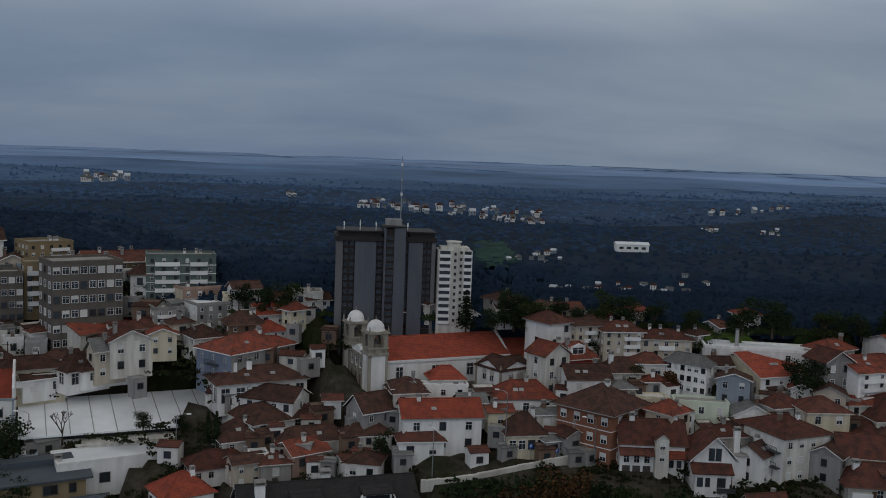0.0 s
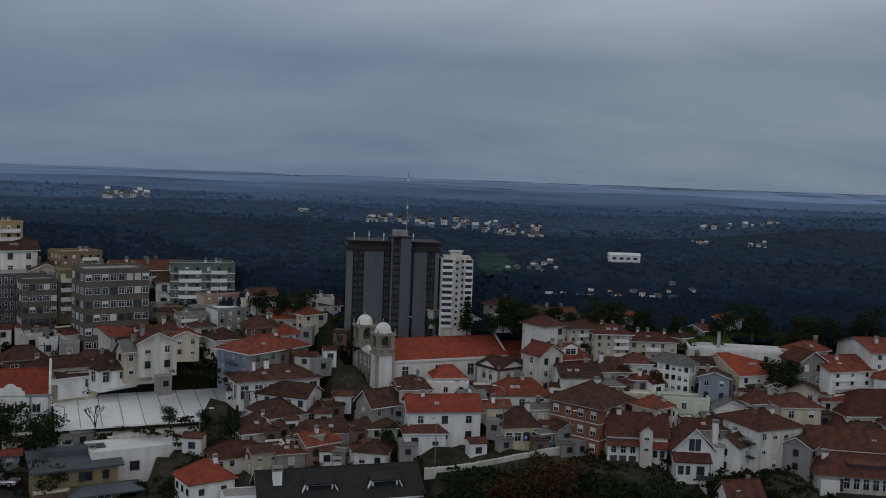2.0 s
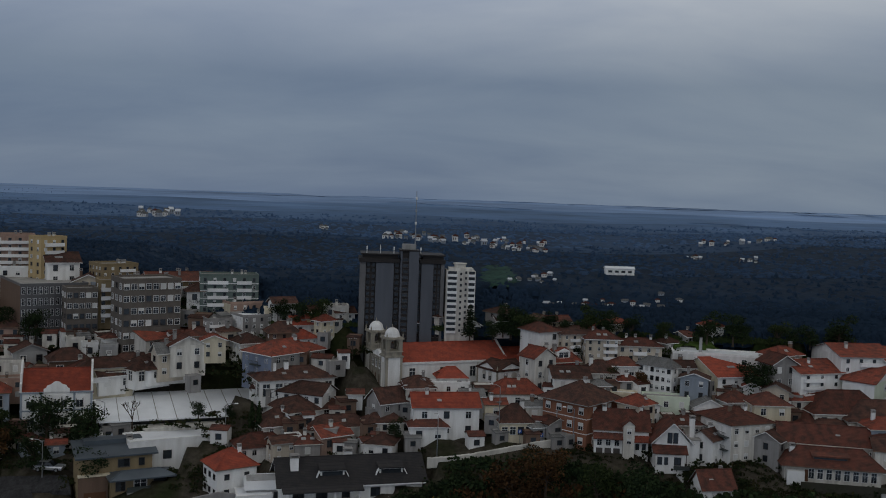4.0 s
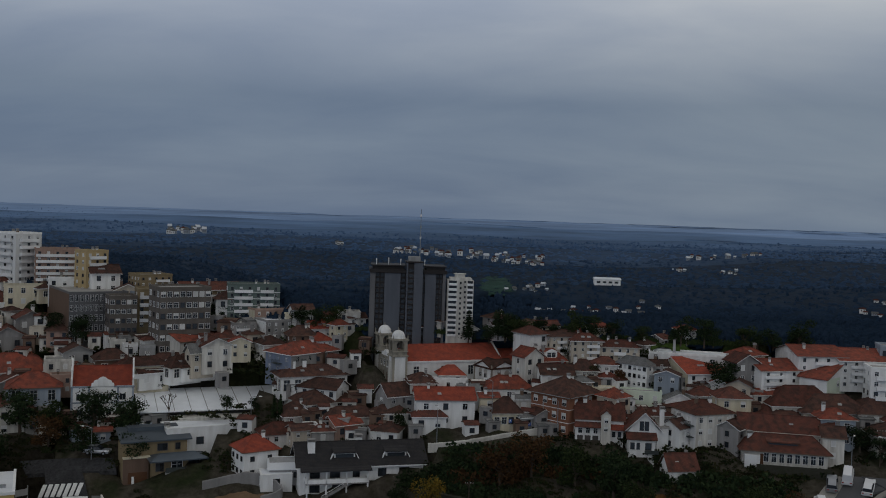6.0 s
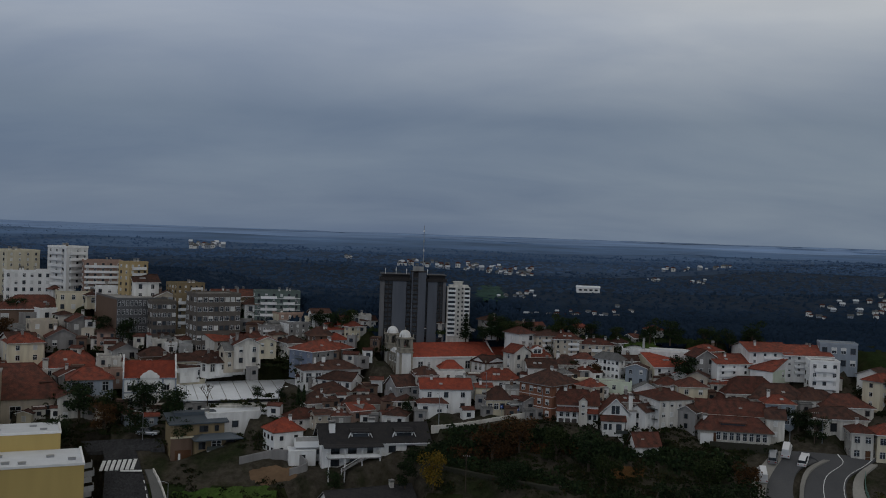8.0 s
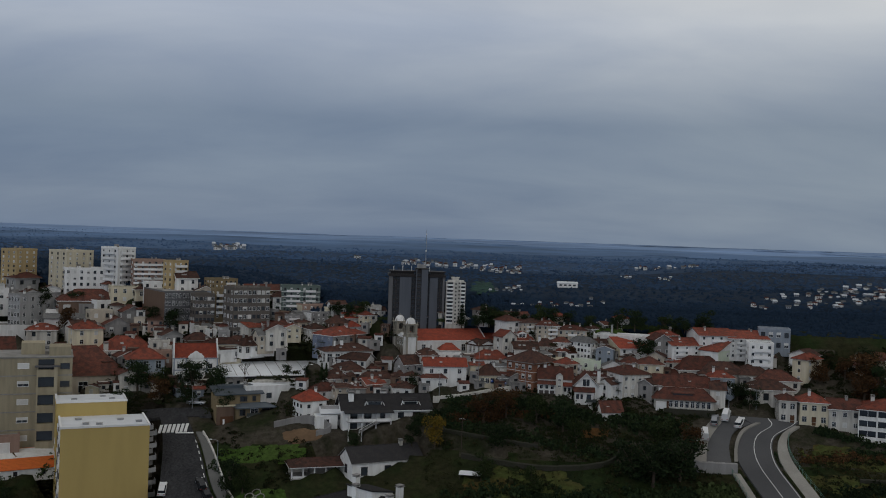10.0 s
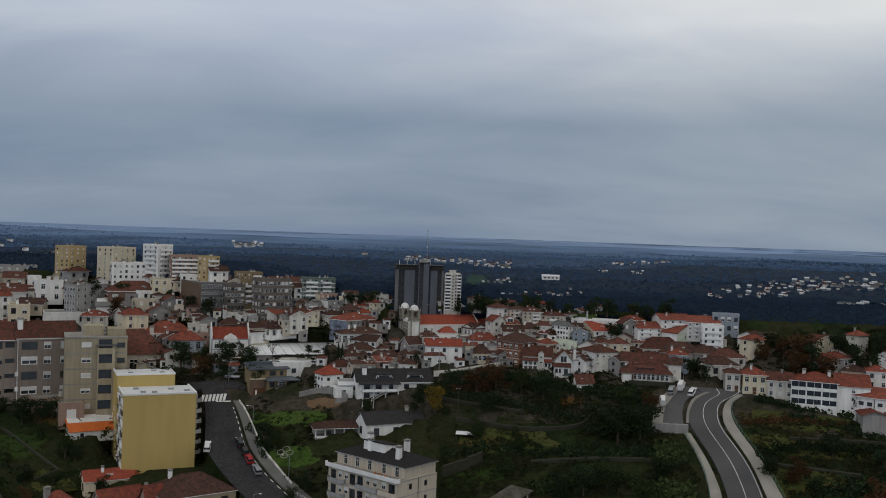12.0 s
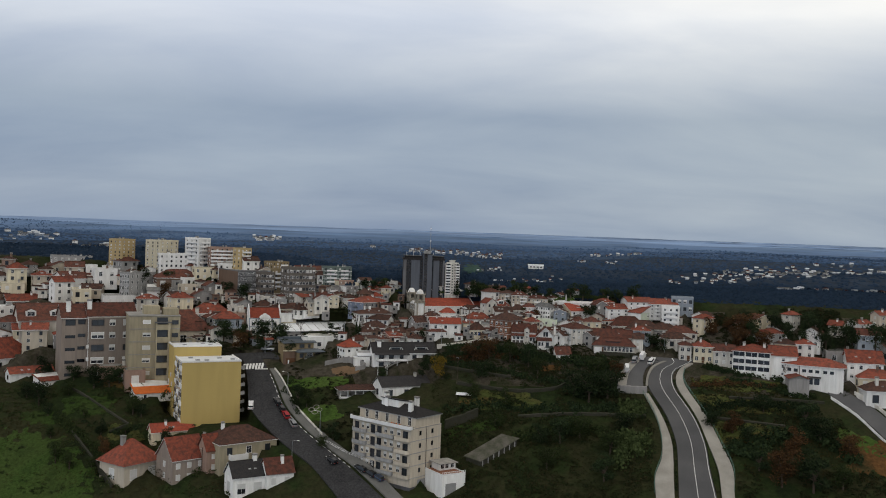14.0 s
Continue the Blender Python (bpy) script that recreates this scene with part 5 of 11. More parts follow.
house("grey concrete house with rust-brown tiled roof", -99.2, 108.7, 36.9, 6.7, 5.9, 2.6, storeys=1, roof='gy', wall='concrete', tiles='rust')
house("white rendered house with rust-brown tiled roof", -106.5, 155.3, 48.4, 8.0, 7.8, 2.6, storeys=1, roof='hip', wall='white', tiles='rust')
house("grey concrete house with rust-brown tiled roof", -104.1, 128.3, 27.9, 7.8, 7.7, 2.8, storeys=1, roof='gy', wall='concrete', tiles='rust')
house("cream rendered house with flat roof", -104.6, 148.4, 27.8, 8.5, 7.7, 5.1, storeys=2, roof='flat', wall='cream', tiles='flat')
house("cream rendered house with dark brown tiled roof", -115.9, 108.0, 21.9, 6.2, 6.0, 2.8, storeys=1, roof='hip', wall='cream', tiles='brown')
house("weathered pale house with flat roof", -91.3, 114.2, 23.1, 5.9, 5.9, 4.7, storeys=2, roof='flat', wall='aged', tiles='flat')
house("white rendered house with flat roof", -107.7, 143.0, 48.8, 7.7, 5.7, 2.9, storeys=1, roof='flat', wall='white', tiles='flat')
house("beige rendered house with dark brown tiled roof", -81.0, 147.2, 17.7, 6.9, 6.2, 5.1, storeys=2, roof='gy', wall='beige', tiles='brown')
house("weathered pale house with rust-brown tiled roof", -58.5, 120.7, 31.3, 7.5, 6.7, 5.7, storeys=2, roof='gy', wall='aged', tiles='rust')
house("white rendered house with red clay tiled roof", -129.1, 100.0, 5.5, 7.1, 7.1, 5.6, storeys=2, roof='hip', wall='white', tiles='red')
house("blue-grey house with flat roof", -75.9, 146.2, 43.8, 7.7, 7.1, 5.2, storeys=2, roof='flat', wall='bluegrey', tiles='flat')
house("white rendered house with dark brown tiled roof", -57.6, 145.8, 20.4, 6.9, 6.2, 5.5, storeys=2, roof='hip', wall='white', tiles='brown')
house("weathered pale house with rust-brown tiled roof", -98.7, 91.1, 23.9, 6.9, 5.5, 5.5, storeys=2, roof='gy', wall='aged', tiles='rust')
house("beige rendered house with rust-brown tiled roof", -55.7, 130.4, 31.3, 6.5, 5.3, 2.8, storeys=1, roof='hip', wall='beige', tiles='rust')
house("grey concrete house with rust-brown tiled roof", -99.8, 137.0, 36.9, 6.1, 6.0, 2.9, storeys=1, roof='gy', wall='concrete', tiles='rust')
house("grey rendered house with dark brown tiled roof", -88.0, 121.9, 35.7, 6.2, 5.2, 3.0, storeys=1, roof='gy', wall='grey', tiles='brown')
house("beige rendered house with flat roof", -108.2, 131.8, 38.6, 6.7, 4.8, 5.1, storeys=2, roof='flat', wall='beige', tiles='flat')
house("white rendered house with dark brown tiled roof", -9.6, 110.2, 7.8, 5.7, 5.1, 4.6, storeys=2, roof='hip', wall='white', tiles='brown')
house("dusty pink house with red clay tiled roof", -27.3, 91.5, 36.9, 6.9, 6.1, 2.8, storeys=1, roof='gx', wall='pink', tiles='red')
house("grey concrete house with rust-brown tiled roof", -32.8, 88.8, 17.7, 5.1, 5.1, 2.8, storeys=1, roof='hip', wall='concrete', tiles='rust')
house("white rendered house with dark brown tiled roof", -18.6, 90.1, -9.4, 5.8, 5.5, 2.7, storeys=1, roof='hip', wall='white', tiles='brown')
house("beige rendered house with dark brown tiled roof", -37.2, 86.5, 28.4, 5.0, 3.9, 4.0, storeys=2, roof='gx', wall='beige', tiles='brown')
house("weathered pale house with dark brown tiled roof", -9.4, 107.9, 14.5, 6.2, 5.8, 5.0, storeys=2, roof='hip', wall='aged', tiles='brown')
house("white rendered house with red clay tiled roof", 40.6, 105.5, 28.3, 5.2, 4.0, 4.2, storeys=2, roof='gy', wall='white', tiles='red')
house("beige rendered house with dark brown tiled roof", 65.7, 114.5, -19.7, 5.4, 5.2, 4.3, storeys=2, roof='gy', wall='beige', tiles='brown')
house("cream rendered house with rust-brown tiled roof", 63.7, 106.2, 2.4, 7.7, 7.0, 5.6, storeys=2, roof='hip', wall='cream', tiles='rust')
house("blue-grey house with red clay tiled roof", 85.4, 99.0, -1.2, 7.5, 6.4, 6.0, storeys=2, roof='hip', wall='bluegrey', tiles='red')
house("blue-grey house with dark brown tiled roof", 49.3, 117.2, -17.6, 5.8, 4.0, 4.7, storeys=2, roof='gy', wall='bluegrey', tiles='brown')
house("weathered pale house with rust-brown tiled roof", 47.3, 101.5, 7.4, 6.3, 5.3, 3.1, storeys=1, roof='hip', wall='aged', tiles='rust')
house("white rendered house with dark brown tiled roof", 22.4, 113.8, 7.8, 8.1, 7.0, 5.3, storeys=2, roof='gx', wall='white', tiles='brown')
house("blue-grey house with rust-brown tiled roof", 165.7, 106.6, -7.0, 8.2, 7.7, 5.5, storeys=2, roof='gx', wall='bluegrey', tiles='rust')
house("cream rendered house with dark brown tiled roof", 139.4, 95.4, -29.4, 6.8, 6.2, 5.5, storeys=2, roof='hip', wall='cream', tiles='brown')
house("white rendered house with rust-brown tiled roof", 147.8, 106.3, -29.9, 7.3, 7.3, 5.5, storeys=2, roof='gy', wall='white', tiles='rust')
house("grey rendered house with red clay tiled roof", 136.6, 102.3, 16.2, 7.7, 6.4, 6.1, storeys=2, roof='hip', wall='grey', tiles='red')
house("white rendered house with red clay tiled roof", 146.2, 96.0, -12.2, 7.0, 5.9, 5.5, storeys=2, roof='hip', wall='white', tiles='red')
house("grey concrete house with red clay tiled roof", 130.1, 108.2, -3.1, 6.7, 5.1, 3.1, storeys=1, roof='gx', wall='concrete', tiles='red')
house("weathered pale house with flat roof", -28.3, 147.0, 10.1, 5.8, 5.1, 4.6, storeys=2, roof='flat', wall='aged', tiles='flat')
house("cream rendered house with flat roof", -41.4, 152.2, 15.4, 5.9, 4.3, 2.7, storeys=1, roof='flat', wall='cream', tiles='flat')
house("white rendered house with dark brown tiled roof", 48.2, 124.3, 4.7, 4.9, 4.5, 2.8, storeys=1, roof='gx', wall='white', tiles='brown')
house("beige rendered house with red clay tiled roof", -129.6, 144.3, 41.8, 4.3, 3.1, 2.9, storeys=1, roof='gy', wall='beige', tiles='red')
house("beige rendered house with flat roof", -216.3, 130.4, 14.1, 3.7, 2.9, 3.0, storeys=1, roof='flat', wall='beige', tiles='flat')
house("white rendered house with pale flat roof", -135.8, 151.5, 25.4, 3.9, 2.8, 3.1, storeys=1, roof='flat', wall='white', tiles='white')
house("grey rendered house with dark brown tiled roof", -225.8, 142.4, 39.5, 4.3, 3.4, 3.4, storeys=1, roof='gx', wall='grey', tiles='brown')
house("beige rendered house with dark brown tiled roof", -179.8, 109.9, 11.2, 3.8, 3.6, 2.7, storeys=1, roof='gx', wall='beige', tiles='brown')
house("white rendered house with dark brown tiled roof", -154.3, 146.3, 34.2, 4.7, 4.3, 3.8, storeys=2, roof='hip', wall='white', tiles='brown')
house("grey concrete house with red clay tiled roof", -132.3, 158.2, 24.8, 5.9, 4.6, 4.7, storeys=2, roof='hip', wall='concrete', tiles='red')
house("white rendered house with dark brown tiled roof", -126.5, 147.8, 51.4, 3.9, 3.2, 3.1, storeys=1, roof='gy', wall='white', tiles='brown')
house("white rendered house with flat roof", -141.0, 151.0, 33.0, 4.4, 4.0, 3.5, storeys=1, roof='flat', wall='white', tiles='flat')
house("dusty pink house with dark brown tiled roof", -191.3, 125.7, 46.8, 4.6, 3.8, 2.7, storeys=1, roof='hip', wall='pink', tiles='brown')
house("dusty pink house with dark brown tiled roof", -166.7, 156.0, 9.6, 3.9, 3.8, 3.1, storeys=1, roof='hip', wall='pink', tiles='brown')
house("grey concrete house with pale flat roof", -130.9, 148.2, 24.9, 3.9, 2.7, 3.1, storeys=1, roof='flat', wall='concrete', tiles='white')
house("white rendered house with pale flat roof", -164.0, 98.5, 44.8, 3.4, 2.7, 2.7, storeys=1, roof='flat', wall='white', tiles='white')
house("white rendered house with pale flat roof", -197.4, 109.3, 48.1, 3.6, 3.3, 2.9, storeys=1, roof='flat', wall='white', tiles='white')
house("white rendered house with dark brown tiled roof", -171.9, 96.4, 32.8, 3.4, 3.3, 2.7, storeys=1, roof='hip', wall='white', tiles='brown')
house("beige rendered house with dark brown tiled roof", -183.7, 131.5, 46.1, 3.7, 3.7, 3.0, storeys=1, roof='hip', wall='beige', tiles='brown')
house("grey rendered house with dark brown tiled roof", -159.2, 150.5, 44.4, 4.6, 4.5, 3.7, storeys=2, roof='hip', wall='grey', tiles='brown')
house("grey rendered house with rust-brown tiled roof", -205.1, 128.0, 35.1, 4.9, 3.9, 3.9, storeys=2, roof='hip', wall='grey', tiles='rust')
house("white rendered house with dark brown tiled roof", -211.9, 138.9, 58.3, 4.3, 3.4, 2.8, storeys=1, roof='hip', wall='white', tiles='brown')
house("blue-grey house with dark brown tiled roof", -201.3, 105.8, 13.7, 5.0, 4.3, 4.0, storeys=2, roof='hip', wall='bluegrey', tiles='brown')
house("dusty pink house with flat roof", -89.5, 109.5, 25.7, 4.7, 3.5, 3.7, storeys=2, roof='flat', wall='pink', tiles='flat')
house("beige rendered house with dark brown tiled roof", -89.7, 89.1, 35.8, 4.9, 4.0, 3.9, storeys=2, roof='hip', wall='beige', tiles='brown')
house("grey rendered house with flat roof", -72.6, 124.9, 16.7, 3.6, 2.5, 2.9, storeys=1, roof='flat', wall='grey', tiles='flat')
house("blue-grey house with red clay tiled roof", -79.4, 88.1, 21.5, 3.1, 2.3, 2.5, storeys=1, roof='gx', wall='bluegrey', tiles='red')
house("blue-grey house with flat roof", -71.2, 90.4, 16.4, 3.2, 2.9, 2.5, storeys=1, roof='flat', wall='bluegrey', tiles='flat')
house("white rendered house with rust-brown tiled roof", -71.9, 128.7, 43.1, 3.4, 2.7, 2.7, storeys=1, roof='hip', wall='white', tiles='rust')
house("beige rendered house with dark brown tiled roof", -107.2, 125.1, 25.2, 3.4, 2.5, 2.8, storeys=1, roof='hip', wall='beige', tiles='brown')
house("dusty pink house with dark brown tiled roof", -92.8, 129.5, 19.3, 5.1, 3.9, 4.1, storeys=2, roof='hip', wall='pink', tiles='brown')
house("grey rendered house with red clay tiled roof", -122.6, 110.3, 4.8, 3.2, 2.2, 2.5, storeys=1, roof='hip', wall='grey', tiles='red')
house("white rendered house with dark brown tiled roof", -122.3, 148.5, 30.8, 5.0, 3.4, 4.0, storeys=2, roof='gy', wall='white', tiles='brown')
house("white rendered house with rust-brown tiled roof", -83.0, 111.9, 25.0, 3.4, 2.7, 2.7, storeys=1, roof='gx', wall='white', tiles='rust')
house("white rendered house with rust-brown tiled roof", -108.3, 111.0, 25.1, 3.9, 2.8, 3.1, storeys=1, roof='gy', wall='white', tiles='rust')
house("white rendered house with rust-brown tiled roof", -21.7, 109.5, 9.2, 3.1, 2.7, 2.5, storeys=1, roof='gx', wall='white', tiles='rust')
house("weathered pale house with dark brown tiled roof", -102.9, 141.0, 47.9, 3.5, 2.9, 2.7, storeys=1, roof='hip', wall='aged', tiles='brown')
house("white rendered house with red clay tiled roof", -113.4, 155.6, 26.4, 3.4, 3.3, 2.7, storeys=1, roof='gy', wall='white', tiles='red')
house("white rendered house with flat roof", -76.2, 126.2, 24.2, 3.3, 2.8, 2.6, storeys=1, roof='flat', wall='white', tiles='flat')
house("beige rendered house with flat roof", -96.8, 132.9, 1.9, 3.4, 2.8, 2.7, storeys=1, roof='flat', wall='beige', tiles='flat')
house("cream rendered house with red clay tiled roof", -52.6, 126.5, 17.3, 5.0, 4.0, 4.0, storeys=2, roof='gy', wall='cream', tiles='red')
house("blue-grey house with rust-brown tiled roof", -83.9, 88.7, 35.1, 3.8, 3.4, 2.7, storeys=1, roof='hip', wall='bluegrey', tiles='rust')
house("white rendered house with red clay tiled roof", -127.0, 90.6, 27.5, 4.5, 4.0, 3.6, storeys=2, roof='hip', wall='white', tiles='red')
house("weathered pale house with flat roof", -79.3, 127.6, 24.6, 3.6, 3.5, 2.9, storeys=1, roof='flat', wall='aged', tiles='flat')
house("cream rendered house with dark brown tiled roof", -98.0, 152.0, 46.7, 3.5, 3.2, 2.8, storeys=1, roof='hip', wall='cream', tiles='brown')
house("cream rendered house with dark brown tiled roof", -107.3, 89.5, 3.0, 3.3, 2.2, 2.6, storeys=1, roof='gy', wall='cream', tiles='brown')
house("beige rendered house with dark brown tiled roof", -48.9, 131.9, 39.7, 4.0, 2.9, 3.2, storeys=1, roof='hip', wall='beige', tiles='brown')
house("grey rendered house with grey sheet roof", 32.5, 110.9, 29.4, 3.4, 2.4, 2.7, storeys=1, roof='gx', wall='grey', tiles='greytile')
house("cream rendered house with red clay tiled roof", 7.6, 106.5, 12.5, 4.6, 3.3, 2.9, storeys=1, roof='gx', wall='cream', tiles='red')
house("white rendered house with red clay tiled roof", 62.3, 118.1, -19.2, 3.6, 3.6, 2.9, storeys=1, roof='gy', wall='white', tiles='red')
house("grey concrete house with dark brown tiled roof", 37.7, 108.6, 18.7, 3.4, 3.4, 2.7, storeys=1, roof='gy', wall='concrete', tiles='brown')
house("white rendered house with rust-brown tiled roof", 82.7, 102.2, 12.3, 3.3, 3.1, 2.6, storeys=1, roof='hip', wall='white', tiles='rust')
house("white rendered house with dark brown tiled roof", 58.3, 108.6, 6.1, 3.2, 3.0, 2.6, storeys=1, roof='gx', wall='white', tiles='brown')
house("grey concrete house with red clay tiled roof", 36.7, 118.6, 6.0, 4.2, 3.2, 2.6, storeys=1, roof='hip', wall='concrete', tiles='red')
house("grey concrete house with dark brown tiled roof", 21.0, 98.5, 30.8, 4.4, 3.9, 3.5, storeys=1, roof='gy', wall='concrete', tiles='brown')
house("dusty pink house with grey sheet roof", 30.3, 114.3, 6.8, 4.5, 3.7, 3.6, storeys=2, roof='hip', wall='pink', tiles='greytile')
house("weathered pale house with grey sheet roof", 16.3, 106.0, 11.5, 3.8, 3.0, 3.1, storeys=1, roof='gx', wall='aged', tiles='greytile')
house("weathered pale house with rust-brown tiled roof", 35.0, 106.3, 6.1, 3.3, 3.0, 2.7, storeys=1, roof='hip', wall='aged', tiles='rust')
house("grey rendered house with grey sheet roof", 65.7, 102.0, 25.0, 4.2, 3.5, 2.9, storeys=1, roof='gy', wall='grey', tiles='greytile')
house("grey rendered house with grey sheet roof", 17.5, 98.3, 21.3, 3.5, 2.5, 2.8, storeys=1, roof='hip', wall='grey', tiles='greytile')
house("white rendered house with grey sheet roof", 2.5, 107.6, 10.1, 4.8, 4.3, 3.8, storeys=2, roof='gx', wall='white', tiles='greytile')

# small sheds and annexes in the gaps
shed(-56.5, 138.5, -4.4, 4.2, 3.9, 5)
shed(-58.5, 141.5, -4.2, 3.2, 2.9, 4)
shed(-115.1, 117.0, 48.2, 2.7, 2.2, 3)
shed(-103.9, 92.6, 27.5, 2.8, 2.1, 0)
shed(-91.2, 129.7, 18.0, 3.7, 3.0, 3)
shed(-129.0, 95.1, 5.6, 3.6, 2.5, 5)
shed(-59.6, 131.6, 31.1, 3.1, 2.4, 2)
shed(-110.6, 129.9, 27.3, 3.9, 4.0, 1)
shed(-94.2, 129.9, 18.3, 2.8, 2.7, 0)
shed(-44.8, 131.3, 29.3, 3.3, 3.1, 1)
shed(-86.6, 140.7, 24.2, 2.9, 3.0, 5)
shed(-78.3, 132.2, 33.4, 2.6, 2.6, 5)
shed(-31.0, 100.7, 17.8, 2.3, 1.9, 2)
shed(-22.5, 132.2, -8.5, 2.8, 2.3, 5)
shed(-29.8, 124.2, -7.5, 4.3, 3.4, 3)
shed(-114.9, 144.8, 2.4, 2.6, 2.2, 0)
shed(-94.3, 99.2, 26.1, 2.9, 2.6, 0)
shed(-54.6, 131.9, 40.5, 2.6, 2.7, 3)
shed(-108.4, 109.9, 20.6, 2.7, 2.3, 1)
shed(-78.4, 93.2, 24.1, 4.2, 3.5, 0)
shed(-121.2, 104.2, 4.3, 2.4, 2.2, 0)
shed(-123.0, 111.1, 39.3, 3.5, 3.4, 3)
shed(-73.8, 92.8, 23.5, 2.5, 1.8, 3)
shed(-81.9, 93.7, 17.6, 2.8, 3.0, 1)
shed(-98.4, 124.6, 1.0, 2.7, 2.5, 3)
shed(-117.7, 140.1, 27.9, 3.3, 2.9, 3)
shed(-123.7, 106.4, 49.6, 2.5, 2.5, 1)
shed(-114.2, 105.9, 3.4, 2.6, 2.4, 3)
shed(-90.7, 127.0, 18.0, 2.6, 2.7, 3)
shed(-49.6, 94.3, -4.7, 3.4, 3.1, 2)
shed(-69.8, 94.7, 23.0, 2.3, 2.4, 4)
shed(-25.7, 122.0, 37.0, 3.9, 3.7, 4)
shed(-37.8, 141.6, 18.3, 2.6, 2.4, 1)
shed(-114.8, 128.8, 27.8, 2.5, 1.9, 1)
shed(-62.7, 127.3, 31.5, 2.5, 2.5, 5)
shed(-117.3, 114.1, 48.5, 3.4, 3.4, 1)
shed(-130.0, 148.6, 4.0, 3.1, 2.5, 4)
shed(-93.1, 95.8, 36.0, 3.8, 3.6, 2)
shed(-119.6, 112.6, 48.9, 2.8, 2.4, 0)
shed(-121.4, 128.6, 38.6, 3.0, 2.7, 1)
shed(-38.7, 110.5, 38.7, 3.0, 2.5, 1)
shed(-73.3, 131.0, 42.8, 3.7, 2.8, 0)
shed(-126.8, 98.1, 30.2, 2.6, 1.9, 1)
shed(-97.4, 128.6, 18.8, 2.5, 2.4, 5)
shed(-112.3, 142.0, 20.2, 4.5, 3.8, 4)
shed(-129.0, 107.6, 5.2, 3.3, 3.2, 2)
shed(-97.0, 113.4, 19.1, 3.0, 2.3, 5)
shed(-84.6, 116.1, -0.5, 2.7, 2.9, 5)
shed(-91.7, 117.5, 25.3, 3.0, 2.3, 0)
shed(-35.1, 97.2, 11.3, 2.7, 2.9, 5)
shed(-39.9, 115.1, 38.8, 3.4, 3.2, 2)
shed(-100.2, 92.2, 20.0, 2.4, 1.8, 2)
shed(-26.5, 141.8, 17.0, 2.7, 2.4, 0)
shed(-68.0, 95.5, 42.7, 3.5, 3.3, 1)
shed(-49.8, 140.1, 39.8, 2.7, 2.4, 1)
shed(-139.8, 144.0, 30.3, 4.6, 3.9, 0)
shed(-106.7, 112.2, 37.3, 2.5, 2.2, 4)
shed(-77.3, 130.2, 33.3, 2.5, 2.2, 1)
shed(-88.2, 118.2, -0.1, 3.0, 2.7, 3)
shed(-23.3, 106.0, 26.7, 3.6, 3.1, 5)
shed(-113.7, 114.6, 21.1, 2.8, 2.7, 2)
shed(-24.0, 125.6, 16.7, 2.5, 2.5, 2)
shed(-18.5, 97.7, 26.1, 3.0, 2.2, 5)
shed(-97.0, 108.9, 26.2, 4.1, 3.0, 3)
shed(-103.0, 105.4, 37.0, 3.4, 3.3, 5)
shed(-96.7, 139.1, 18.4, 2.7, 2.5, 2)
shed(-38.0, 137.9, -6.6, 2.6, 2.2, 0)
shed(-33.2, 125.0, -7.1, 2.5, 2.6, 5)
shed(-36.2, 127.8, -6.8, 2.8, 2.7, 0)
shed(-90.9, 98.7, 18.6, 2.7, 2.8, 4)
shed(-92.9, 92.8, 36.1, 2.7, 2.0, 1)
shed(-84.3, 131.3, 17.1, 2.8, 2.7, 3)
shed(-131.6, 105.6, 23.6, 3.5, 2.5, 2)
shed(-86.5, 95.6, 0.2, 2.7, 2.4, 5)
shed(-54.2, 114.8, 40.6, 2.5, 2.3, 4)
shed(-80.6, 131.2, 33.7, 2.6, 2.3, 2)
shed(-29.0, 133.8, -7.7, 2.5, 2.3, 4)
shed(-30.3, 95.9, -7.3, 2.9, 2.9, 3)
shed(-19.0, 91.0, 26.2, 2.7, 2.8, 2)
shed(-14.0, 107.5, -9.5, 2.6, 1.8, 0)
shed(-0.0, 104.7, 23.6, 3.6, 3.4, 3)
shed(-22.7, 90.8, -8.3, 2.4, 1.8, 1)
shed(-37.3, 88.5, 38.7, 3.1, 2.8, 3)
shed(-11.2, 106.5, -9.9, 3.3, 3.1, 1)
shed(-9.9, 109.3, 24.9, 2.9, 3.0, 4)
shed(-25.0, 90.3, 10.0, 2.6, 2.0, 2)
shed(8.2, 108.6, -12.4, 2.6, 2.5, 1)
shed(3.7, 94.2, 13.1, 3.3, 3.4, 2)
shed(7.3, 102.7, -12.3, 3.0, 2.2, 4)
shed(-32.6, 98.4, 38.0, 2.7, 2.7, 5)
shed(-17.2, 103.5, 25.9, 2.3, 2.5, 4)
shed(-9.9, 93.2, 7.9, 3.2, 3.2, 1)
shed(-27.0, 95.6, -7.8, 2.8, 2.2, 4)
shed(5.9, 113.8, 12.9, 3.9, 3.6, 0)
shed(-25.5, 104.1, 10.0, 3.2, 2.5, 3)
shed(-7.8, 102.9, -10.3, 2.6, 1.8, 3)
shed(-11.0, 113.5, 8.1, 2.7, 2.6, 4)
shed(-17.1, 94.6, -9.1, 2.8, 2.0, 3)
shed(63.3, 105.1, -19.6, 3.3, 2.9, 3)
shed(68.3, 114.0, 4.9, 3.7, 2.9, 2)
shed(13.5, 106.0, 4.9, 3.4, 3.3, 0)
shed(94.0, 106.9, 1.6, 3.1, 2.5, 1)
shed(21.5, 95.7, 10.7, 3.2, 2.3, 1)
shed(43.0, 100.9, 17.9, 3.3, 2.3, 2)
shed(72.9, 103.8, 14.1, 2.9, 2.6, 5)
shed(55.7, 119.8, 26.6, 2.5, 2.1, 4)
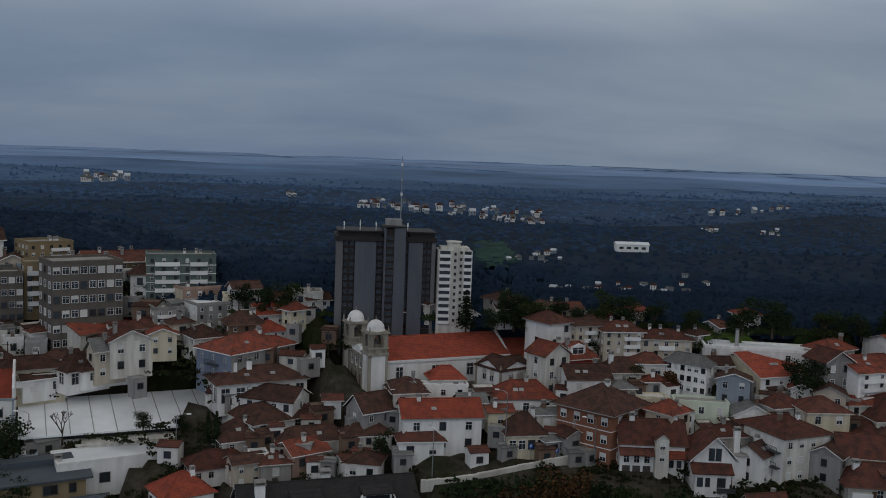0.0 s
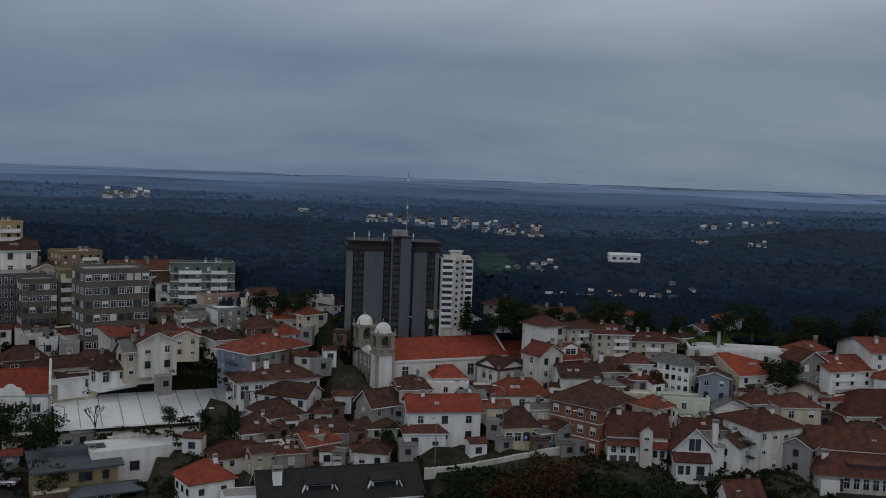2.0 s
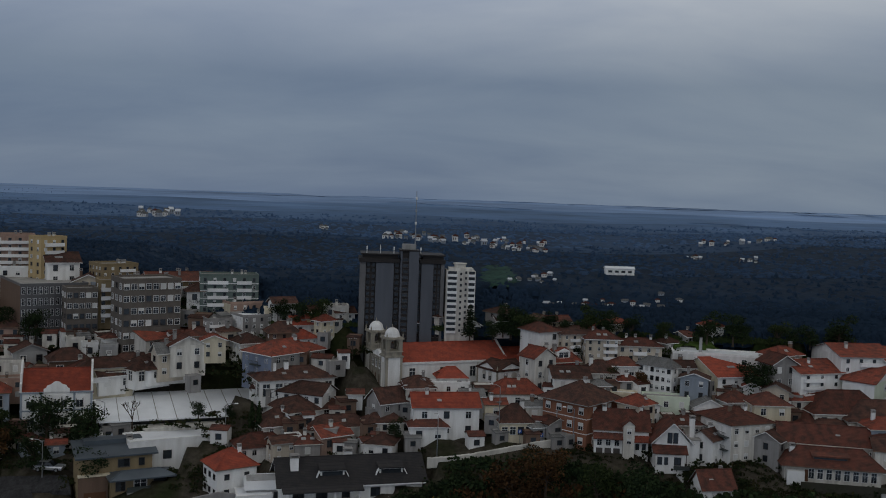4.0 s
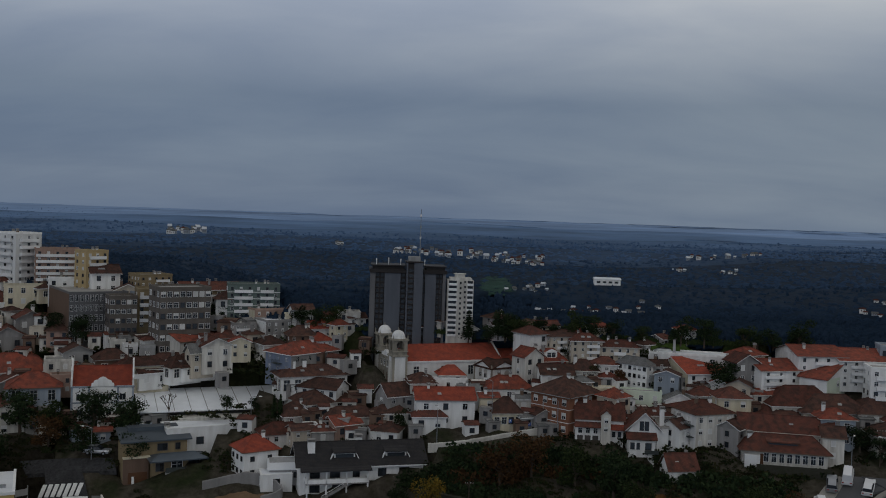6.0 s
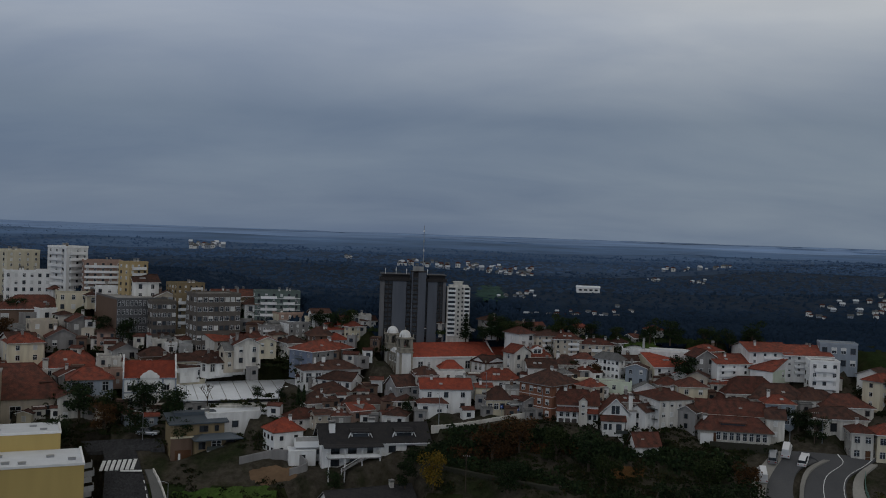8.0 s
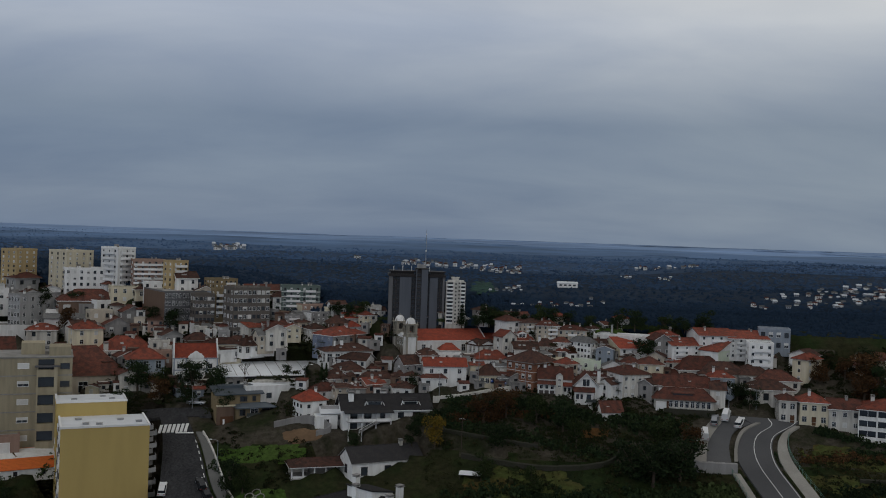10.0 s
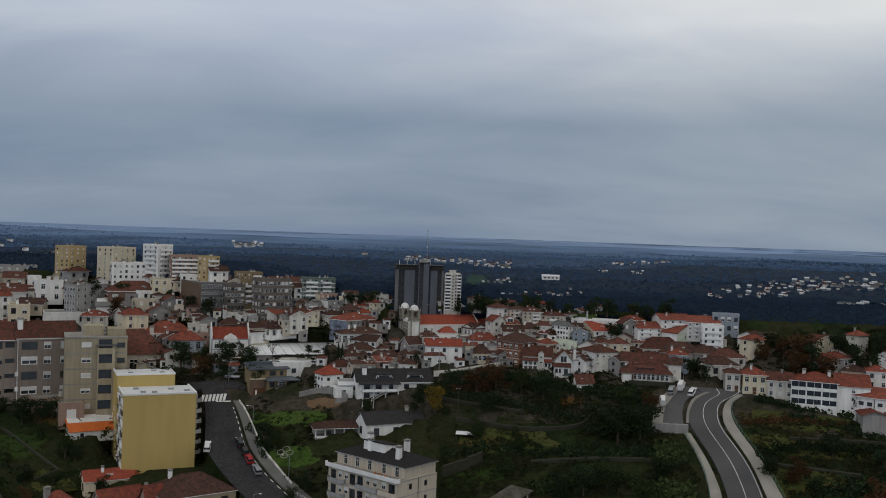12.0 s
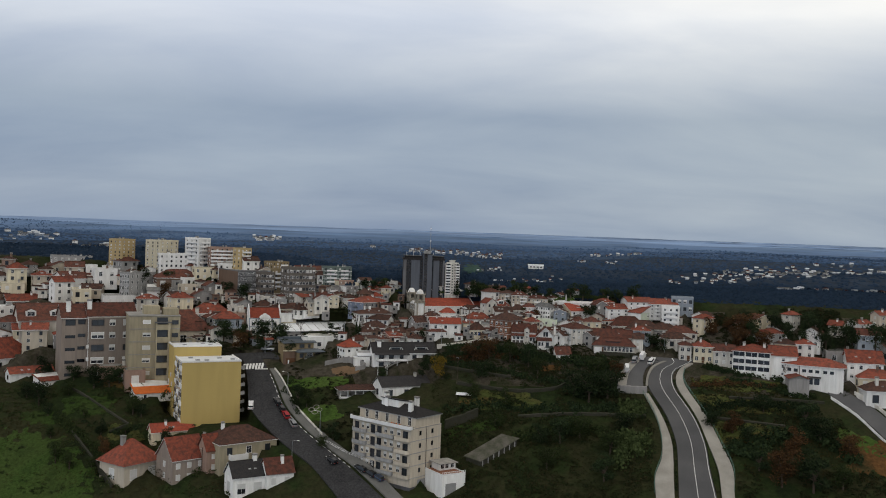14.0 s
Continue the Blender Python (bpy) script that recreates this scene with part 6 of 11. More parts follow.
shed(57.6, 107.4, 26.2, 2.6, 1.9, 5)
shed(21.2, 110.9, 3.9, 3.6, 3.8, 1)
shed(18.7, 108.2, 21.2, 3.0, 3.0, 0)
shed(16.0, 96.0, 11.5, 3.0, 2.3, 5)
shed(52.3, 106.5, 16.8, 3.6, 2.6, 5)
shed(17.4, 101.8, -13.7, 3.0, 2.5, 2)
shed(45.7, 105.9, 7.7, 2.5, 2.7, 0)
shed(64.3, 115.0, -19.5, 2.6, 2.1, 0)
shed(85.5, 120.6, -4.0, 2.7, 1.9, 1)
shed(75.5, 102.1, 3.8, 2.6, 2.7, 2)
shed(58.8, 118.6, 6.2, 3.1, 2.9, 0)
shed(85.0, 103.7, 22.6, 2.5, 1.8, 0)
shed(87.3, 100.5, 12.2, 3.1, 3.3, 3)
shed(81.6, 102.7, -22.0, 3.1, 2.5, 4)
shed(20.2, 115.1, -13.9, 2.9, 2.6, 2)
shed(101.5, 121.4, 1.1, 3.2, 2.6, 0)
shed(49.9, 106.9, 7.1, 2.6, 2.8, 0)
shed(24.4, 96.1, 30.3, 2.7, 2.4, 4)
shed(71.1, 116.1, -2.4, 3.1, 3.0, 4)
shed(60.3, 106.8, 5.8, 3.1, 2.6, 5)
shed(40.5, 117.4, 28.5, 3.2, 2.8, 2)
shed(69.6, 104.4, 4.6, 3.2, 3.0, 3)
shed(71.0, 109.9, 4.5, 2.5, 2.0, 5)
shed(34.3, 117.5, 9.3, 2.7, 2.4, 5)
shed(57.0, 117.3, -18.6, 2.5, 2.3, 0)
shed(89.7, 106.9, 22.1, 2.4, 2.3, 1)
shed(9.5, 96.4, 22.3, 2.9, 2.0, 1)
shed(53.4, 102.8, 26.6, 3.2, 2.6, 4)
shed(-172.5, 116.8, 45.0, 3.5, 2.8, 5)
shed(-171.5, 123.9, 44.6, 2.6, 1.8, 1)
shed(-178.8, 105.3, 46.2, 3.3, 3.1, 1)
shed(-180.4, 114.8, 10.9, 2.6, 2.5, 3)
shed(-167.8, 151.7, 33.1, 3.8, 4.1, 0)
shed(-148.4, 118.1, 32.1, 3.1, 2.3, 0)
shed(-174.6, 102.3, 10.8, 2.8, 2.8, 4)
shed(-207.9, 116.8, 48.9, 2.7, 2.6, 2)
shed(-193.5, 108.6, 47.7, 2.4, 2.1, 1)
shed(-176.8, 138.6, 44.6, 4.0, 3.3, 2)
shed(-181.8, 127.9, 28.5, 4.4, 4.0, 2)
shed(-207.5, 119.4, 13.7, 2.5, 2.3, 4)
shed(-193.6, 121.2, 12.1, 3.1, 2.6, 1)
shed(-175.8, 94.5, 36.3, 4.3, 4.5, 0)
shed(-215.1, 126.6, 59.2, 3.2, 2.8, 4)
shed(-159.9, 116.5, 53.5, 2.4, 2.0, 5)
shed(-155.6, 135.6, 7.3, 3.4, 2.6, 0)
shed(-159.9, 125.3, 26.2, 2.5, 2.0, 3)
shed(-143.5, 121.5, 24.4, 2.9, 2.7, 3)
shed(-198.9, 129.2, 12.3, 3.5, 3.4, 2)
shed(-205.5, 149.4, 37.2, 3.5, 3.1, 2)
shed(-186.0, 152.2, 28.0, 2.9, 2.3, 5)
shed(-194.1, 110.7, 30.6, 3.2, 3.1, 1)
shed(-229.1, 149.1, 39.6, 3.5, 3.1, 4)
shed(-195.2, 128.1, 47.0, 3.5, 3.5, 5)
shed(-190.4, 148.1, 35.7, 3.8, 3.2, 2)
shed(-153.4, 132.4, 25.2, 3.2, 2.3, 0)
shed(-176.3, 112.5, 10.6, 2.6, 2.3, 3)
shed(-173.6, 99.7, 45.8, 2.9, 3.1, 2)
shed(-165.6, 105.8, 44.6, 2.5, 2.6, 1)
shed(-168.7, 115.0, 9.6, 2.8, 3.0, 0)
shed(-175.4, 114.5, 28.4, 2.8, 2.5, 2)
shed(-177.7, 129.2, 55.0, 2.9, 2.2, 5)
shed(-167.9, 97.4, 45.2, 2.8, 2.5, 2)
shed(-184.8, 131.8, 45.7, 2.7, 1.9, 1)
shed(-158.8, 118.7, 33.3, 2.8, 2.0, 5)
shed(-163.8, 115.2, 54.0, 2.5, 2.0, 2)
shed(-143.7, 119.1, 31.5, 3.1, 2.2, 1)
shed(-151.7, 136.0, 51.9, 2.8, 2.8, 2)
shed(-178.8, 93.6, 11.7, 2.8, 2.6, 2)
shed(-200.6, 145.1, 29.8, 3.2, 2.9, 1)
shed(-201.5, 147.7, 56.8, 3.8, 4.0, 4)
shed(-159.2, 108.7, 33.8, 2.4, 2.2, 3)
shed(-194.0, 99.5, 13.2, 2.5, 2.0, 4)
shed(-166.8, 113.1, 34.5, 2.6, 2.4, 2)
shed(-163.0, 127.8, 53.5, 2.9, 3.1, 5)
shed(-140.2, 121.1, 31.1, 2.5, 2.0, 1)
shed(-211.7, 145.3, 58.0, 4.6, 5.0, 4)
shed(-163.0, 132.1, 33.3, 2.7, 2.0, 2)
shed(-183.1, 108.9, 29.5, 3.3, 3.2, 4)
shed(-151.3, 119.0, 25.4, 2.9, 2.8, 3)
shed(-183.7, 111.9, 29.4, 2.5, 2.7, 1)
shed(-189.0, 123.1, 29.5, 2.9, 2.2, 2)
shed(-149.1, 135.7, 24.6, 2.9, 2.3, 0)
shed(-204.8, 119.4, 13.4, 3.8, 3.4, 4)
shed(-210.2, 142.8, 12.9, 2.8, 2.1, 2)


# ---- the church ----
def arch_pier(s, x0, x1, y, depth, z0, z1, spring, mat=0):
    """A wall slab along x with an arched opening between its two piers."""
    t = (x1 - x0) * 0.24
    r, cx, n = (x1 - x0) / 2 - t, (x0 + x1) / 2, 10
    arc = [(cx - r * math.cos(math.pi * k / n), spring + r * math.sin(math.pi * k / n)) for k in range(n + 1)]
    outline = [(x0, z0), (x0 + t, z0)] + arc + [(x1 - t, z0), (x1, z0), (x1, z1), (x0, z1)]
    return s.solid([(p, y + depth, q) for p, q in outline], [(p, y, q) for p, q in outline], mat)


def bell_tower(church, y, k, tall):
    """Square tower: white shaft between granite pilasters, clock stage, open belfry, cornices, pinnacles and a white dome."""
    top = tall * 0.50
    tower = part("bell_tower", Shape().box((0, 0, -3), (k, k, top)), WALL["white"], church, "white bell tower with granite corners", pose(0, y, 0))
    t = k * 0.14
    for a in (-0.06, k - t + 0.06):
        for b in (-0.06, k - t + 0.06):
            part("pilaster", Shape().box((a, b, -3), (a + t, b + t, top)), WALL["stone"], tower)
    part("facing", Shape().box((-0.05, t, -3), (0.0, k - t, top)), WALL["aged"], tower, "pale stone-trimmed tower front")
    part("cornice", Shape().box((-0.3, -0.3, top), (k + 0.3, k + 0.3, top + 0.22)).box((-0.15, -0.15, top + 0.22), (k + 0.15, k + 0.15, top + 0.4)), WALL["stone"], tower)
    z0, z1 = top + 0.4, tall * 0.80
    stage = z0 + (z1 - z0) * 0.22
    part("clock_stage", Shape().box((0.05, 0.05, z0), (k - 0.05, k - 0.05, stage)), WALL["stone"], tower)
    part("cornice", Shape().box((-0.15, -0.15, stage), (k + 0.15, k + 0.15, stage + 0.2)), WALL["stone"], tower)
    z0 = stage + 0.2
    for m in (pose(0, 0, 0), pose(k, 0, 0, 0, 0, 90), pose(k, k, 0, 0, 0, 180), pose(0, k, 0, 0, 0, 270)):
        part("belfry_arch", arch_pier(Shape(), 0.02, k - 0.02, 0, 0.4, z0, z1, z0 + (z1 - z0) * 0.58), WALL["stone"], tower, "", m)
    part("bell", Shape().dome((k / 2, k / 2, z0 + 0.5), k * 0.17, k * 0.3), FRAME_DARK, tower, "dark bronze bell")
    part("cornice", Shape().box((-0.28, -0.28, z1), (k + 0.28, k + 0.28, z1 + 0.25)).box((-0.12, -0.12, z1 + 0.25), (k + 0.12, k + 0.12, z1 + 0.45)), WALL["stone"], tower)
    part("dome", Shape().tube((k / 2, k / 2, z1 + 0.45), (k / 2, k / 2, z1 + 0.75), k * 0.47, k * 0.45, 20).dome((k / 2, k / 2, z1 + 0.75), k * 0.44, tall * 0.13, 20), WALL["white"], tower, "white plastered dome")
    part("finial", Shape().tube((k / 2, k / 2, z1 + 0.7 + tall * 0.13), (k / 2, k / 2, z1 + 1.5 + tall * 0.13), 0.12, 0.05, 6), WALL["stone"], tower)
    for a in (0, k):
        for b in (0, k):
            part("pinnacle", Shape().tube((a, b, z1 + 0.25), (a, b, z1 + 0.9), 0.18, 0.14, 6).tube((a, b, z1 + 0.9), (a, b, z1 + 1.6), 0.15, 0.01, 6), WALL["stone"], tower)
    part("clock", Shape().tube((-0.14, k / 2, tall * 0.46), (-0.03, k / 2, tall * 0.46), k * 0.2, k * 0.2, 16), WHITE_TRIM, tower, "round white clock face")


def church(x, y, yaw, w, d, h, k, tall):
    z = ground(x, y)
    mid = Matrix.Rotation(radians(yaw), 3, "Z") @ Vector((w / 2, d / 2, 0))
    FOOT.append((x + mid.x, y + mid.y, w * 0.5))
    front = Matrix.Rotation(radians(yaw), 3, "Z") @ Vector((-6, d / 2, 0))
    FOOT.append((x + front.x, y + front.y, 9.0))
    FOOT.append((x - 3.0, y - 7.0, 9.0))
    level(x, y, yaw, w, d * 1.2, z - 0.2, 1.5, 11)
    ob = thing("church", "white baroque church with granite facade and red tiled roof", "church", pose(x, y, z, 0, 0, yaw))
    n0, n1 = k * 0.9, w * 0.76
    part("nave_wall", Shape().box((n0, 0.9, -4), (n1, d - 0.9, h)), WALL["white"], ob)
    part("nave_roof", roof_shape(n1 - n0, d - 1.8, h, h * 0.62, "gx", 0.25, 0.18, True), [ROOF["bright"], WHITE_TRIM], ob, "bright red tiled nave roof", pose(n0, 0.9, 0))
    part("gable_parapet", Shape().solid([(n1, 0.6, h - 0.2), (n1 + 0.35, 0.6, h - 0.2), (n1 + 0.35, d - 0.6, h - 0.2), (n1, d - 0.6, h - 0.2)], [(n1, d / 2 - 0.2, h * 1.7), (n1 + 0.35, d / 2 - 0.2, h * 1.7), (n1 + 0.35, d / 2 + 0.2, h * 1.7), (n1, d / 2 + 0.2, h * 1.7)]), WALL["white"], ob)
    part("chancel_wall", Shape().box((n1 + 0.35, 1.8, -4), (w, d - 1.8, h * 0.82)), WALL["white"], ob)
    part("chancel_roof", roof_shape(w - n1 - 0.35, d - 3.6, h * 0.82, h * 0.5, "gx", 0.25, 0.18, True), [ROOF["bright"], WHITE_TRIM], ob, "", pose(n1 + 0.35, 1.8, 0))
    part("aisle_wall", Shape().box((n0 + 2, d - 0.9, -4), (n1 - 1, d + d * 0.2, h * 1.12)), WALL["cream"], ob)
    part("aisle_roof", roof_shape(n1 - n0 - 3, d * 0.2 + 0.9, h * 1.12, h * 0.3, "hip", 0.3, 0.18, True), [ROOF["red"], WHITE_TRIM], ob, "faded red hip roof", pose(n0 + 2, d - 0.9, 0))
    part("plinth", Shape().box((n0, 0.8, -4), (n1, 0.9, 0.35)), WALL["stone"], ob)
    part("eave_cornice", Shape().box((n0, 0.62, h - 0.5), (n1, 0.9, h - 0.2)), WALL["white"], ob)
    for f in (0.12, 0.40, 0.68):
        part("window", window_mesh(0.24 * h, 0.42 * h, "stone"), None, ob, "tall dark window in granite surround", pose(n0 + (n1 - n0) * f, 0.9, h * 0.32))
    bell_tower(ob, 0, k, tall)
    bell_tower(ob, d - k, k, tall)
    # facade between the towers
    f = tall * 0.44
    part("facade_wall", Shape().box((0.35, k, -3), (1.2, d - k, f)).solid([(0.35, k, f), (1.2, k, f), (1.2, d - k, f), (0.35, d - k, f)],
         [(0.35, d / 2 - 0.1, f * 1.28), (1.2, d / 2 - 0.1, f * 1.28), (1.2, d / 2 + 0.1, f * 1.28), (0.35, d / 2 + 0.1, f * 1.28)]), WALL["white"], ob, "pale facade with stone trim")
    part("cornice", Shape().box((0.05, k, f - 0.15), (0.35, d - k, f + 0.15)), WALL["stone"], ob)
    part("cornice", Shape().box((0.1, k, f * 0.5), (0.35, d - k, f * 0.55)), WALL["stone"], ob)
    step = (d - 2 * k) / 3
    for i in range(4):
        yy = k + step * i
        part("pilaster", Shape().box((0.1, yy - 0.22, -3), (0.35, yy + 0.22, f - 0.15)), WALL["stone"], ob)
    for i in range(3):
        yy = k + step * (i + 0.5)
        part("window", window_mesh(step * 0.36, f * 0.24, "stone"), None, ob, "", pose(0.35, yy, f * 0.62, 0, 0, -90))
        part("window_hood", Shape().solid([(0.05, yy - step * 0.34, f * 0.9), (0.35, yy - step * 0.34, f * 0.9), (0.35, yy + step * 0.34, f * 0.9), (0.05, yy + step * 0.34, f * 0.9)],
             [(0.05, yy - 0.05, f * 0.96), (0.35, yy - 0.05, f * 0.96), (0.35, yy + 0.05, f * 0.96), (0.05, yy + 0.05, f * 0.96)]), WALL["stone"], ob)
        part("door", Shape().box((0.22, yy - step * 0.22, 0), (0.36, yy + step * 0.22, f * 0.36)), DOOR_WOOD, ob, "dark wooden church door")
        part("door_surround", arch_pier(Shape(), -step * 0.36, step * 0.36, -0.24, 0.24, 0, f * 0.48, f * 0.31), WALL["stone"], ob, "", pose(0.35, yy, 0, 0, 0, -90))
    for c in (f * 1.28,):
        part("cross", Shape().box((0.6, d / 2 - 0.07, c), (0.75, d / 2 + 0.07, c + 1.4)).box((0.61, d / 2 - 0.45, c + 0.85), (0.74, d / 2 + 0.45, c + 1.0)), WALL["stone"], ob, "stone cross")
    return ob


church(-13.8, 116.9, 23.0, 39.0, 14.6, 5.3, 3.7, 13.2)


def chapel(x, y, yaw, w, d, h):
    level(x, y, yaw, w, d, ground(x, y) - 0.2)
    ob = thing("chapel", "small white chapel with dark crossed gables and stone trim", "chapel", pose(x, y, ground(x, y), 0, 0, yaw))
    FOOT.append((x, y + d / 2, w * 0.6))
    r = h * 0.55
    part("wall", Shape().box((0, 0, -3), (w, d, h)), WALL["white"], ob)
    for m, span in ((pose(0, 0, h), w), (pose(0, d, h, 0, 0, -90), d)):
        part("gable", Shape().solid([(0, 0, 0), (span, 0, 0), (span, 0.25, 0), (0, 0.25, 0)], [(span / 2 - 0.05, 0, r - 0.2), (span / 2 + 0.05, 0, r - 0.2), (span / 2 + 0.05, 0.25, r - 0.2), (span / 2 - 0.05, 0.25, r - 0.2)]), WALL["white"], ob, "", m)
    part("roof", roof_shape(w, d, h, r, "gx", 0.35, 0.25, False), [ROOF["brown"]], ob)
    part("roof", roof_shape(w, d, h, r, "gy", 0.35, 0.25, False), [ROOF["brown"]], ob)
    for u in (0.35, 0.65):
        part("window", window_mesh(w * 0.12, h * 0.5, "stone"), None, ob, "arched window in stone surround", pose(0, d * u, h * 0.2, 0, 0, -90))
        part("window_arch", Shape().tube((-0.14, d * u, h * 0.7), (0.02, d * u, h * 0.7), w * 0.075, w * 0.075, 12), FRAME_STONE, ob)
    part("window", window_mesh(w * 0.16, h * 0.42, "stone"), None, ob, "", pose(w * 0.62, 0, h * 0.12))
    part("window_arch", Shape().tube((w * 0.62, -0.14, h * 0.55), (w * 0.62, 0.02, h * 0.55), w * 0.1, w * 0.1, 12), FRAME_STONE, ob)
    for a, b in ((0, 0), (w, 0), (0, d)):
        part("pilaster", Shape().box((a - 0.18, b - 0.18, -3), (a + 0.18, b + 0.18, h)), WALL["stone"], ob)
        part("pinnacle", Shape().tube((a, b, h), (a, b, h + 1.0), 0.25, 0.05, 6), WALL["stone"], ob)
    return ob


chapel(10.3, 119.6, 35.6, 7.79, 7.03, 3.04)


# ---- the dark tower block and its pale neighbour ----
def tower_block(x, y, yaw, w, d, h):
    """Dark office tower: blank slate panels between ribbons of windows, a taller middle shaft and masts on the roof."""
    level(x, y, yaw, w, d, ground(x, y) - 0.2)
    ob = thing("tower_block", "dark slate-grey tower block with roof masts", "tower", pose(x, y, ground(x, y), 0, 0, yaw))
    FOOT.append((x + w / 2, y + d / 2, w * 0.6))
    rows = 13
    sh = h * 0.9 / rows
    part("core_wall", Shape().box((0.3, 1.2, -6), (w - 0.3, d, h * 0.9)), WALL["soot"], ob)
    # across the front: kind, start and end as shares of the width; ribbons beside the shaft are dark strips for shaded
    # recesses
    for kind, a, b in (("column", 0.0, 0.07), ("ribbon", 0.07, 0.19), ("panel", 0.19, 0.40), ("ribbon", 0.40, 0.475), ("shaft", 0.475, 0.69), ("ribbon", 0.69, 0.725), ("panel", 0.725, 0.87), ("ribbon", 0.87, 0.96), ("column", 0.96, 1.0)):
        if kind == "ribbon":
            part("ribbon_backing", Shape().box((w * a, 0.7, -6), (w * b, 1.2, h * 0.9)), WALL["soot"], ob, "dark backing strip")
            n = 2 if b - a > 0.08 else 1
            for r in range(rows):
                for c in range(n):
                    u = w * (a + (b - a) * (c + 0.5) / n)
                    part("window", window_mesh(w * (b - a) / n * 0.62, sh * 0.56, "dark"), None, ob, "", pose(u, 0.7, sh * (r + 0.25)))
        elif kind == "panel":
            part("wall_panel", Shape().box((w * a, 0, -6), (w * b, 1.2, h * 0.895)), WALL["slate"], ob, "blank slate-grey wall panel")
        elif kind == "column":
            part("corner_column", Shape().box((w * a, 0.1, -6), (w * b, 1.2, h * 0.93)), WALL["column"], ob)
        else:
            part("stair_shaft", Shape().box((w * a, -0.9, -6), (w * (a + 0.02), 1.2, h * 1.04)).box((w * (a + 0.1), -0.9, -6), (w * b, 1.2, h * 1.04)), WALL["slate"], ob, "taller stair shaft")
            part("shaft_top", Shape().box((w * a, 1.2, h * 0.9), (w * b, d * 0.5, h * 1.04)).box((w * a - 0.2, -1.0, h * 1.04), (w * b + 0.2, d * 0.5 + 0.2, h * 1.04 + 0.3)), WALL["soot"], ob)
            part("ribbon_backing", Shape().box((w * (a + 0.02), -0.6, -6), (w * (a + 0.1), 1.2, h * 1.03)), WALL["soot"], ob)
            for r in range(rows + 1):
                part("window", window_mesh(w * 0.06, sh * 0.55, "dark"), None, ob, "", pose(w * (a + 0.06), -0.6, sh * (r + 0.3)))
    # roof bands
    for a, b in ((-0.01, 0.47), (0.70, 1.01)):
        part("roof_band", Shape().box((w * a, -0.3, h * 0.9), (w * b, d + 0.2, h * 0.945)), WALL["soot"], ob, "dark overhanging roof band")
        part("attic", Shape().box((w * (a + 0.04), 0.8, h * 0.945), (w * (b - 0.02), d - 0.6, h * 0.985)).box((w * (a + 0.02), 0.4, h * 0.985), (w * b, d - 0.3, h * 1.0)), WALL["soot"], ob)
    part("plant_room", Shape().box((w * 0.50, 1.5, h * 1.04 + 0.3), (w * 0.66, d * 0.4, h * 1.04 + 1.5)), WALL["grey"], ob)
    for k in range(5):
        part("panel_antenna", Shape().tube((w * (0.08 + 0.16 * k), 2.0, h * 0.99), (w * (0.08 + 0.16 * k), 2.0, h + 1.6 + 0.4 * (k % 2)), 0.08, 0.06, 6).box((w * (0.08 + 0.16 * k) - 0.12, 1.8, h + 0.9), (w * (0.08 + 0.16 * k) + 0.12, 1.95, h + 1.6)), WHITE_TRIM, ob)
    part("mast", Shape().tube((w * 0.66, d * 0.45, h), (w * 0.66, d * 0.45, h * 1.75), 0.13, 0.07, 6), GREY_METAL, ob, "tall thin radio mast")
    for k in range(4):
        part("mast_ring", Shape().tube((w * 0.66, d * 0.45, h * (1.2 + 0.15 * k)), (w * 0.66, d * 0.45, h * (1.2 + 0.15 * k) + 0.6), 0.22, 0.22, 6), WHITE_TRIM if k % 2 else GREY_METAL, ob)
    return ob


tower_block(-20.4, 136.8, 6.3, 19.40, 10.89, 19.40)


def pale_block(x, y, yaw, w, d, h):
    """White apartment block with dark balcony bands at both ends and a stepped crown."""
    level(x, y, yaw, w, d, ground(x, y) - 0.2)
    ob = thing("apartment_block", "white apartment block with dark balcony recesses and stepped crown", "building", pose(x, y, ground(x, y), 0, 0, yaw))
    FOOT.append((x + w / 2, y + d / 2, w * 0.6))
    part("wall", Shape().box((0, 0, -6), (w, d, h)), WALL["aged"], ob)
    part("crown", Shape().box((w * 0.08, 0.2, h), (w * 0.92, d * 0.8, h * 1.04)).tube((w * 0.48, d * 0.4, h * 1.04), (w * 0.48, d * 0.4, h * 1.10), w * 0.2, w * 0.2, 14).tube((w * 0.48, d * 0.4, h * 1.10), (w * 0.48, d * 0.4, h * 1.115), w * 0.24, w * 0.24, 14), WALL["aged"], ob)
    n = 11
    sh = h / n
    for r in range(n):
        for u, ww in ((0.2, 0.3), (0.87, 0.2)):
            # dark sheet on the wall face imitates the shade of a recessed balcony
            bay = part("balcony_recess", Shape().box((-w * ww / 2, -0.05, sh * 0.42), (w * ww / 2, 0.0, sh * 0.92)), GLASS, ob, "dark sheet standing in for balcony recess shade", pose(w * u, 0, r * sh))
            part("balcony", Shape().box((-w * ww / 2 - 0.1, -0.55, 0.0), (w * ww / 2 + 0.1, 0.0, sh * 0.42)), WHITE_TRIM, ob, "", pose(w * u, 0, r * sh))
        for u in (0.5, 0.67):
            part("window", window_mesh(w * 0.06, sh * 0.4, "dark"), None, ob, "", pose(w * u, 0, r * sh + sh * 0.3 + (0.3 if u > 0.6 else 0)))
    return ob


pale_block(-1.4, 140.4, 4.5, 6.77, 5.97, 14.53)


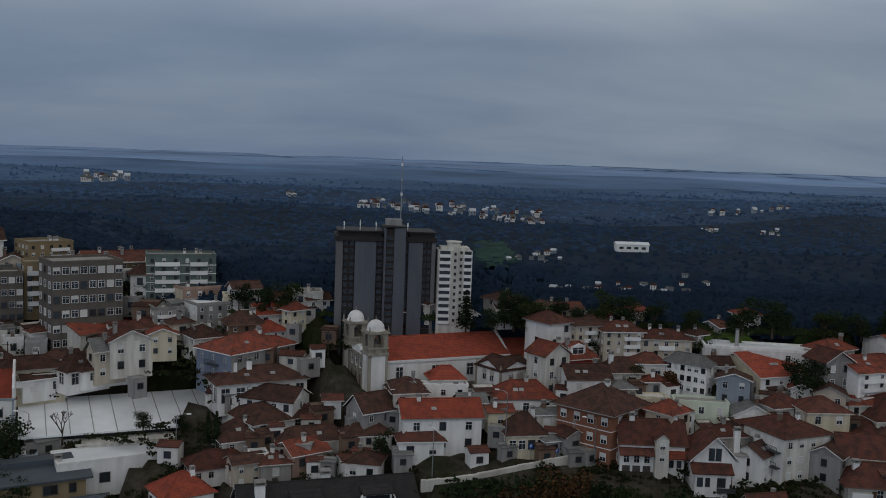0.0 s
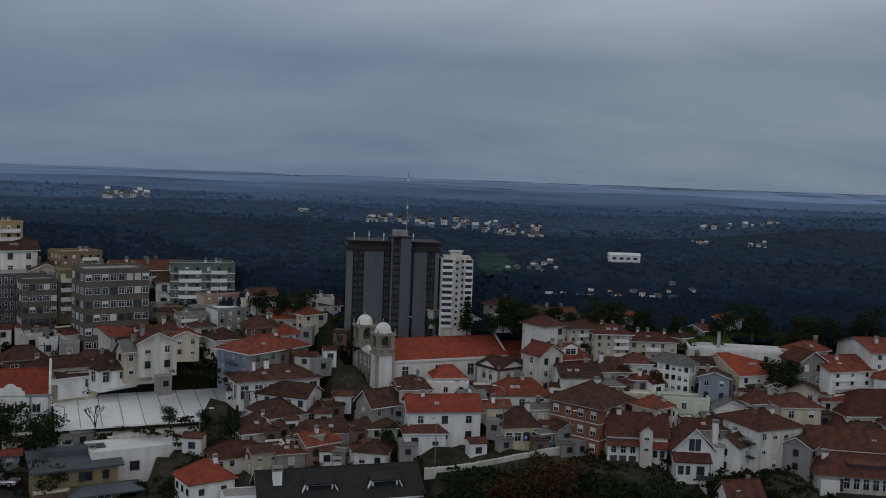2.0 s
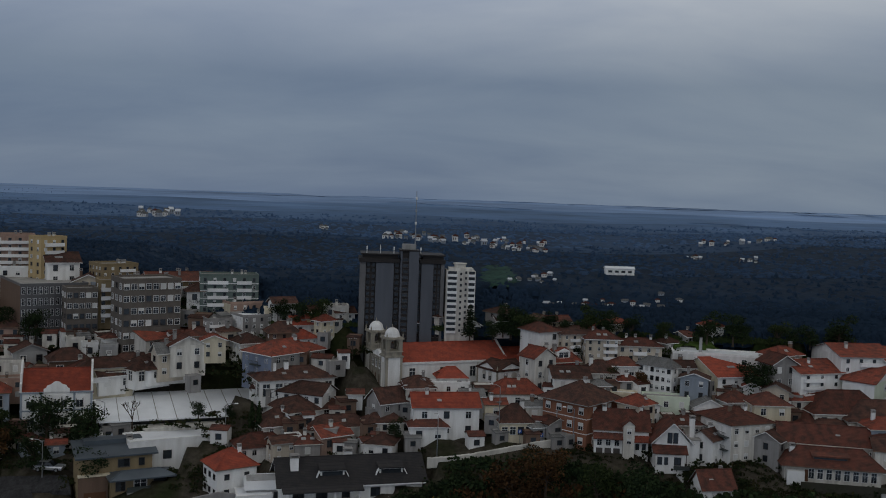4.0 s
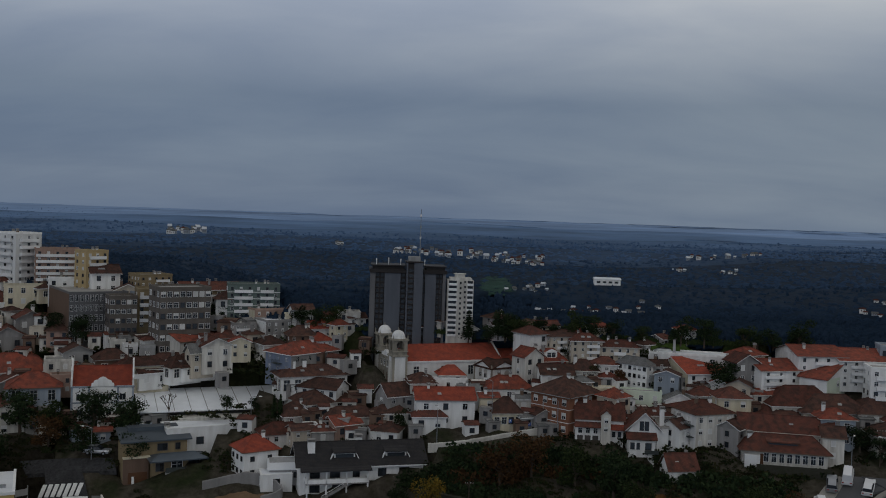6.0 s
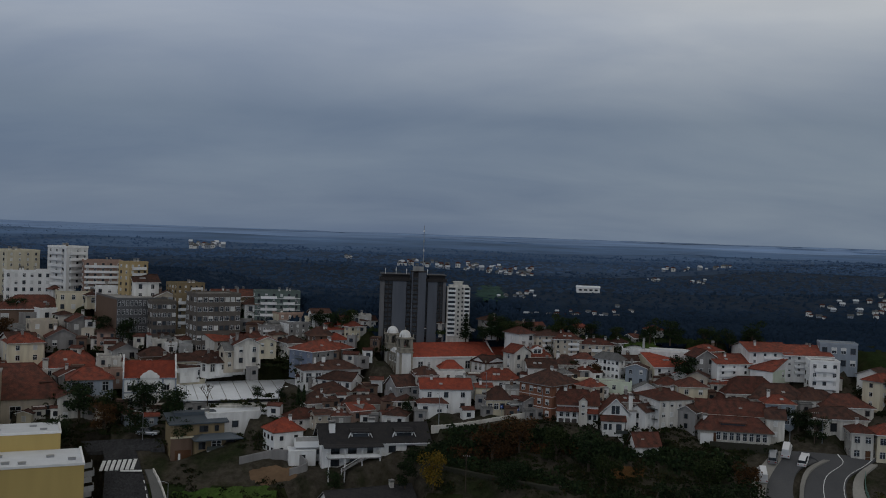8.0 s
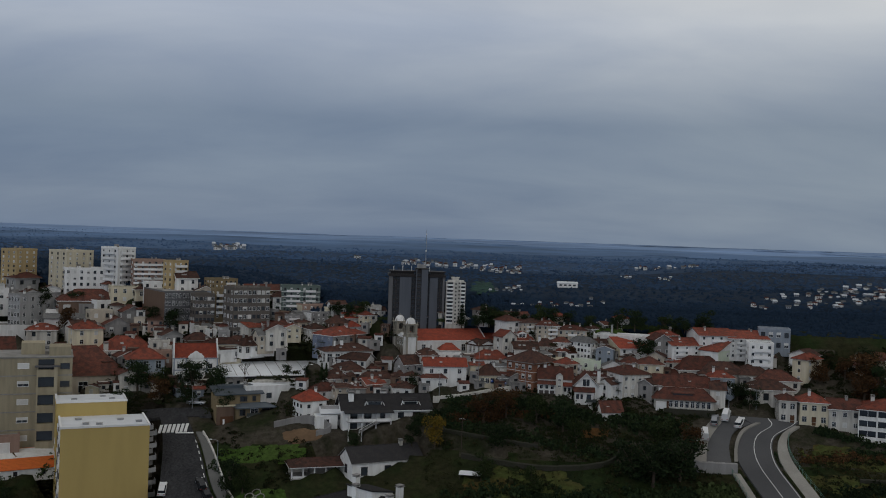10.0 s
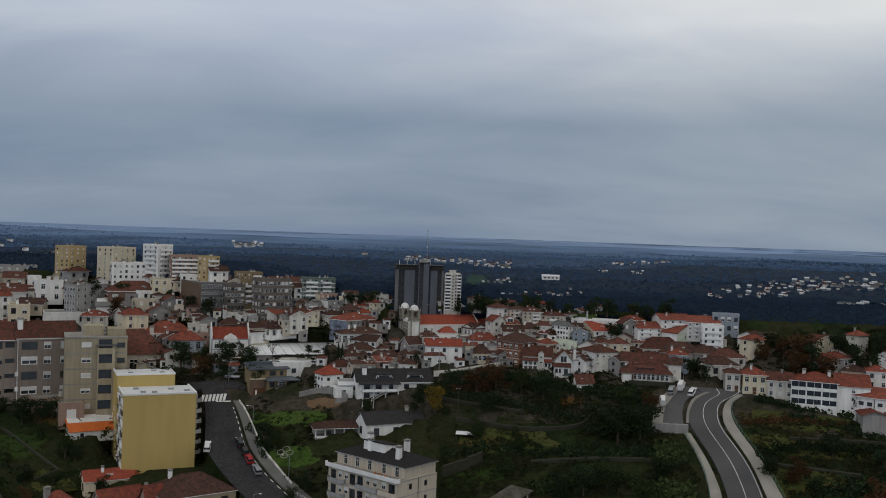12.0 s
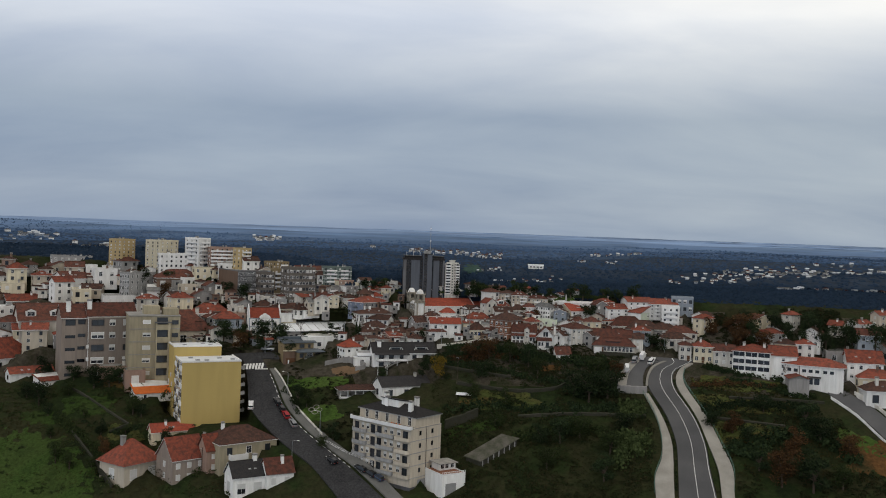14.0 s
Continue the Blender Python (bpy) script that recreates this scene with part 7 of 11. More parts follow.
# ---- the market hall ----
def market_hall(x, y, yaw, w, d, h):
    """A low hall whose wide sheet roof climbs with the hill."""
    z = ground(x, y)
    level(x, y, yaw, w, d, z - 0.2)
    ob = thing("market_hall", "low market hall with a wide white sheet roof", "hall", pose(x, y, z, 0, 0, yaw))
    turn = Matrix.Rotation(radians(yaw), 3, "Z")
    for u in (0.2, 0.5, 0.8):
        c = turn @ Vector((w * u, d * 0.5, 0))
        FOOT.append((x + c.x, y + c.y, d * 0.55))
    up = d * 0.14
    part("wall", Shape().solid([(0.6, 0.6, -4), (w - 0.6, 0.6, -4), (w - 0.6, d - 0.6, -4), (0.6, d - 0.6, -4)], [(0.6, 0.6, h * 0.55), (w - 0.6, 0.6, h * 0.55), (w - 0.6, d - 0.6, h * 0.55 + up), (0.6, d - 0.6, h * 0.55 + up)]), WALL["white"], ob)
    # dark band filling the gap between wall top and roof
    part("clerestory", Shape().solid([(0.9, 0.9, h * 0.5), (w - 0.9, 0.9, h * 0.5), (w - 0.9, d - 0.9, h * 0.5 + up), (0.9, d - 0.9, h * 0.5 + up)], [(0.9, 0.9, h - 0.3), (w - 0.9, 0.9, h - 0.3), (w - 0.9, d - 0.9, h - 0.3 + up), (0.9, d - 0.9, h - 0.3 + up)]), GLASS, ob, "dark band under the roof")
    n = 14
    for k in range(n + 1):
        f = k / n
        part("post", Shape().box((0.3, 0.4 + (d - 0.8) * f - 0.1, -1 + up * f), (0.6, 0.4 + (d - 0.8) * f + 0.1, h - 0.3 + up * f)), GREY_METAL, ob)
    a, b, c, e = (-0.6, -0.6), (w + 0.6, -0.6), (w + 0.6, d + 0.6), (-0.6, d + 0.6)
    part("roof", Shape().solid([(*a, h - 0.3), (*b, h - 0.3), (*c, h - 0.3 + up), (*e, h - 0.3 + up)], [(*a, h), (*b, h), (*c, h + up), (*e, h + up)]), ROOF["white"], ob, "white sheet roof with seams")
    for k in range(1, 9):
        q = w * k / 9
        part("roof_seam", Shape().solid([(q - 0.06, -0.6, h), (q + 0.06, -0.6, h), (q + 0.06, d + 0.6, h + up), (q - 0.06, d + 0.6, h + up)],
             [(q - 0.06, -0.6, h + 0.08), (q + 0.06, -0.6, h + 0.08), (q + 0.06, d + 0.6, h + up + 0.08), (q - 0.06, d + 0.6, h + up + 0.08)]), ROOF["flat"], ob)
    part("annexe", Shape().box((w * 0.25, -2.6, -4), (w * 0.8, 0.6, h * 0.5)).box((w * 0.24, -2.8, h * 0.5), (w * 0.81, 0.6, h * 0.5 + 0.2)), WALL["aged"], ob)
    for k in range(8):
        part("window", window_mesh(0.9, 0.7, "plain"), None, ob, "", pose(0.6, d * (k + 0.5) / 8, h * 0.12 + up * (k + 0.5) / 8, 0, 0, -90))
    return ob


market_hall(-70.4, 96.4, 22.0, 32.5, 15.0, 2.9)


# ---- the yellow apartment block ----
def yellow_block(x, y, yaw, w, d, h):
    level(x, y, yaw, w, d, ground(x, y) - 0.2, 6, 12)
    ob = thing("apartment_block", "ochre yellow apartment block with white roofs and striped balconies", "building", pose(x, y, ground(x, y), 0, 0, yaw))
    FOOT.append((x + w / 2, y + d / 2, w * 0.75))
    n = 7
    sh = h / n
    part("wall", Shape().box((0, 0, -4), (w, d * 0.55, h)), WALL["yellow"], ob, "blank ochre yellow wall")
    part("rear_wall", Shape().box((-0.6, d * 0.55, -4), (w * 0.8, d, h + sh * 1.15)), WALL["yellow"], ob)
    for x0, y0, x1, y1, z in ((0, 0, w, d * 0.55, h), (-0.6, d * 0.55, w * 0.8, d, h + sh * 1.15)):
        s = Shape().box((x0 + 0.35, y0 + 0.35, z), (x1 - 0.35, y1 - (0.35 if y1 == d else 0.0), z + 0.15))
        part("roof", s, ROOF["white"], ob, "white coated flat roof")
        for a, b in (((x0 - 0.15, y0 - 0.15), (x1 + 0.15, y0 + 0.35)), ((x0 - 0.15, y0 + 0.35), (x0 + 0.35, y1)), ((x1 - 0.35, y0 + 0.35), (x1 + 0.15, y1))):
            part("parapet", Shape().box((*a, z), (*b, z + 0.55)), WHITE_TRIM, ob)
    for a, b in ((0.18, 0.7), (0.66, 0.55), (0.4, 0.2), (0.86, 0.3), (0.25, 0.25)):
        part("skylight", Shape().box((w * a, d * 0.5 * b, h + 0.15), (w * a + 1.6, d * 0.5 * b + 0.9, h + 0.55)).box((w * a - 0.1, d * 0.5 * b - 0.1, h + 0.55), (w * a + 1.7, d * 0.5 * b + 1.0, h + 0.65)), GREY_METAL, ob)
    for a, b in ((0.15, 0.3), (0.5, 0.6), (0.6, 0.25)):
        part("skylight", Shape().box((w * a, d * (0.58 + 0.4 * b), h + sh * 1.15 + 0.15), (w * a + 1.6, d * (0.58 + 0.4 * b) + 0.9, h + sh * 1.15 + 0.5)), GREY_METAL, ob)
    # balconies: striped bays on the left side, angled slabs on the right
    for r in range(n):
        for k in range(3):
            yy = d * 0.55 * (k + 0.5) / 3
            part("balcony_glass", Shape().box((-0.35, yy - d * 0.085, r * sh + 0.1 * sh), (0.0, yy + d * 0.085, r * sh + 0.55 * sh)), FRAME_DARK if (k + r) % 2 else WHITE_TRIM, ob)
            part("window", window_mesh(d * 0.1, sh * 0.38, "plain"), None, ob, "", pose(0, yy, r * sh + 0.58 * sh, 0, 0, -90))
        for yy in (d * 0.14, d * 0.4):
            bal = Shape().solid([(w, yy - 2.2, r * sh), (w + 2.4, yy - 1.0, r * sh), (w + 2.4, yy + 1.6, r * sh), (w, yy + 2.2, r * sh)], [(w, yy - 2.2, r * sh + 0.2), (w + 2.4, yy - 1.0, r * sh + 0.2), (w + 2.4, yy + 1.6, r * sh + 0.2), (w, yy + 2.2, r * sh + 0.2)])
            bal.solid([(w + 2.25, yy - 1.0, r * sh + 0.2), (w + 2.4, yy - 1.0, r * sh + 0.2), (w + 2.4, yy + 1.6, r * sh + 0.2), (w + 2.25, yy + 1.6, r * sh + 0.2)], [(w + 2.25, yy - 1.0, r * sh + 1.3), (w + 2.4, yy - 1.0, r * sh + 1.3), (w + 2.4, yy + 1.6, r * sh + 1.3), (w + 2.25, yy + 1.6, r * sh + 1.3)])
            bal.solid([(w, yy - 2.2, r * sh + 0.2), (w + 2.25, yy - 1.05, r * sh + 0.2), (w + 2.25, yy - 0.95, r * sh + 0.2), (w, yy - 2.1, r * sh + 0.2)], [(w, yy - 2.2, r * sh + 1.3), (w + 2.25, yy - 1.05, r * sh + 1.3), (w + 2.25, yy - 0.95, r * sh + 1.3), (w, yy - 2.1, r * sh + 1.3)])
            if r:
                part("balcony", bal, WALL["grey"], ob)
            part("window", window_mesh(1.8, sh * 0.6, "dark"), None, ob, "", pose(w, yy, r * sh + 0.1 * sh, 0, 0, 90))
    for k in range(5):
        part("window", window_mesh(1.6, sh * 0.4, "plain"), None, ob, "", pose(-0.6, d * 0.6 + d * 0.36 * k / 4, h * 0.35 + sh * (k % 3), 0, 0, -90))
    return ob


yellow_block(-103.0, 31.8, 24.6, 22.8, 30.5, 24.0)


# ---- the beige block with curved terraces ----
def round_terrace(length, deep, rail, sides=7):
    """A slab with a rounded outer corner at each end and a solid parapet, back at y = 0."""
    pts = [(-length / 2, 0)]
    r = deep
    for k in range(sides + 1):
        a = math.pi / 2 * k / sides
        pts.append((-length / 2 + r * 0.6 - r * 0.6 * math.cos(a), -deep + r * 0.6 - r * 0.6 * math.sin(a)))
    for k in range(sides + 1):
        a = math.pi / 2 * k / sides
        pts.append((length / 2 - r * 0.6 + r * 0.6 * math.sin(a), -deep + r * 0.6 - r * 0.6 * math.cos(a)))
    pts.append((length / 2, 0))
    s = Shape().solid([(*p, -0.25) for p in pts], [(*p, 0.0) for p in pts])
    inner = [(p[0] * (1 - 0.3 / length), p[1] * (1 - 0.15 / deep)) for p in pts]
    for (a, b), (c, e) in zip(zip(pts, inner), zip(pts[1:], inner[1:])):
        s.solid([(*a, 0), (*c, 0), (*e, 0), (*b, 0)], [(*a, rail), (*c, rail), (*e, rail), (*b, rail)])
    return s


def beige_block(x, y, yaw, w, d, h):
    level(x, y, yaw, w, d, ground(x, y) - 0.2)
    ob = thing("apartment_block", "beige five-storey block with curved white terraces and dark roof", "building", pose(x, y, ground(x, y), 0, 0, yaw))
    FOOT.append((x, y + d / 2, d * 0.55))
    n = 5
    sh = h / n
    part("wall", Shape().box((0, 0, -4), (w, d, h)), WALL["beige"], ob)
    part("plinth", Shape().box((-0.08, -0.08, -4), (w + 0.08, d + 0.08, sh * 0.25)), WALL["darkgrey"], ob)
    for r in range(1, n + 1):
        part("string_course", Shape().box((-0.12, -0.12, r * sh - 0.3), (w + 0.12, d + 0.12, r * sh - 0.02)), WALL["grey"], ob, "grey floor band")
    part("attic", Shape().box((3.0, 0.4, h), (w - 0.2, d - 0.6, h + sh * 0.8)), WALL["beige"], ob)
    part("roof", roof_shape(w - 3.2, d - 1.0, h + sh * 0.8, sh * 0.6, "hip", 0.6, 0.3, True), [ROOF["black"], WALL["grey"]], ob, "dark tiled hip roof", pose(3.0, 0.4, 0))
    a0, a1, b0, b1, z = w * 0.40, w * 0.84, d * 0.42, d * 0.72, h + sh * 0.8
    part("lift_house", Shape().solid([(a0, b0, z), (a1, b0, z), (a1, b1, z), (a0, b1, z)], [(a0, b0, z + sh * 0.95), (a1, b0, z + sh * 0.62), (a1, b1, z + sh * 0.62), (a0, b1, z + sh * 0.95)]), WALL["white"], ob, "white roof housing with a sloping top")
    part("upper_roof", Shape().solid([(a0 - 0.4, b0 - 0.3, z + sh * 0.96), (a1 + 0.5, b0 - 0.3, z + sh * 0.60), (a1 + 0.5, b1 + 0.3, z + sh * 0.60), (a0 - 0.4, b1 + 0.3, z + sh * 0.96)], [(a0 - 0.4, b0 - 0.3, z + sh * 1.03), (a1 + 0.5, b0 - 0.3, z + sh * 0.67), (a1 + 0.5, b1 + 0.3, z + sh * 0.67), (a0 - 0.4, b1 + 0.3, z + sh * 1.03)]), ROOF["black"], ob, "dark sloping upper roof")
    part("flower_pots", Shape().tube((1.6, d * 0.30, h + 0.05), (1.6, d * 0.30, h + 0.55), 0.22, 0.3, 8).tube((1.5, d * 0.34, h + 0.05), (1.5, d * 0.34, h + 0.5), 0.2, 0.26, 8).tube((1.7, d * 0.38, h + 0.05), (1.7, d * 0.38, h + 0.6), 0.22, 0.3, 8).tube((1.6, d * 0.24, h + 0.05), (1.6, d * 0.24, h + 0.5), 0.2, 0.26, 8), ROOF["orange"], ob, "row of terracotta plant pots")
    part("terrace_floor", Shape().box((0.1, 0.3, h), (3.0, d - 0.3, h + 0.05)), PAVING, ob)
    part("roof_terrace", round_terrace(d * 1.04, 1.5, 1.0), WHITE_TRIM, ob, "white terrace parapet", pose(0, d / 2, h, 0, 0, -90))
    for r in range(1, n):
        part("balcony", round_terrace(d * 0.3, 1.5, 1.05), WALL["grey"], ob, "grey curved balcony", pose(0, d * 0.42, r * sh, 0, 0, -90))
        part("balcony", round_terrace(d * 0.24, 1.5, 1.05), WALL["grey"], ob, "grey curved balcony", pose(0, d * 0.86, r * sh, 0, 0, -90))
        part("balcony", round_terrace(d * 0.24, 1.6, 1.05), WALL["beige"], ob, "beige curved balcony", pose(0, d * 0.13, r * sh, 0, 0, -90))
        for u, ww in ((0.08, 1.9), (0.18, 1.1), (0.27, 1.3), (0.36, 2.0), (0.47, 2.0), (0.58, 1.2), (0.68, 1.4), (0.8, 1.4), (0.91, 2.2)):
            tall = 0.66 if ww > 1.8 else 0.4
            glazed_window(ob, ww, sh * tall, "dark" if ww > 1.8 else "half", pose(0, d * (1 - u), r * sh + (0.04 if ww > 1.8 else 0.3) * sh, 0, 0, -90))
        for u in (0.3, 0.7):
            part("window", window_mesh(1.0, sh * 0.34, "dark"), None, ob, "", pose(w * u, 0, r * sh + 0.35 * sh))
    for u in (0.12, 0.3, 0.5, 0.68, 0.85):
        part("window", window_mesh(1.4, sh * 0.6, "plain"), None, ob, "", pose(3.0, d * u, h + sh * 0.08, 0, 0, -90))
    part("door", Shape().box((-0.1, d * 0.5 - 1.0, 0), (0, d * 0.5 + 1.0, sh * 0.7)), FRAME_DARK, ob, "dark glazed entrance door")
    part("garage_door", Shape().box((w * 0.25, -0.1, 0), (w * 0.75, 0, sh * 0.75)), SHUTTER_GREY, ob)
    for a, b in ((0.3, 0.2), (0.35, 0.62), (0.8, 0.35), (0.75, 0.85)):
        chimney(ob, sh * 0.72, 0.7, WALL["white"], pose(w * a + 1, d * b, h + sh * 1.1), "white rendered chimney")
    part("downpipe", Shape().tube((w * 0.5, -0.15, 0), (w * 0.5, -0.15, h), 0.08, 0.08, 6), FRAME_DARK, ob)
    return ob


beige_block(-12.8, 2.0, 50.4, 16.57, 29.20, 22.09)


def terrace_annexe(x, y, yaw, w, d, h):
    """A low white wing: garage below, an open railed terrace with a glazed room on it."""
    z = ground(x, y)
    level(x, y, yaw, w, d, z - 0.2)
    FOOT.append((x + 3, y + d / 2, d * 0.5))
    ob = thing("annexe", "white garage wing with railed roof terrace", "annexe", pose(x, y, z, 0, 0, yaw))
    part("wall", Shape().box((0, 0, -3), (w, d, h)), WALL["white"], ob)
    part("terrace_floor", Shape().box((0.2, 0.2, h), (w - 0.2, d - 0.2, h + 0.06)), WALL["brick"], ob, "red-brown terrace tiles")
    part("sun_room", Shape().box((w * 0.3, d * 0.55, h), (w, d, h + 2.6)), WALL["white"], ob)
    part("sun_room_roof", Shape().box((w * 0.2, d * 0.42, h + 2.6), (w + 0.2, d + 0.2, h + 2.85)), ROOF["flat"], ob)
    for u in (0.42, 0.62, 0.85):
        glazed_window(ob, 1.3, 1.5, "plain", pose(w * u, d * 0.55, h + 0.7))
    for a, b in (((0, 0), (w, 0.18)), ((0, 0.18), (0.18, d)), ((w - 0.18, 0.18), (w, d * 0.55))):
        part("parapet", Shape().box((*a, h), (*b, h + 0.45)), WHITE_TRIM, ob)
    for k in range(13):
        part("baluster", Shape().box((w * k / 12 - 0.05, 0.03, h + 0.45), (w * k / 12 + 0.05, 0.13, h + 1.05)), WHITE_TRIM, ob)
    part("handrail", Shape().box((-0.05, 0.0, h + 1.05), (w + 0.05, 0.16, h + 1.15)), WHITE_TRIM, ob)
    part("garage_door", Shape().box((w * 0.15, -0.1, 0.0), (w * 0.6, 0, h * 0.62)), SHUTTER_GREY, ob)
    return ob


terrace_annexe(-1.2, -0.8, 32.4, 9.78, 12.13, 7.82)


# ---- apartment blocks and the dormered house ----
def loggia_block(x, y, yaw, w, d, h):
    """Two joined bays under brown gabled roofs: one with deep dark loggias, one with rows of half-shuttered windows."""
    level(x, y, yaw, w, d, ground(x, y) - 0.2)
    ob = thing("apartment_block", "grey-beige tiled apartment block with loggias and brown gabled roofs", "building", pose(x, y, ground(x, y), 0, 0, yaw))
    FOOT.append((x + w / 2, y + d / 2, w * 0.5))
    n = 5
    sh, c = h / n, w * 0.34
    rise = h * 0.2
    for a, b, y0, up in ((0, c, 0.8, -0.5), (c, w, 0.0, 0.0)):
        part("wall", Shape().box((a, y0 + 0.9, -4), (b, d, h + up)), WALL["greybeige"], ob)
        part("roof", roof_shape(b - a, d - y0, h + up, rise, "gx", 0.45, 0.2, True), [ROOF["rust"], WHITE_TRIM], ob, "rust-brown tiled roof with pale verge", pose(a, y0, 0))
        for q in (a, b - 0.3):
            part("gable", Shape().solid([(q, y0, h + up - 0.02), (q + 0.3, y0, h + up - 0.02), (q + 0.3, d, h + up - 0.02), (q, d, h + up - 0.02)], [(q, (y0 + d) / 2 - 0.05, h + up + rise - 0.2), (q + 0.3, (y0 + d) / 2 - 0.05, h + up + rise - 0.2), (q + 0.3, (y0 + d) / 2 + 0.05, h + up + rise - 0.2), (q, (y0 + d) / 2 + 0.05, h + up + rise - 0.2)]), WALL["greybeige"], ob)
    # the bay with loggias: piers and parapets stand in front of the dark recess
    for a, b in ((0, c * 0.14), (c * 0.54, c * 0.62), (c * 0.94, c)):
        part("pier", Shape().box((a, 0.8, -4), (b, 1.7, h - 0.5)), WALL["greybeige"], ob)
    for r in range(n):
        part("parapet", Shape().box((c * 0.14, 0.8, r * sh - (4 if r == 0 else 0.45 * sh)), (c * 0.54, 1.0, r * sh + 0.3 * sh)), WALL["greybeige"], ob)
        part("parapet", Shape().box((c * 0.62, 0.8, r * sh - (4 if r == 0 else 0.35 * sh)), (c * 0.94, 1.0, r * sh + 0.38 * sh)), WALL["greybeige"], ob)
        # dark sheet over the whole back of the loggia
        part("loggia_glazing", Shape().box((c * 0.14, 1.62, r * sh + 0.02), (c * 0.54, 1.7, r * sh + sh * 0.9)), GLASS, ob, "dark sheet across the loggia back")
        part("window", window_mesh(c * 0.26, sh * 0.5, "dark"), None, ob, "", pose(c * 0.78, 1.7, r * sh + sh * 0.38))
    part("lintel", Shape().box((c * 0.14, 0.8, h - 1.1), (c * 0.94, 1.7, h - 0.5)), WALL["greybeige"], ob)
    # the bay with windows
    part("front", Shape().box((c, 0.0, -4), (w, 0.9, h)), WALL["greybeige"], ob)
    part("eave_band", Shape().box((c - 0.1, -0.15, h - 0.55), (w + 0.1, 0.0, h - 0.02)), WALL["beige"], ob, "pale band under the eave")
    for r in range(n):
        for u, ww, st in ((0.2, 0.24, "half" if r % 2 else "dark"), (0.5, 0.11, "half"), (0.8, 0.14, ("half", "shut", "dark")[r % 3])):
            if r:
                glazed_window(ob, (w - c) * ww, sh * 0.42, st, pose(c + (w - c) * u, 0, r * sh + sh * 0.3))
            elif u < 0.6:
                part("window", window_mesh((w - c) * 0.12, sh * 0.3, "dark"), None, ob, "", pose(c + (w - c) * u, 0, sh * 0.35))
    for q in (c + 0.15, w - 0.15):
        part("downpipe", Shape().tube((q, -0.1, -3), (q, -0.1, h), 0.09, 0.09, 6), WHITE_TRIM, ob)
    for r in (1, 2):
        part("air_conditioner", Shape().box((c - 0.5, -0.45, r * sh + sh * 0.5), (c + 0.4, -0.1, r * sh + sh * 0.78)), WHITE_TRIM, ob)
    for a in (0.1, 0.38):
        chimney(ob, rise * 0.8, 0.8, WALL["white"], pose(w * a, d * 0.3, h + rise * 0.4), "white rendered chimney")
    return ob


loggia_block(-154.9, 56.1, 30.5, 27.77, 14.23, 24.55)


def stair_block(x, y, yaw, w, d, h):
    """Flat-roofed tan block with joint lines at each floor and a projecting stair bay with open dark landings."""
    level(x, y, yaw, w, d, ground(x, y) - 0.2)
    ob = thing("apartment_block", "tan concrete apartment block with dark open stair landings", "building", pose(x, y, ground(x, y), 0, 0, yaw))
    FOOT.append((x + w / 2, y + d / 2, w * 0.6))
    n = 5
    sh = h / n
    part("wall", Shape().box((0, 0, -5), (w, d, h)), WALL["tan"], ob)
    part("roof", Shape().box((-0.2, -0.2, h), (w + 0.2, d + 0.2, h + 0.3)), ROOF["flat"], ob)
    part("roof_house", Shape().box((w * 0.3, d * 0.3, h + 0.3), (w * 0.62, d * 0.7, h + sh * 0.7)), WALL["tan"], ob)
    part("roof_house", Shape().box((w * 0.68, d * 0.1, h + 0.3), (w * 0.98, d * 0.6, h + sh * 0.55)), WALL["tan"], ob)
    for r in range(n + 1):
        part("floor_band", Shape().box((-0.08, -0.08, r * sh - 0.14), (w + 0.08, 0.0, r * sh + 0.14)), WALL["concrete"], ob, "grey joint band")
        if r < n:
            part("window", window_mesh(w * 0.14, sh * 0.26, "half" if r % 2 else "shut"), None, ob, "", pose(w * 0.34, 0, r * sh + sh * 0.42))
            part("window", window_mesh(w * 0.12, sh * 0.3, "dark"), None, ob, "", pose(w * 0.9, 0, r * sh + sh * 0.36))
    a, b, p = w * 0.52, w * 0.80, 1.5
    bay = part("stair_bay", Shape().box((a, -p, -4), (a + 0.35, 0, h * 0.9)).box((b - 0.9, -p, -4), (b, 0, h * 0.9)), WALL["tan"], ob, "projecting stair bay")
    for r in range(n):
        part("landing", Shape().box((a + 0.35, -p, r * sh - (3 if r == 0 else 0.2)), (b - 0.9, -0.1, r * sh + sh * 0.36)), WALL["tan"], bay)
        # dark sheet imitates the shade inside the open landing
        part("landing_shade", Shape().box((a + 0.35, -0.1, r * sh + sh * 0.36), (b - 0.9, -0.02, r * sh + sh * 0.9)), GLASS, bay, "dark sheet standing in for shade on the landing")
    part("bay_roof", Shape().box((a - 0.5, -p - 0.4, h * 0.9), (b + 0.5, 0, h * 0.9 + 0.35)), WALL["darkgrey"], ob, "dark slab over the stair bay")
    return ob


stair_block(-130.5, 57.3, 23.3, 19.33, 16.11, 25.32)


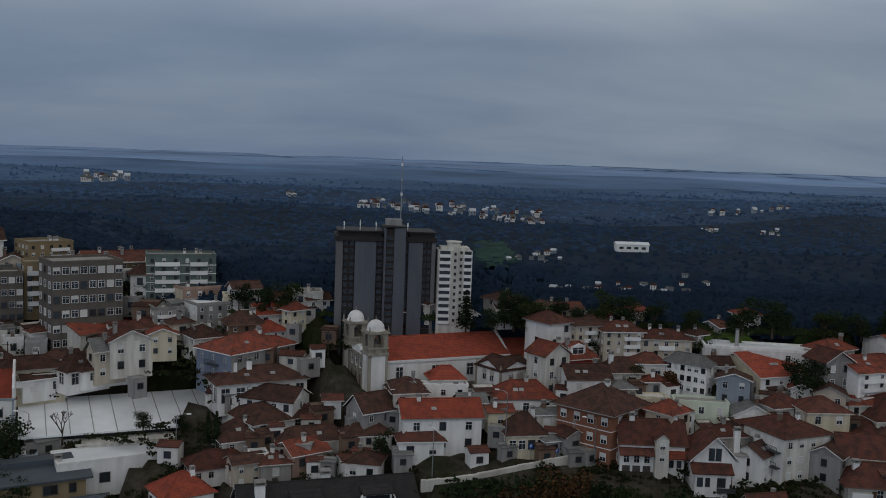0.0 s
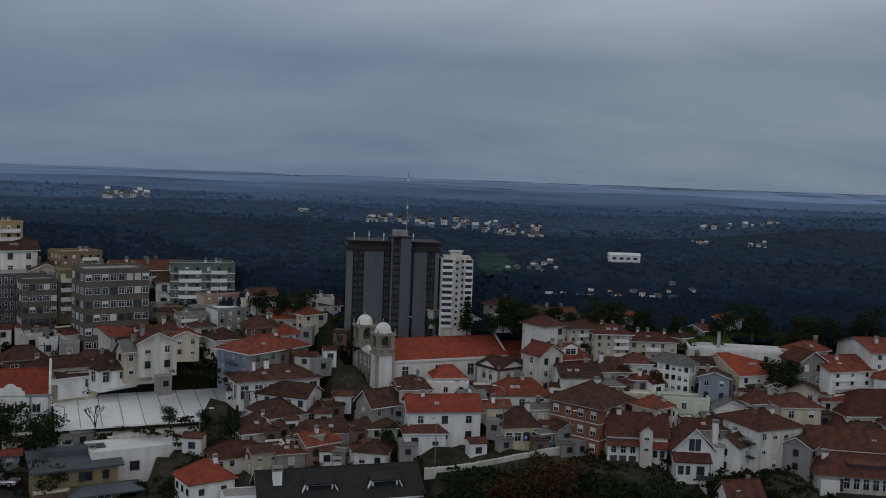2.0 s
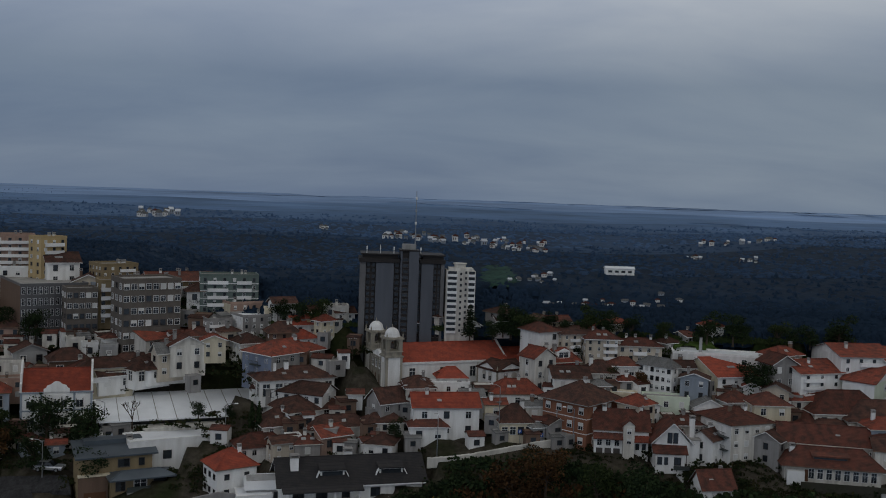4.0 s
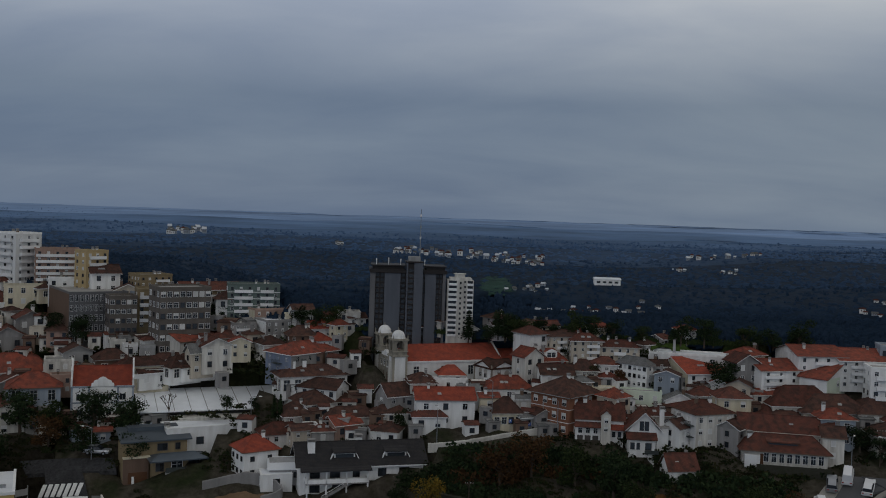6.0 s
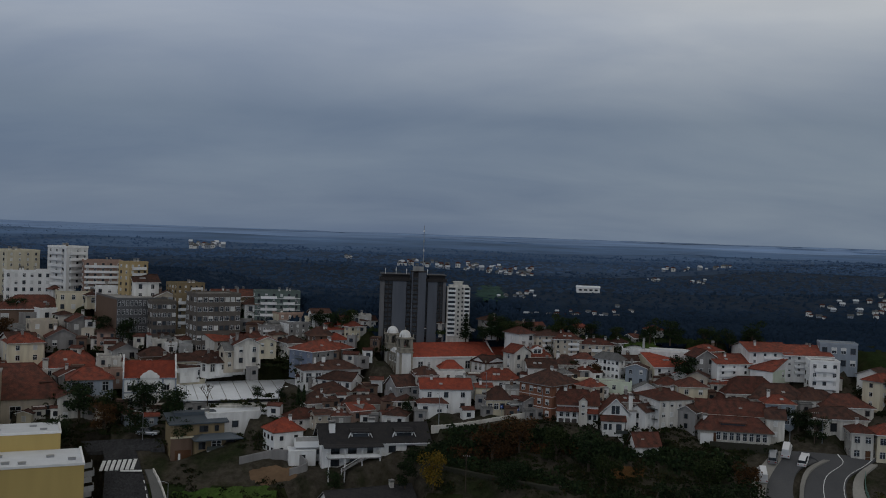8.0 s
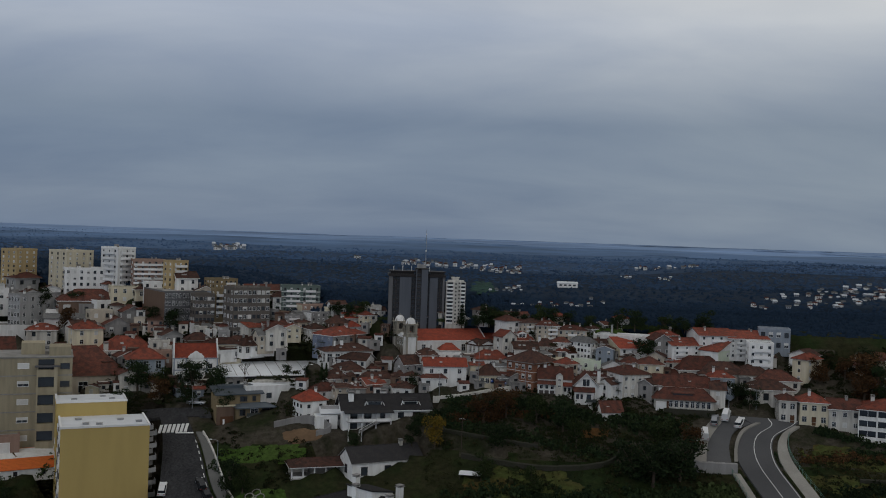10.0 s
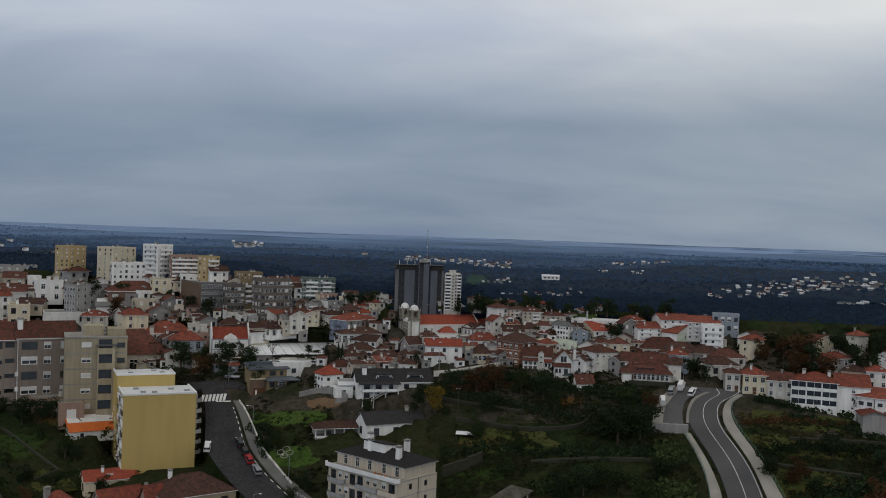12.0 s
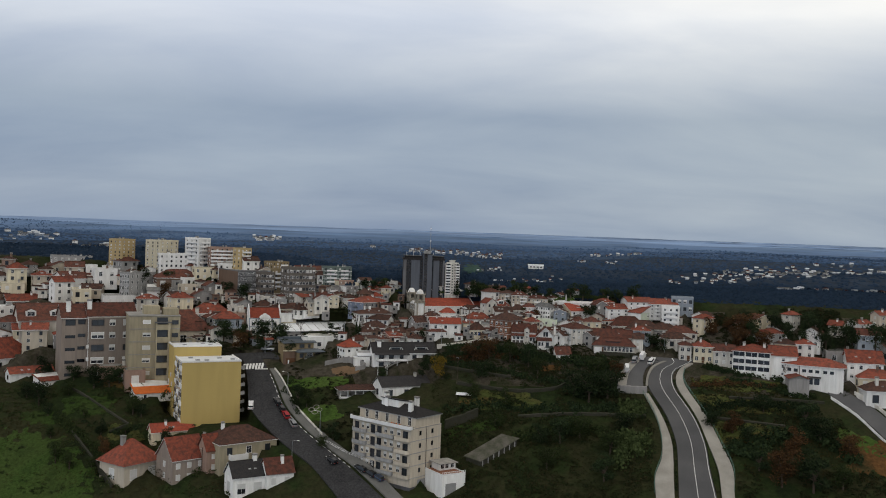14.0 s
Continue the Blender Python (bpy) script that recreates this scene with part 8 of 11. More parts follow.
def dormer_house(x, y, yaw, w, d, h):
    """White house under a long black roof with two hooded dormers, a veranda on posts and an outside stair."""
    z = ground(x, y)
    level(x, y, yaw, w, d, z - 0.2)
    ob = thing("house", "white house with black tiled roof, hooded dormers and veranda", "house", pose(x, y, z, 0, 0, yaw))
    FOOT.append((x + w / 2, y + d / 2, w * 0.55))
    e, sh, rise = h * 0.84, h * 0.42, h * 0.56
    part("wall", Shape().box((0, 0, -3), (w, d, e)), WALL["white"], ob)
    part("roof", roof_shape(w, d, e, rise, "gx", 1.0, 0.25, True), [ROOF["black"], WHITE_TRIM], ob, "long black tiled roof")
    gables(ob, w, d, e, rise, "gx", WALL["white"])
    for u in (0.36, 0.78):
        q, dw, y0, z0 = w * u, w * 0.085, d * 0.12, e + rise * 0.24
        dormer = part("dormer", Shape().box((q - dw, y0, z0 - 0.4), (q + dw, d * 0.46, z0 + rise * 0.36)), WALL["white"], ob, "dormer with white splayed sides")
        part("dormer_window", Shape().box((q - dw * 0.85, y0 - 0.08, z0), (q + dw * 0.85, y0, z0 + rise * 0.3)), GLASS, dormer, "dark strip window")
        part("dormer_roof", Shape().solid([(q - dw * 1.1, y0 - 0.6, z0 + rise * 0.36), (q + dw * 1.1, y0 - 0.6, z0 + rise * 0.36), (q + dw * 1.1, d * 0.48, z0 + rise * 0.5), (q - dw * 1.1, d * 0.48, z0 + rise * 0.5)],
             [(q - dw * 1.1, y0 - 0.6, z0 + rise * 0.42), (q + dw * 1.1, y0 - 0.6, z0 + rise * 0.42), (q + dw * 1.1, d * 0.48, z0 + rise * 0.58), (q - dw * 1.1, d * 0.48, z0 + rise * 0.58)]), ROOF["black"], dormer)
        for side in (-1, 1):
            part("cheek", Shape().solid([(q + side * dw * 1.5 - 0.1, y0 - 0.4, z0 - 0.5), (q + side * dw * 1.5 + 0.1, y0 - 0.4, z0 - 0.5), (q + side * dw * 1.5 + 0.1, y0 + 0.3, z0 - 0.5), (q + side * dw * 1.5 - 0.1, y0 + 0.3, z0 - 0.5)],
                 [(q + side * dw * 1.05 - 0.1, y0 - 0.4, z0 + rise * 0.36), (q + side * dw * 1.05 + 0.1, y0 - 0.4, z0 + rise * 0.36), (q + side * dw * 1.05 + 0.1, y0 + 0.3, z0 + rise * 0.36), (q + side * dw * 1.05 - 0.1, y0 + 0.3, z0 + rise * 0.36)]), WHITE_TRIM, dormer)
    # veranda
    part("veranda_slab", Shape().box((w * 0.04, -2.4, sh - 0.25), (w * 0.54, 0, sh)), WALL["concrete"], ob)
    part("veranda_parapet", Shape().box((w * 0.04, -2.4, sh), (w * 0.54, -2.2, sh + 0.9)).box((w * 0.04, -2.2, sh), (w * 0.05, 0, sh + 0.9)).box((w * 0.53, -2.2, sh), (w * 0.54, 0, sh + 0.9)), WALL["white"], ob)
    part("veranda_roof", Shape().solid([(w * 0.0, -3.0, e - 0.5), (w * 0.56, -3.0, e - 0.5), (w * 0.56, 0, e + 0.1), (0, 0, e + 0.1)], [(0, -3.0, e - 0.3), (w * 0.56, -3.0, e - 0.3), (w * 0.56, 0, e + 0.3), (0, 0, e + 0.3)]), ROOF["black"], ob, "lean-to veranda roof")
    for u in (0.05, 0.2, 0.36, 0.53):
        part("post", Shape().box((w * u - 0.15, -2.4, -3), (w * u + 0.15, -2.1, e - 0.4)), WHITE_TRIM, ob)
    part("balcony", Shape().box((w * 0.74, -1.6, sh - 0.2), (w * 1.04, 0, sh)).box((w * 0.74, -1.6, sh), (w * 1.04, -1.45, sh + 0.85)), WALL["white"], ob)
    for u, r, ww, st in ((0.12, 1, 2.0, "dark"), (0.28, 1, 2.0, "dark"), (0.45, 1, 1.4, "dark"), (0.66, 1, 1.7, "dark"), (0.84, 1, 2.0, "dark"), (0.84, 0, 1.8, "dark"), (0.12, 0, 2.0, "dark"), (0.3, 0, 2.0, "dark")):
        glazed_window(ob, ww, sh * 0.52, st, pose(w * u, 0, r * sh + sh * 0.2))
    part("garage_door", Shape().box((w * 0.55, -0.08, 0), (w * 0.74, 0, sh * 0.8)), DOOR_WOOD, ob, "dark brown garage door")
    n = 12
    for k in range(n):
        f = k / n
        part("step", Shape().box((w * 0.36 - 0.45 * k - 0.5, -3.7, sh * (1 - f) - 0.3), (w * 0.36 - 0.45 * k, -2.45, sh * (1 - f) - 0.05)), WALL["concrete"], ob)
    part("stair_rail", Shape().tube((w * 0.36, -3.75, sh + 0.9), (w * 0.36 - 0.45 * n, -3.75, 0.9), 0.06, 0.06, 5).tube((w * 0.36, -3.75, sh), (w * 0.36, -3.75, sh + 0.9), 0.06, 0.06, 5).tube((w * 0.36 - 0.45 * n, -3.75, -1.0), (w * 0.36 - 0.45 * n, -3.75, 0.9), 0.06, 0.06, 5), WHITE_TRIM, ob)
    for u, v in ((0.1, 0.3), (0.5, 0.62)):
        chimney(ob, rise * 0.55, 0.75, WALL["white"], pose(w * u, d * v, e + rise * 0.6), "white rendered chimney")
    return ob


dormer_house(-34.1, 69.3, 16.1, 27.2, 10.4, 7.4)


def prism(a, b, low, high):
    """A sloping slab over the rectangle a..b: its underside follows low (front, back), its top is high above that."""
    (x0, y0), (x1, y1) = a, b
    return Shape().solid([(x0, y0, low[0]), (x1, y0, low[0]), (x1, y1, low[1]), (x0, y1, low[1])], [(x0, y0, low[0] + high), (x1, y0, low[0] + high), (x1, y1, low[1] + high), (x0, y1, low[1] + high)])


def ochre_house(x, y, yaw, w, d, h):
    """Stepped house: a tall rear block and a lower front block, each under a slate-grey metal roof."""
    level(x, y, yaw, w, d, ground(x, y) - 0.2)
    FOOT.append((x + w / 2, y + d / 2, w * 0.55))
    ob = thing("house", "ochre stepped house with slate-grey metal roofs and dark balcony", "house", pose(x, y, ground(x, y), 0, 0, yaw))
    part("wall", Shape().box((0, d * 0.28, -3), (w * 0.82, d, h)), WALL["olive"], ob, "ochre rear block")
    part("wall", Shape().box((w * 0.34, 0, -3), (w, d * 0.28, h * 0.6)), WALL["olive"], ob, "ochre front block")
    part("cladding", Shape().box((0.02, d * 0.2, -3), (w * 0.32, d * 0.28, h * 0.62)), WALL["brown"], ob, "brown boarded panel")
    part("band", Shape().box((-0.1, d * 0.18, h * 0.62), (w * 0.34, d * 0.28, h * 0.66)), WALL["cream"], ob)
    part("roof", prism((-0.6, d * 0.2), (w * 0.88, d + 0.5), (h, h + d * 0.16), 0.3), ROOF["metal"], ob, "slate-grey metal roof")
    part("roof_box", Shape().box((w * 0.1, d * 0.75, h + d * 0.1), (w * 0.75, d + 0.3, h + d * 0.22)), ROOF["metal"], ob)
    part("roof", roof_shape(w * 0.66, d * 0.42, h * 0.62, d * 0.1, "hip", 0.7, 0.25, False), [ROOF["metal"]], ob, "slate-grey front roof", pose(w * 0.34, -d * 0.14, 0))
    part("balcony", Shape().box((w * 0.5, -d * 0.14, h * 0.26), (w, 0, h * 0.3)), WALL["concrete"], ob)
    part("balcony_rail", Shape().box((w * 0.5, -d * 0.14, h * 0.3), (w, -d * 0.13, h * 0.42)), DARK_METAL, ob, "dark balcony railing")
    for u, z, ww, hh, st in ((0.44, 0.32, 1.6, 0.2, "dark"), (0.66, 0.31, 2.2, 0.22, "plain"), (0.88, 0.31, 2.2, 0.22, "dark"), (0.62, 0.03, 2.4, 0.18, "dark"), (0.86, 0.03, 2.4, 0.18, "dark")):
        glazed_window(ob, ww, h * hh, st, pose(w * u, 0, h * z))
    for u, ww in ((0.5, 2.0), (0.7, 1.0)):
        glazed_window(ob, ww, h * 0.16, "dark", pose(w * u, d * 0.28, h * 0.76))
    part("door", Shape().box((w * 0.06, d * 0.19, 0), (w * 0.3, d * 0.2, h * 0.28)), DOOR_WOOD, ob, "brown wooden garage door")
    part("gate_post", Shape().box((w * 0.1, d * 0.1, -1), (w * 0.13, d * 0.13, h * 0.2)), WHITE_TRIM, ob)
    part("downpipe", Shape().tube((w - 0.2, -0.1, -2), (w - 0.2, -0.1, h * 0.6), 0.1, 0.1, 6), WHITE_TRIM, ob)
    chimney(ob, h * 0.12, 0.5, WALL["aged"], pose(w * 0.6, d * 0.7, h + d * 0.14))


ochre_house(-71.8, 70.6, 27.9, 16.2, 9.6, 8.6)


def bay_house(x, y, yaw, w, d, h):
    """Long old house: mottled red roof, a tall gabled bay in front and a pent roof along the ground floor."""
    level(x, y, yaw, w, d, ground(x, y) - 0.2)
    FOOT.append((x + w / 2, y + d / 2, w * 0.5))
    ob = thing("house", "old white house with mottled red roof and gabled bay", "house", pose(x, y, ground(x, y), 0, 0, yaw))
    part("wall", Shape().box((0, 0, -3), (w, d, h * 0.82)), WALL["white"], ob)
    gables(ob, w, d, h * 0.82, h * 0.62, "gx", WALL["white"])
    part("roof", roof_shape(w, d, h * 0.82, h * 0.62, "gx", 0.5, 0.2, True), [ROOF["rust"], WALL["brown"]], ob, "mottled red tiled roof")
    b0, b1, p = w * 0.52, w * 0.72, 1.6
    bay = part("bay", Shape().box((b0, -p, -3), (b1, d * 0.5, h * 1.05)), WALL["aged"], ob, "tall weathered white bay")
    part("bay_roof", roof_shape(b1 - b0, d * 0.5 + p, h * 1.05, h * 0.2, "gy", 0.3, 0.18, False), [ROOF["rust"]], bay, "", pose(b0, -p, 0))
    part("bay_gable", Shape().solid([(b0, -p, h * 1.05), (b1, -p, h * 1.05), (b1, -p + 0.3, h * 1.05), (b0, -p + 0.3, h * 1.05)], [((b0 + b1) / 2 - 0.05, -p, h * 1.23), ((b0 + b1) / 2 + 0.05, -p, h * 1.23), ((b0 + b1) / 2 + 0.05, -p + 0.3, h * 1.23), ((b0 + b1) / 2 - 0.05, -p + 0.3, h * 1.23)]), WALL["aged"], bay)
    for z in (0.42, 0.76):
        glazed_window(ob, (b1 - b0) * 0.34, h * 0.17, "half", pose((b0 + b1) / 2, -p, h * z))
    part("pent_roof", prism((-0.3, -1.4), (b0, 0), (h * 0.52, h * 0.68), 0.2), ROOF["rust"], ob, "low tiled pent roof")
    part("pent_roof", prism((b1, -1.4), (w + 0.3, 0), (h * 0.46, h * 0.62), 0.2), ROOF["red"], ob, "low tiled pent roof")
    for u in (0.1, 0.26, 0.42):
        glazed_window(ob, w * 0.08, h * 0.2, "plain", pose(w * u, 0, h * 0.26))
        # dark panel on the uncut wall imitates the shade in a garage opening
        part("garage_opening", Shape().box((w * u - w * 0.06, -0.06, -0.2), (w * u + w * 0.06, 0, h * 0.17)), FRAME_DARK, ob)
    for u in (0.8, 0.92):
        glazed_window(ob, w * 0.06, h * 0.2, "dark", pose(w * u, 0, h * 0.16))
    for u, v in ((0.2, 0.5), (0.88, 0.55)):
        chimney(ob, h * 0.22, 0.45, WALL["white"], pose(w * u, d * v, h * 1.3))


bay_house(30.3, 95.1, -3.0, 11.14, 6.40, 5.98)


def gable_house(x, y, yaw, w, d, h):
    """White house with a broad gable to the valley, tall dark windows in it and a tiled veranda roof below."""
    level(x, y, yaw, w, d, ground(x, y) - 0.2)
    FOOT.append((x + w / 2, y + d / 2, w * 0.5))
    ob = thing("house", "white house with broad gable, tall dark windows and veranda", "house", pose(x, y, ground(x, y), 0, 0, yaw))
    part("wall", Shape().box((0, 0, -3), (w, d, h * 0.72)), WALL["white"], ob)
    gables(ob, w, d, h * 0.72, h * 0.62, "gy", WALL["white"])
    part("roof", roof_shape(w, d, h * 0.72, h * 0.62, "gy", 0.8, 0.22, True), [ROOF["rust"], WHITE_TRIM], ob, "rust-brown roof with white verges")
    part("veranda_roof", prism((-0.6, -2.2), (w * 0.9, 0), (h * 0.46, h * 0.64), 0.2), ROOF["rust"], ob, "tiled veranda roof")
    part("veranda_wall", Shape().box((0, -1.6, -3), (w * 0.82, 0, h * 0.44)), WALL["white"], ob)
    part("side_wing", Shape().box((w, d * 0.15, -3), (w * 1.3, d * 0.7, h * 0.8)), WALL["white"], ob)
    part("side_wing_roof", Shape().box((w - 0.1, d * 0.12, h * 0.8), (w * 1.33, d * 0.73, h * 0.84)), ROOF["flat"], ob)
    for u in (0.42, 0.58):
        glazed_window(ob, w * 0.12, h * 0.3, "dark", pose(w * u, 0, h * 0.72))
    for u, ww in ((0.12, 0.12), (0.3, 0.1), (0.62, 0.18)):
        glazed_window(ob, w * ww, h * 0.22, "dark", pose(w * u, -1.6, h * 0.14))
    railing_line = Shape().box((w * 0.5, -2.3, h * 0.02), (w * 0.95, -2.2, h * 0.14))
    part("terrace_rail", railing_line, DARK_METAL, ob)
    part("downpipe", Shape().tube((w * 0.86, -1.7, -2), (w * 0.86, -1.7, h * 0.5), 0.08, 0.08, 6), FRAME_DARK, ob)
    chimney(ob, h * 0.5, 0.5, WALL["white"], pose(w * 1.1, d * 0.4, h * 0.9), "tall white chimney")


gable_house(42.5, 90.9, -3.3, 7.14, 7.14, 6.93)


def shaped_gable(w, t, h):
    """A white parapet with a curving baroque outline, standing on the x axis."""
    out = [(0, 0), (w, 0), (w, h * 0.3), (w * 0.92, h * 0.36), (w * 0.86, h * 0.62), (w * 0.72, h * 0.7), (w * 0.62, h * 0.92), (w * 0.5, h), (w * 0.38, h * 0.92), (w * 0.28, h * 0.7), (w * 0.14, h * 0.62), (w * 0.08, h * 0.36), (0, h * 0.3)]
    return Shape().solid([(p, t, q) for p, q in out], [(p, 0, q) for p, q in out])


def ornate_house(x, y, yaw, w, d, h):
    """Town house with grouped arched windows, a shaped parapet in the middle and curved gables at both ends."""
    level(x, y, yaw, w, d, ground(x, y) - 0.2)
    FOOT.append((x + w / 2, y + d / 2, w * 0.5))
    ob = thing("house", "ornate white town house with curved gables and red roof", "house", pose(x, y, ground(x, y), 0, 0, yaw))
    part("wall", Shape().box((0, 0, -3), (w, d, h)), WALL["white"], ob)
    part("roof", roof_shape(w - 0.8, d, h, h * 0.55, "gx", 0.1, 0.2, True), [ROOF["bright"], WHITE_TRIM], ob, "red tiled roof", pose(0.4, 0, 0))
    for q in (0.3, w):
        part("end_gable", shaped_gable(d + 0.6, 0.35, h * 0.8), WALL["white"], ob, "curved white gable", pose(q, -0.3, h - 0.1, 0, 0, 90))
    part("parapet", shaped_gable(w * 0.36, 0.3, h * 0.3), WALL["white"], ob, "shaped parapet over the middle", pose(w * 0.32, -0.2, h - 0.1))
    for a, b in ((-0.15, w * 0.32), (w * 0.68, w + 0.15)):
        part("cornice", Shape().box((a, -0.35, h - 0.3), (b, 0, h - 0.02)), WALL["bluegrey"], ob)
    part("string_course", Shape().box((-0.1, -0.15, h * 0.46), (w + 0.1, 0, h * 0.5)), WALL["bluegrey"], ob)
    for u, ww in ((0.14, 0.13), (0.40, 0.1), (0.5, 0.1), (0.60, 0.1), (0.82, 0.12)):
        for z in (0.08, 0.56):
            part("window", window_mesh(w * ww * 0.8, h * 0.28, "stone"), None, ob, "", pose(w * u, 0, h * z))
            part("window_arch", Shape().tube((w * u, -0.16, h * (z + 0.28)), (w * u, 0.0, h * (z + 0.28)), w * ww * 0.44, w * ww * 0.44, 14), WHITE_TRIM, ob)
    for u in (0.0, 0.27, 0.73, 0.97):
        part("pilaster", Shape().box((w * u, -0.12, -3), (w * (u + 0.03), 0, h - 0.3)), WALL["bluegrey"], ob)


ornate_house(-84.6, 98.9, 19.3, 12.9, 7.4, 7.0)


def window_hall(x, y, yaw, w, d, h):
    """Low old hall: a broad tiled hip roof with a long dormer strip over a row of tall windows."""
    level(x, y, yaw, w, d, ground(x, y) - 0.2)
    FOOT.append((x + w / 2, y + d / 2, w * 0.45))
    ob = thing("hall", "low old hall with tiled roof and row of tall windows", "hall", pose(x, y, ground(x, y), 0, 0, yaw))
    part("wall", Shape().box((0, 0, -3), (w, d, h)), WALL["aged"], ob)
    part("roof", roof_shape(w, d, h, h * 1.05, "hip", 0.9, 0.2, True), [ROOF["rust"], WALL["brown"]], ob, "weathered rust tiled roof")
    dm = part("dormer", Shape().box((w * 0.3, d * 0.12, h + h * 0.2), (w * 0.66, d * 0.42, h * 1.62)), WALL["brown"], ob, "long brown dormer strip")
    part("dormer_roof", prism((w * 0.28, d * 0.04), (w * 0.68, d * 0.46), (h * 1.58, h * 1.8), 0.2), ROOF["rust"], dm)
    part("dormer_glazing", Shape().box((w * 0.31, d * 0.12 - 0.06, h * 1.3), (w * 0.65, d * 0.12, h * 1.52)), GLASS, dm)
    for k in range(8):
        glazed_window(ob, w * 0.055, h * 0.62, "plain", pose(w * (0.28 + 0.092 * k), 0, h * 0.2))
    part("porch", Shape().box((w * 0.02, -1.2, -3), (w * 0.2, 0, h * 0.7)), WALL["white"], ob, "white porch wall")
    part("door", Shape().box((w * 0.21, -0.08, 0), (w * 0.25, 0, h * 0.75)), DOOR_WOOD, ob)
    part("yard_wall", Shape().box((w * 0.15, -2.6, -3), (w * 1.02, -2.3, h * 0.16)), MASONRY, ob, "dark stone yard wall")
    chimney(ob, h * 0.5, 0.5, WALL["white"], pose(w * 0.1, d * 0.5, h * 1.5))


window_hall(68.3, 89.4, -8.7, 17.98, 5.91, 3.08)


def recess_house(x, y, yaw, w, d, h):
    """White three-storey building whose front is a grid of deep dark balcony bays, under a red hip roof."""
    level(x, y, yaw, w, d, ground(x, y) - 0.2)
    FOOT.append((x + w / 2, y + d / 2, w * 0.6))
    ob = thing("apartment_block", "white three-storey building with deep balcony bays and red roof", "building", pose(x, y, ground(x, y), 0, 0, yaw))
    n, p = 3, 1.3
    sh = h / n
    part("wall", Shape().box((0, p, -4), (w, d, h)), WALL["white"], ob)
    part("roof", roof_shape(w, d, h + 0.02, h * 0.3, "hip", 0.6, 0.2, True), [ROOF["red"], WHITE_TRIM], ob, "red tiled hip roof")
    for k in range(4):
        part("pier", Shape().box((w * k / 3 - (0.22 if k else 0), 0, -4), (w * k / 3 + (0.22 if k < 3 else 0), p, h)), WALL["white"], ob)
    for r in range(n):
        part("floor_edge", Shape().box((0.2, 0.05, r * sh - (4 if r == 0 else 0.3)), (w - 0.2, p, r * sh)), WALL["white"], ob)
        for k in range(3):
            a, b = w * k / 3 + 0.22, w * (k + 1) / 3 - 0.22
            bay = part("balcony", Shape().box((a, 0.08, r * sh), (b, 0.2, r * sh + sh * 0.3)), WALL["white"], ob)
            part("glazing", Shape().box((a, p - 0.06, r * sh + 0.05), (b, p, r * sh + sh * 0.88)), GLASS, bay, "dark sliding glass")
            part("mullion", Shape().box(((a + b) / 2 - 0.06, p - 0.12, r * sh + 0.05), ((a + b) / 2 + 0.06, p - 0.06, r * sh + sh * 0.88)), FRAME_WHITE, bay)
    for r in range(n):
        for u in (0.3, 0.65):
            part("window", window_mesh(1.2, sh * 0.4, "half"), None, ob, "", pose(w, d * u, r * sh + sh * 0.35, 0, 0, 90))
    for u in (0.25, 0.8):
        chimney(ob, h * 0.12, 0.5, WALL["white"], pose(w * u, d * 0.6, h + h * 0.2))


recess_house(125.0, 79.0, -22.4, 14.4, 13.2, 8.4)


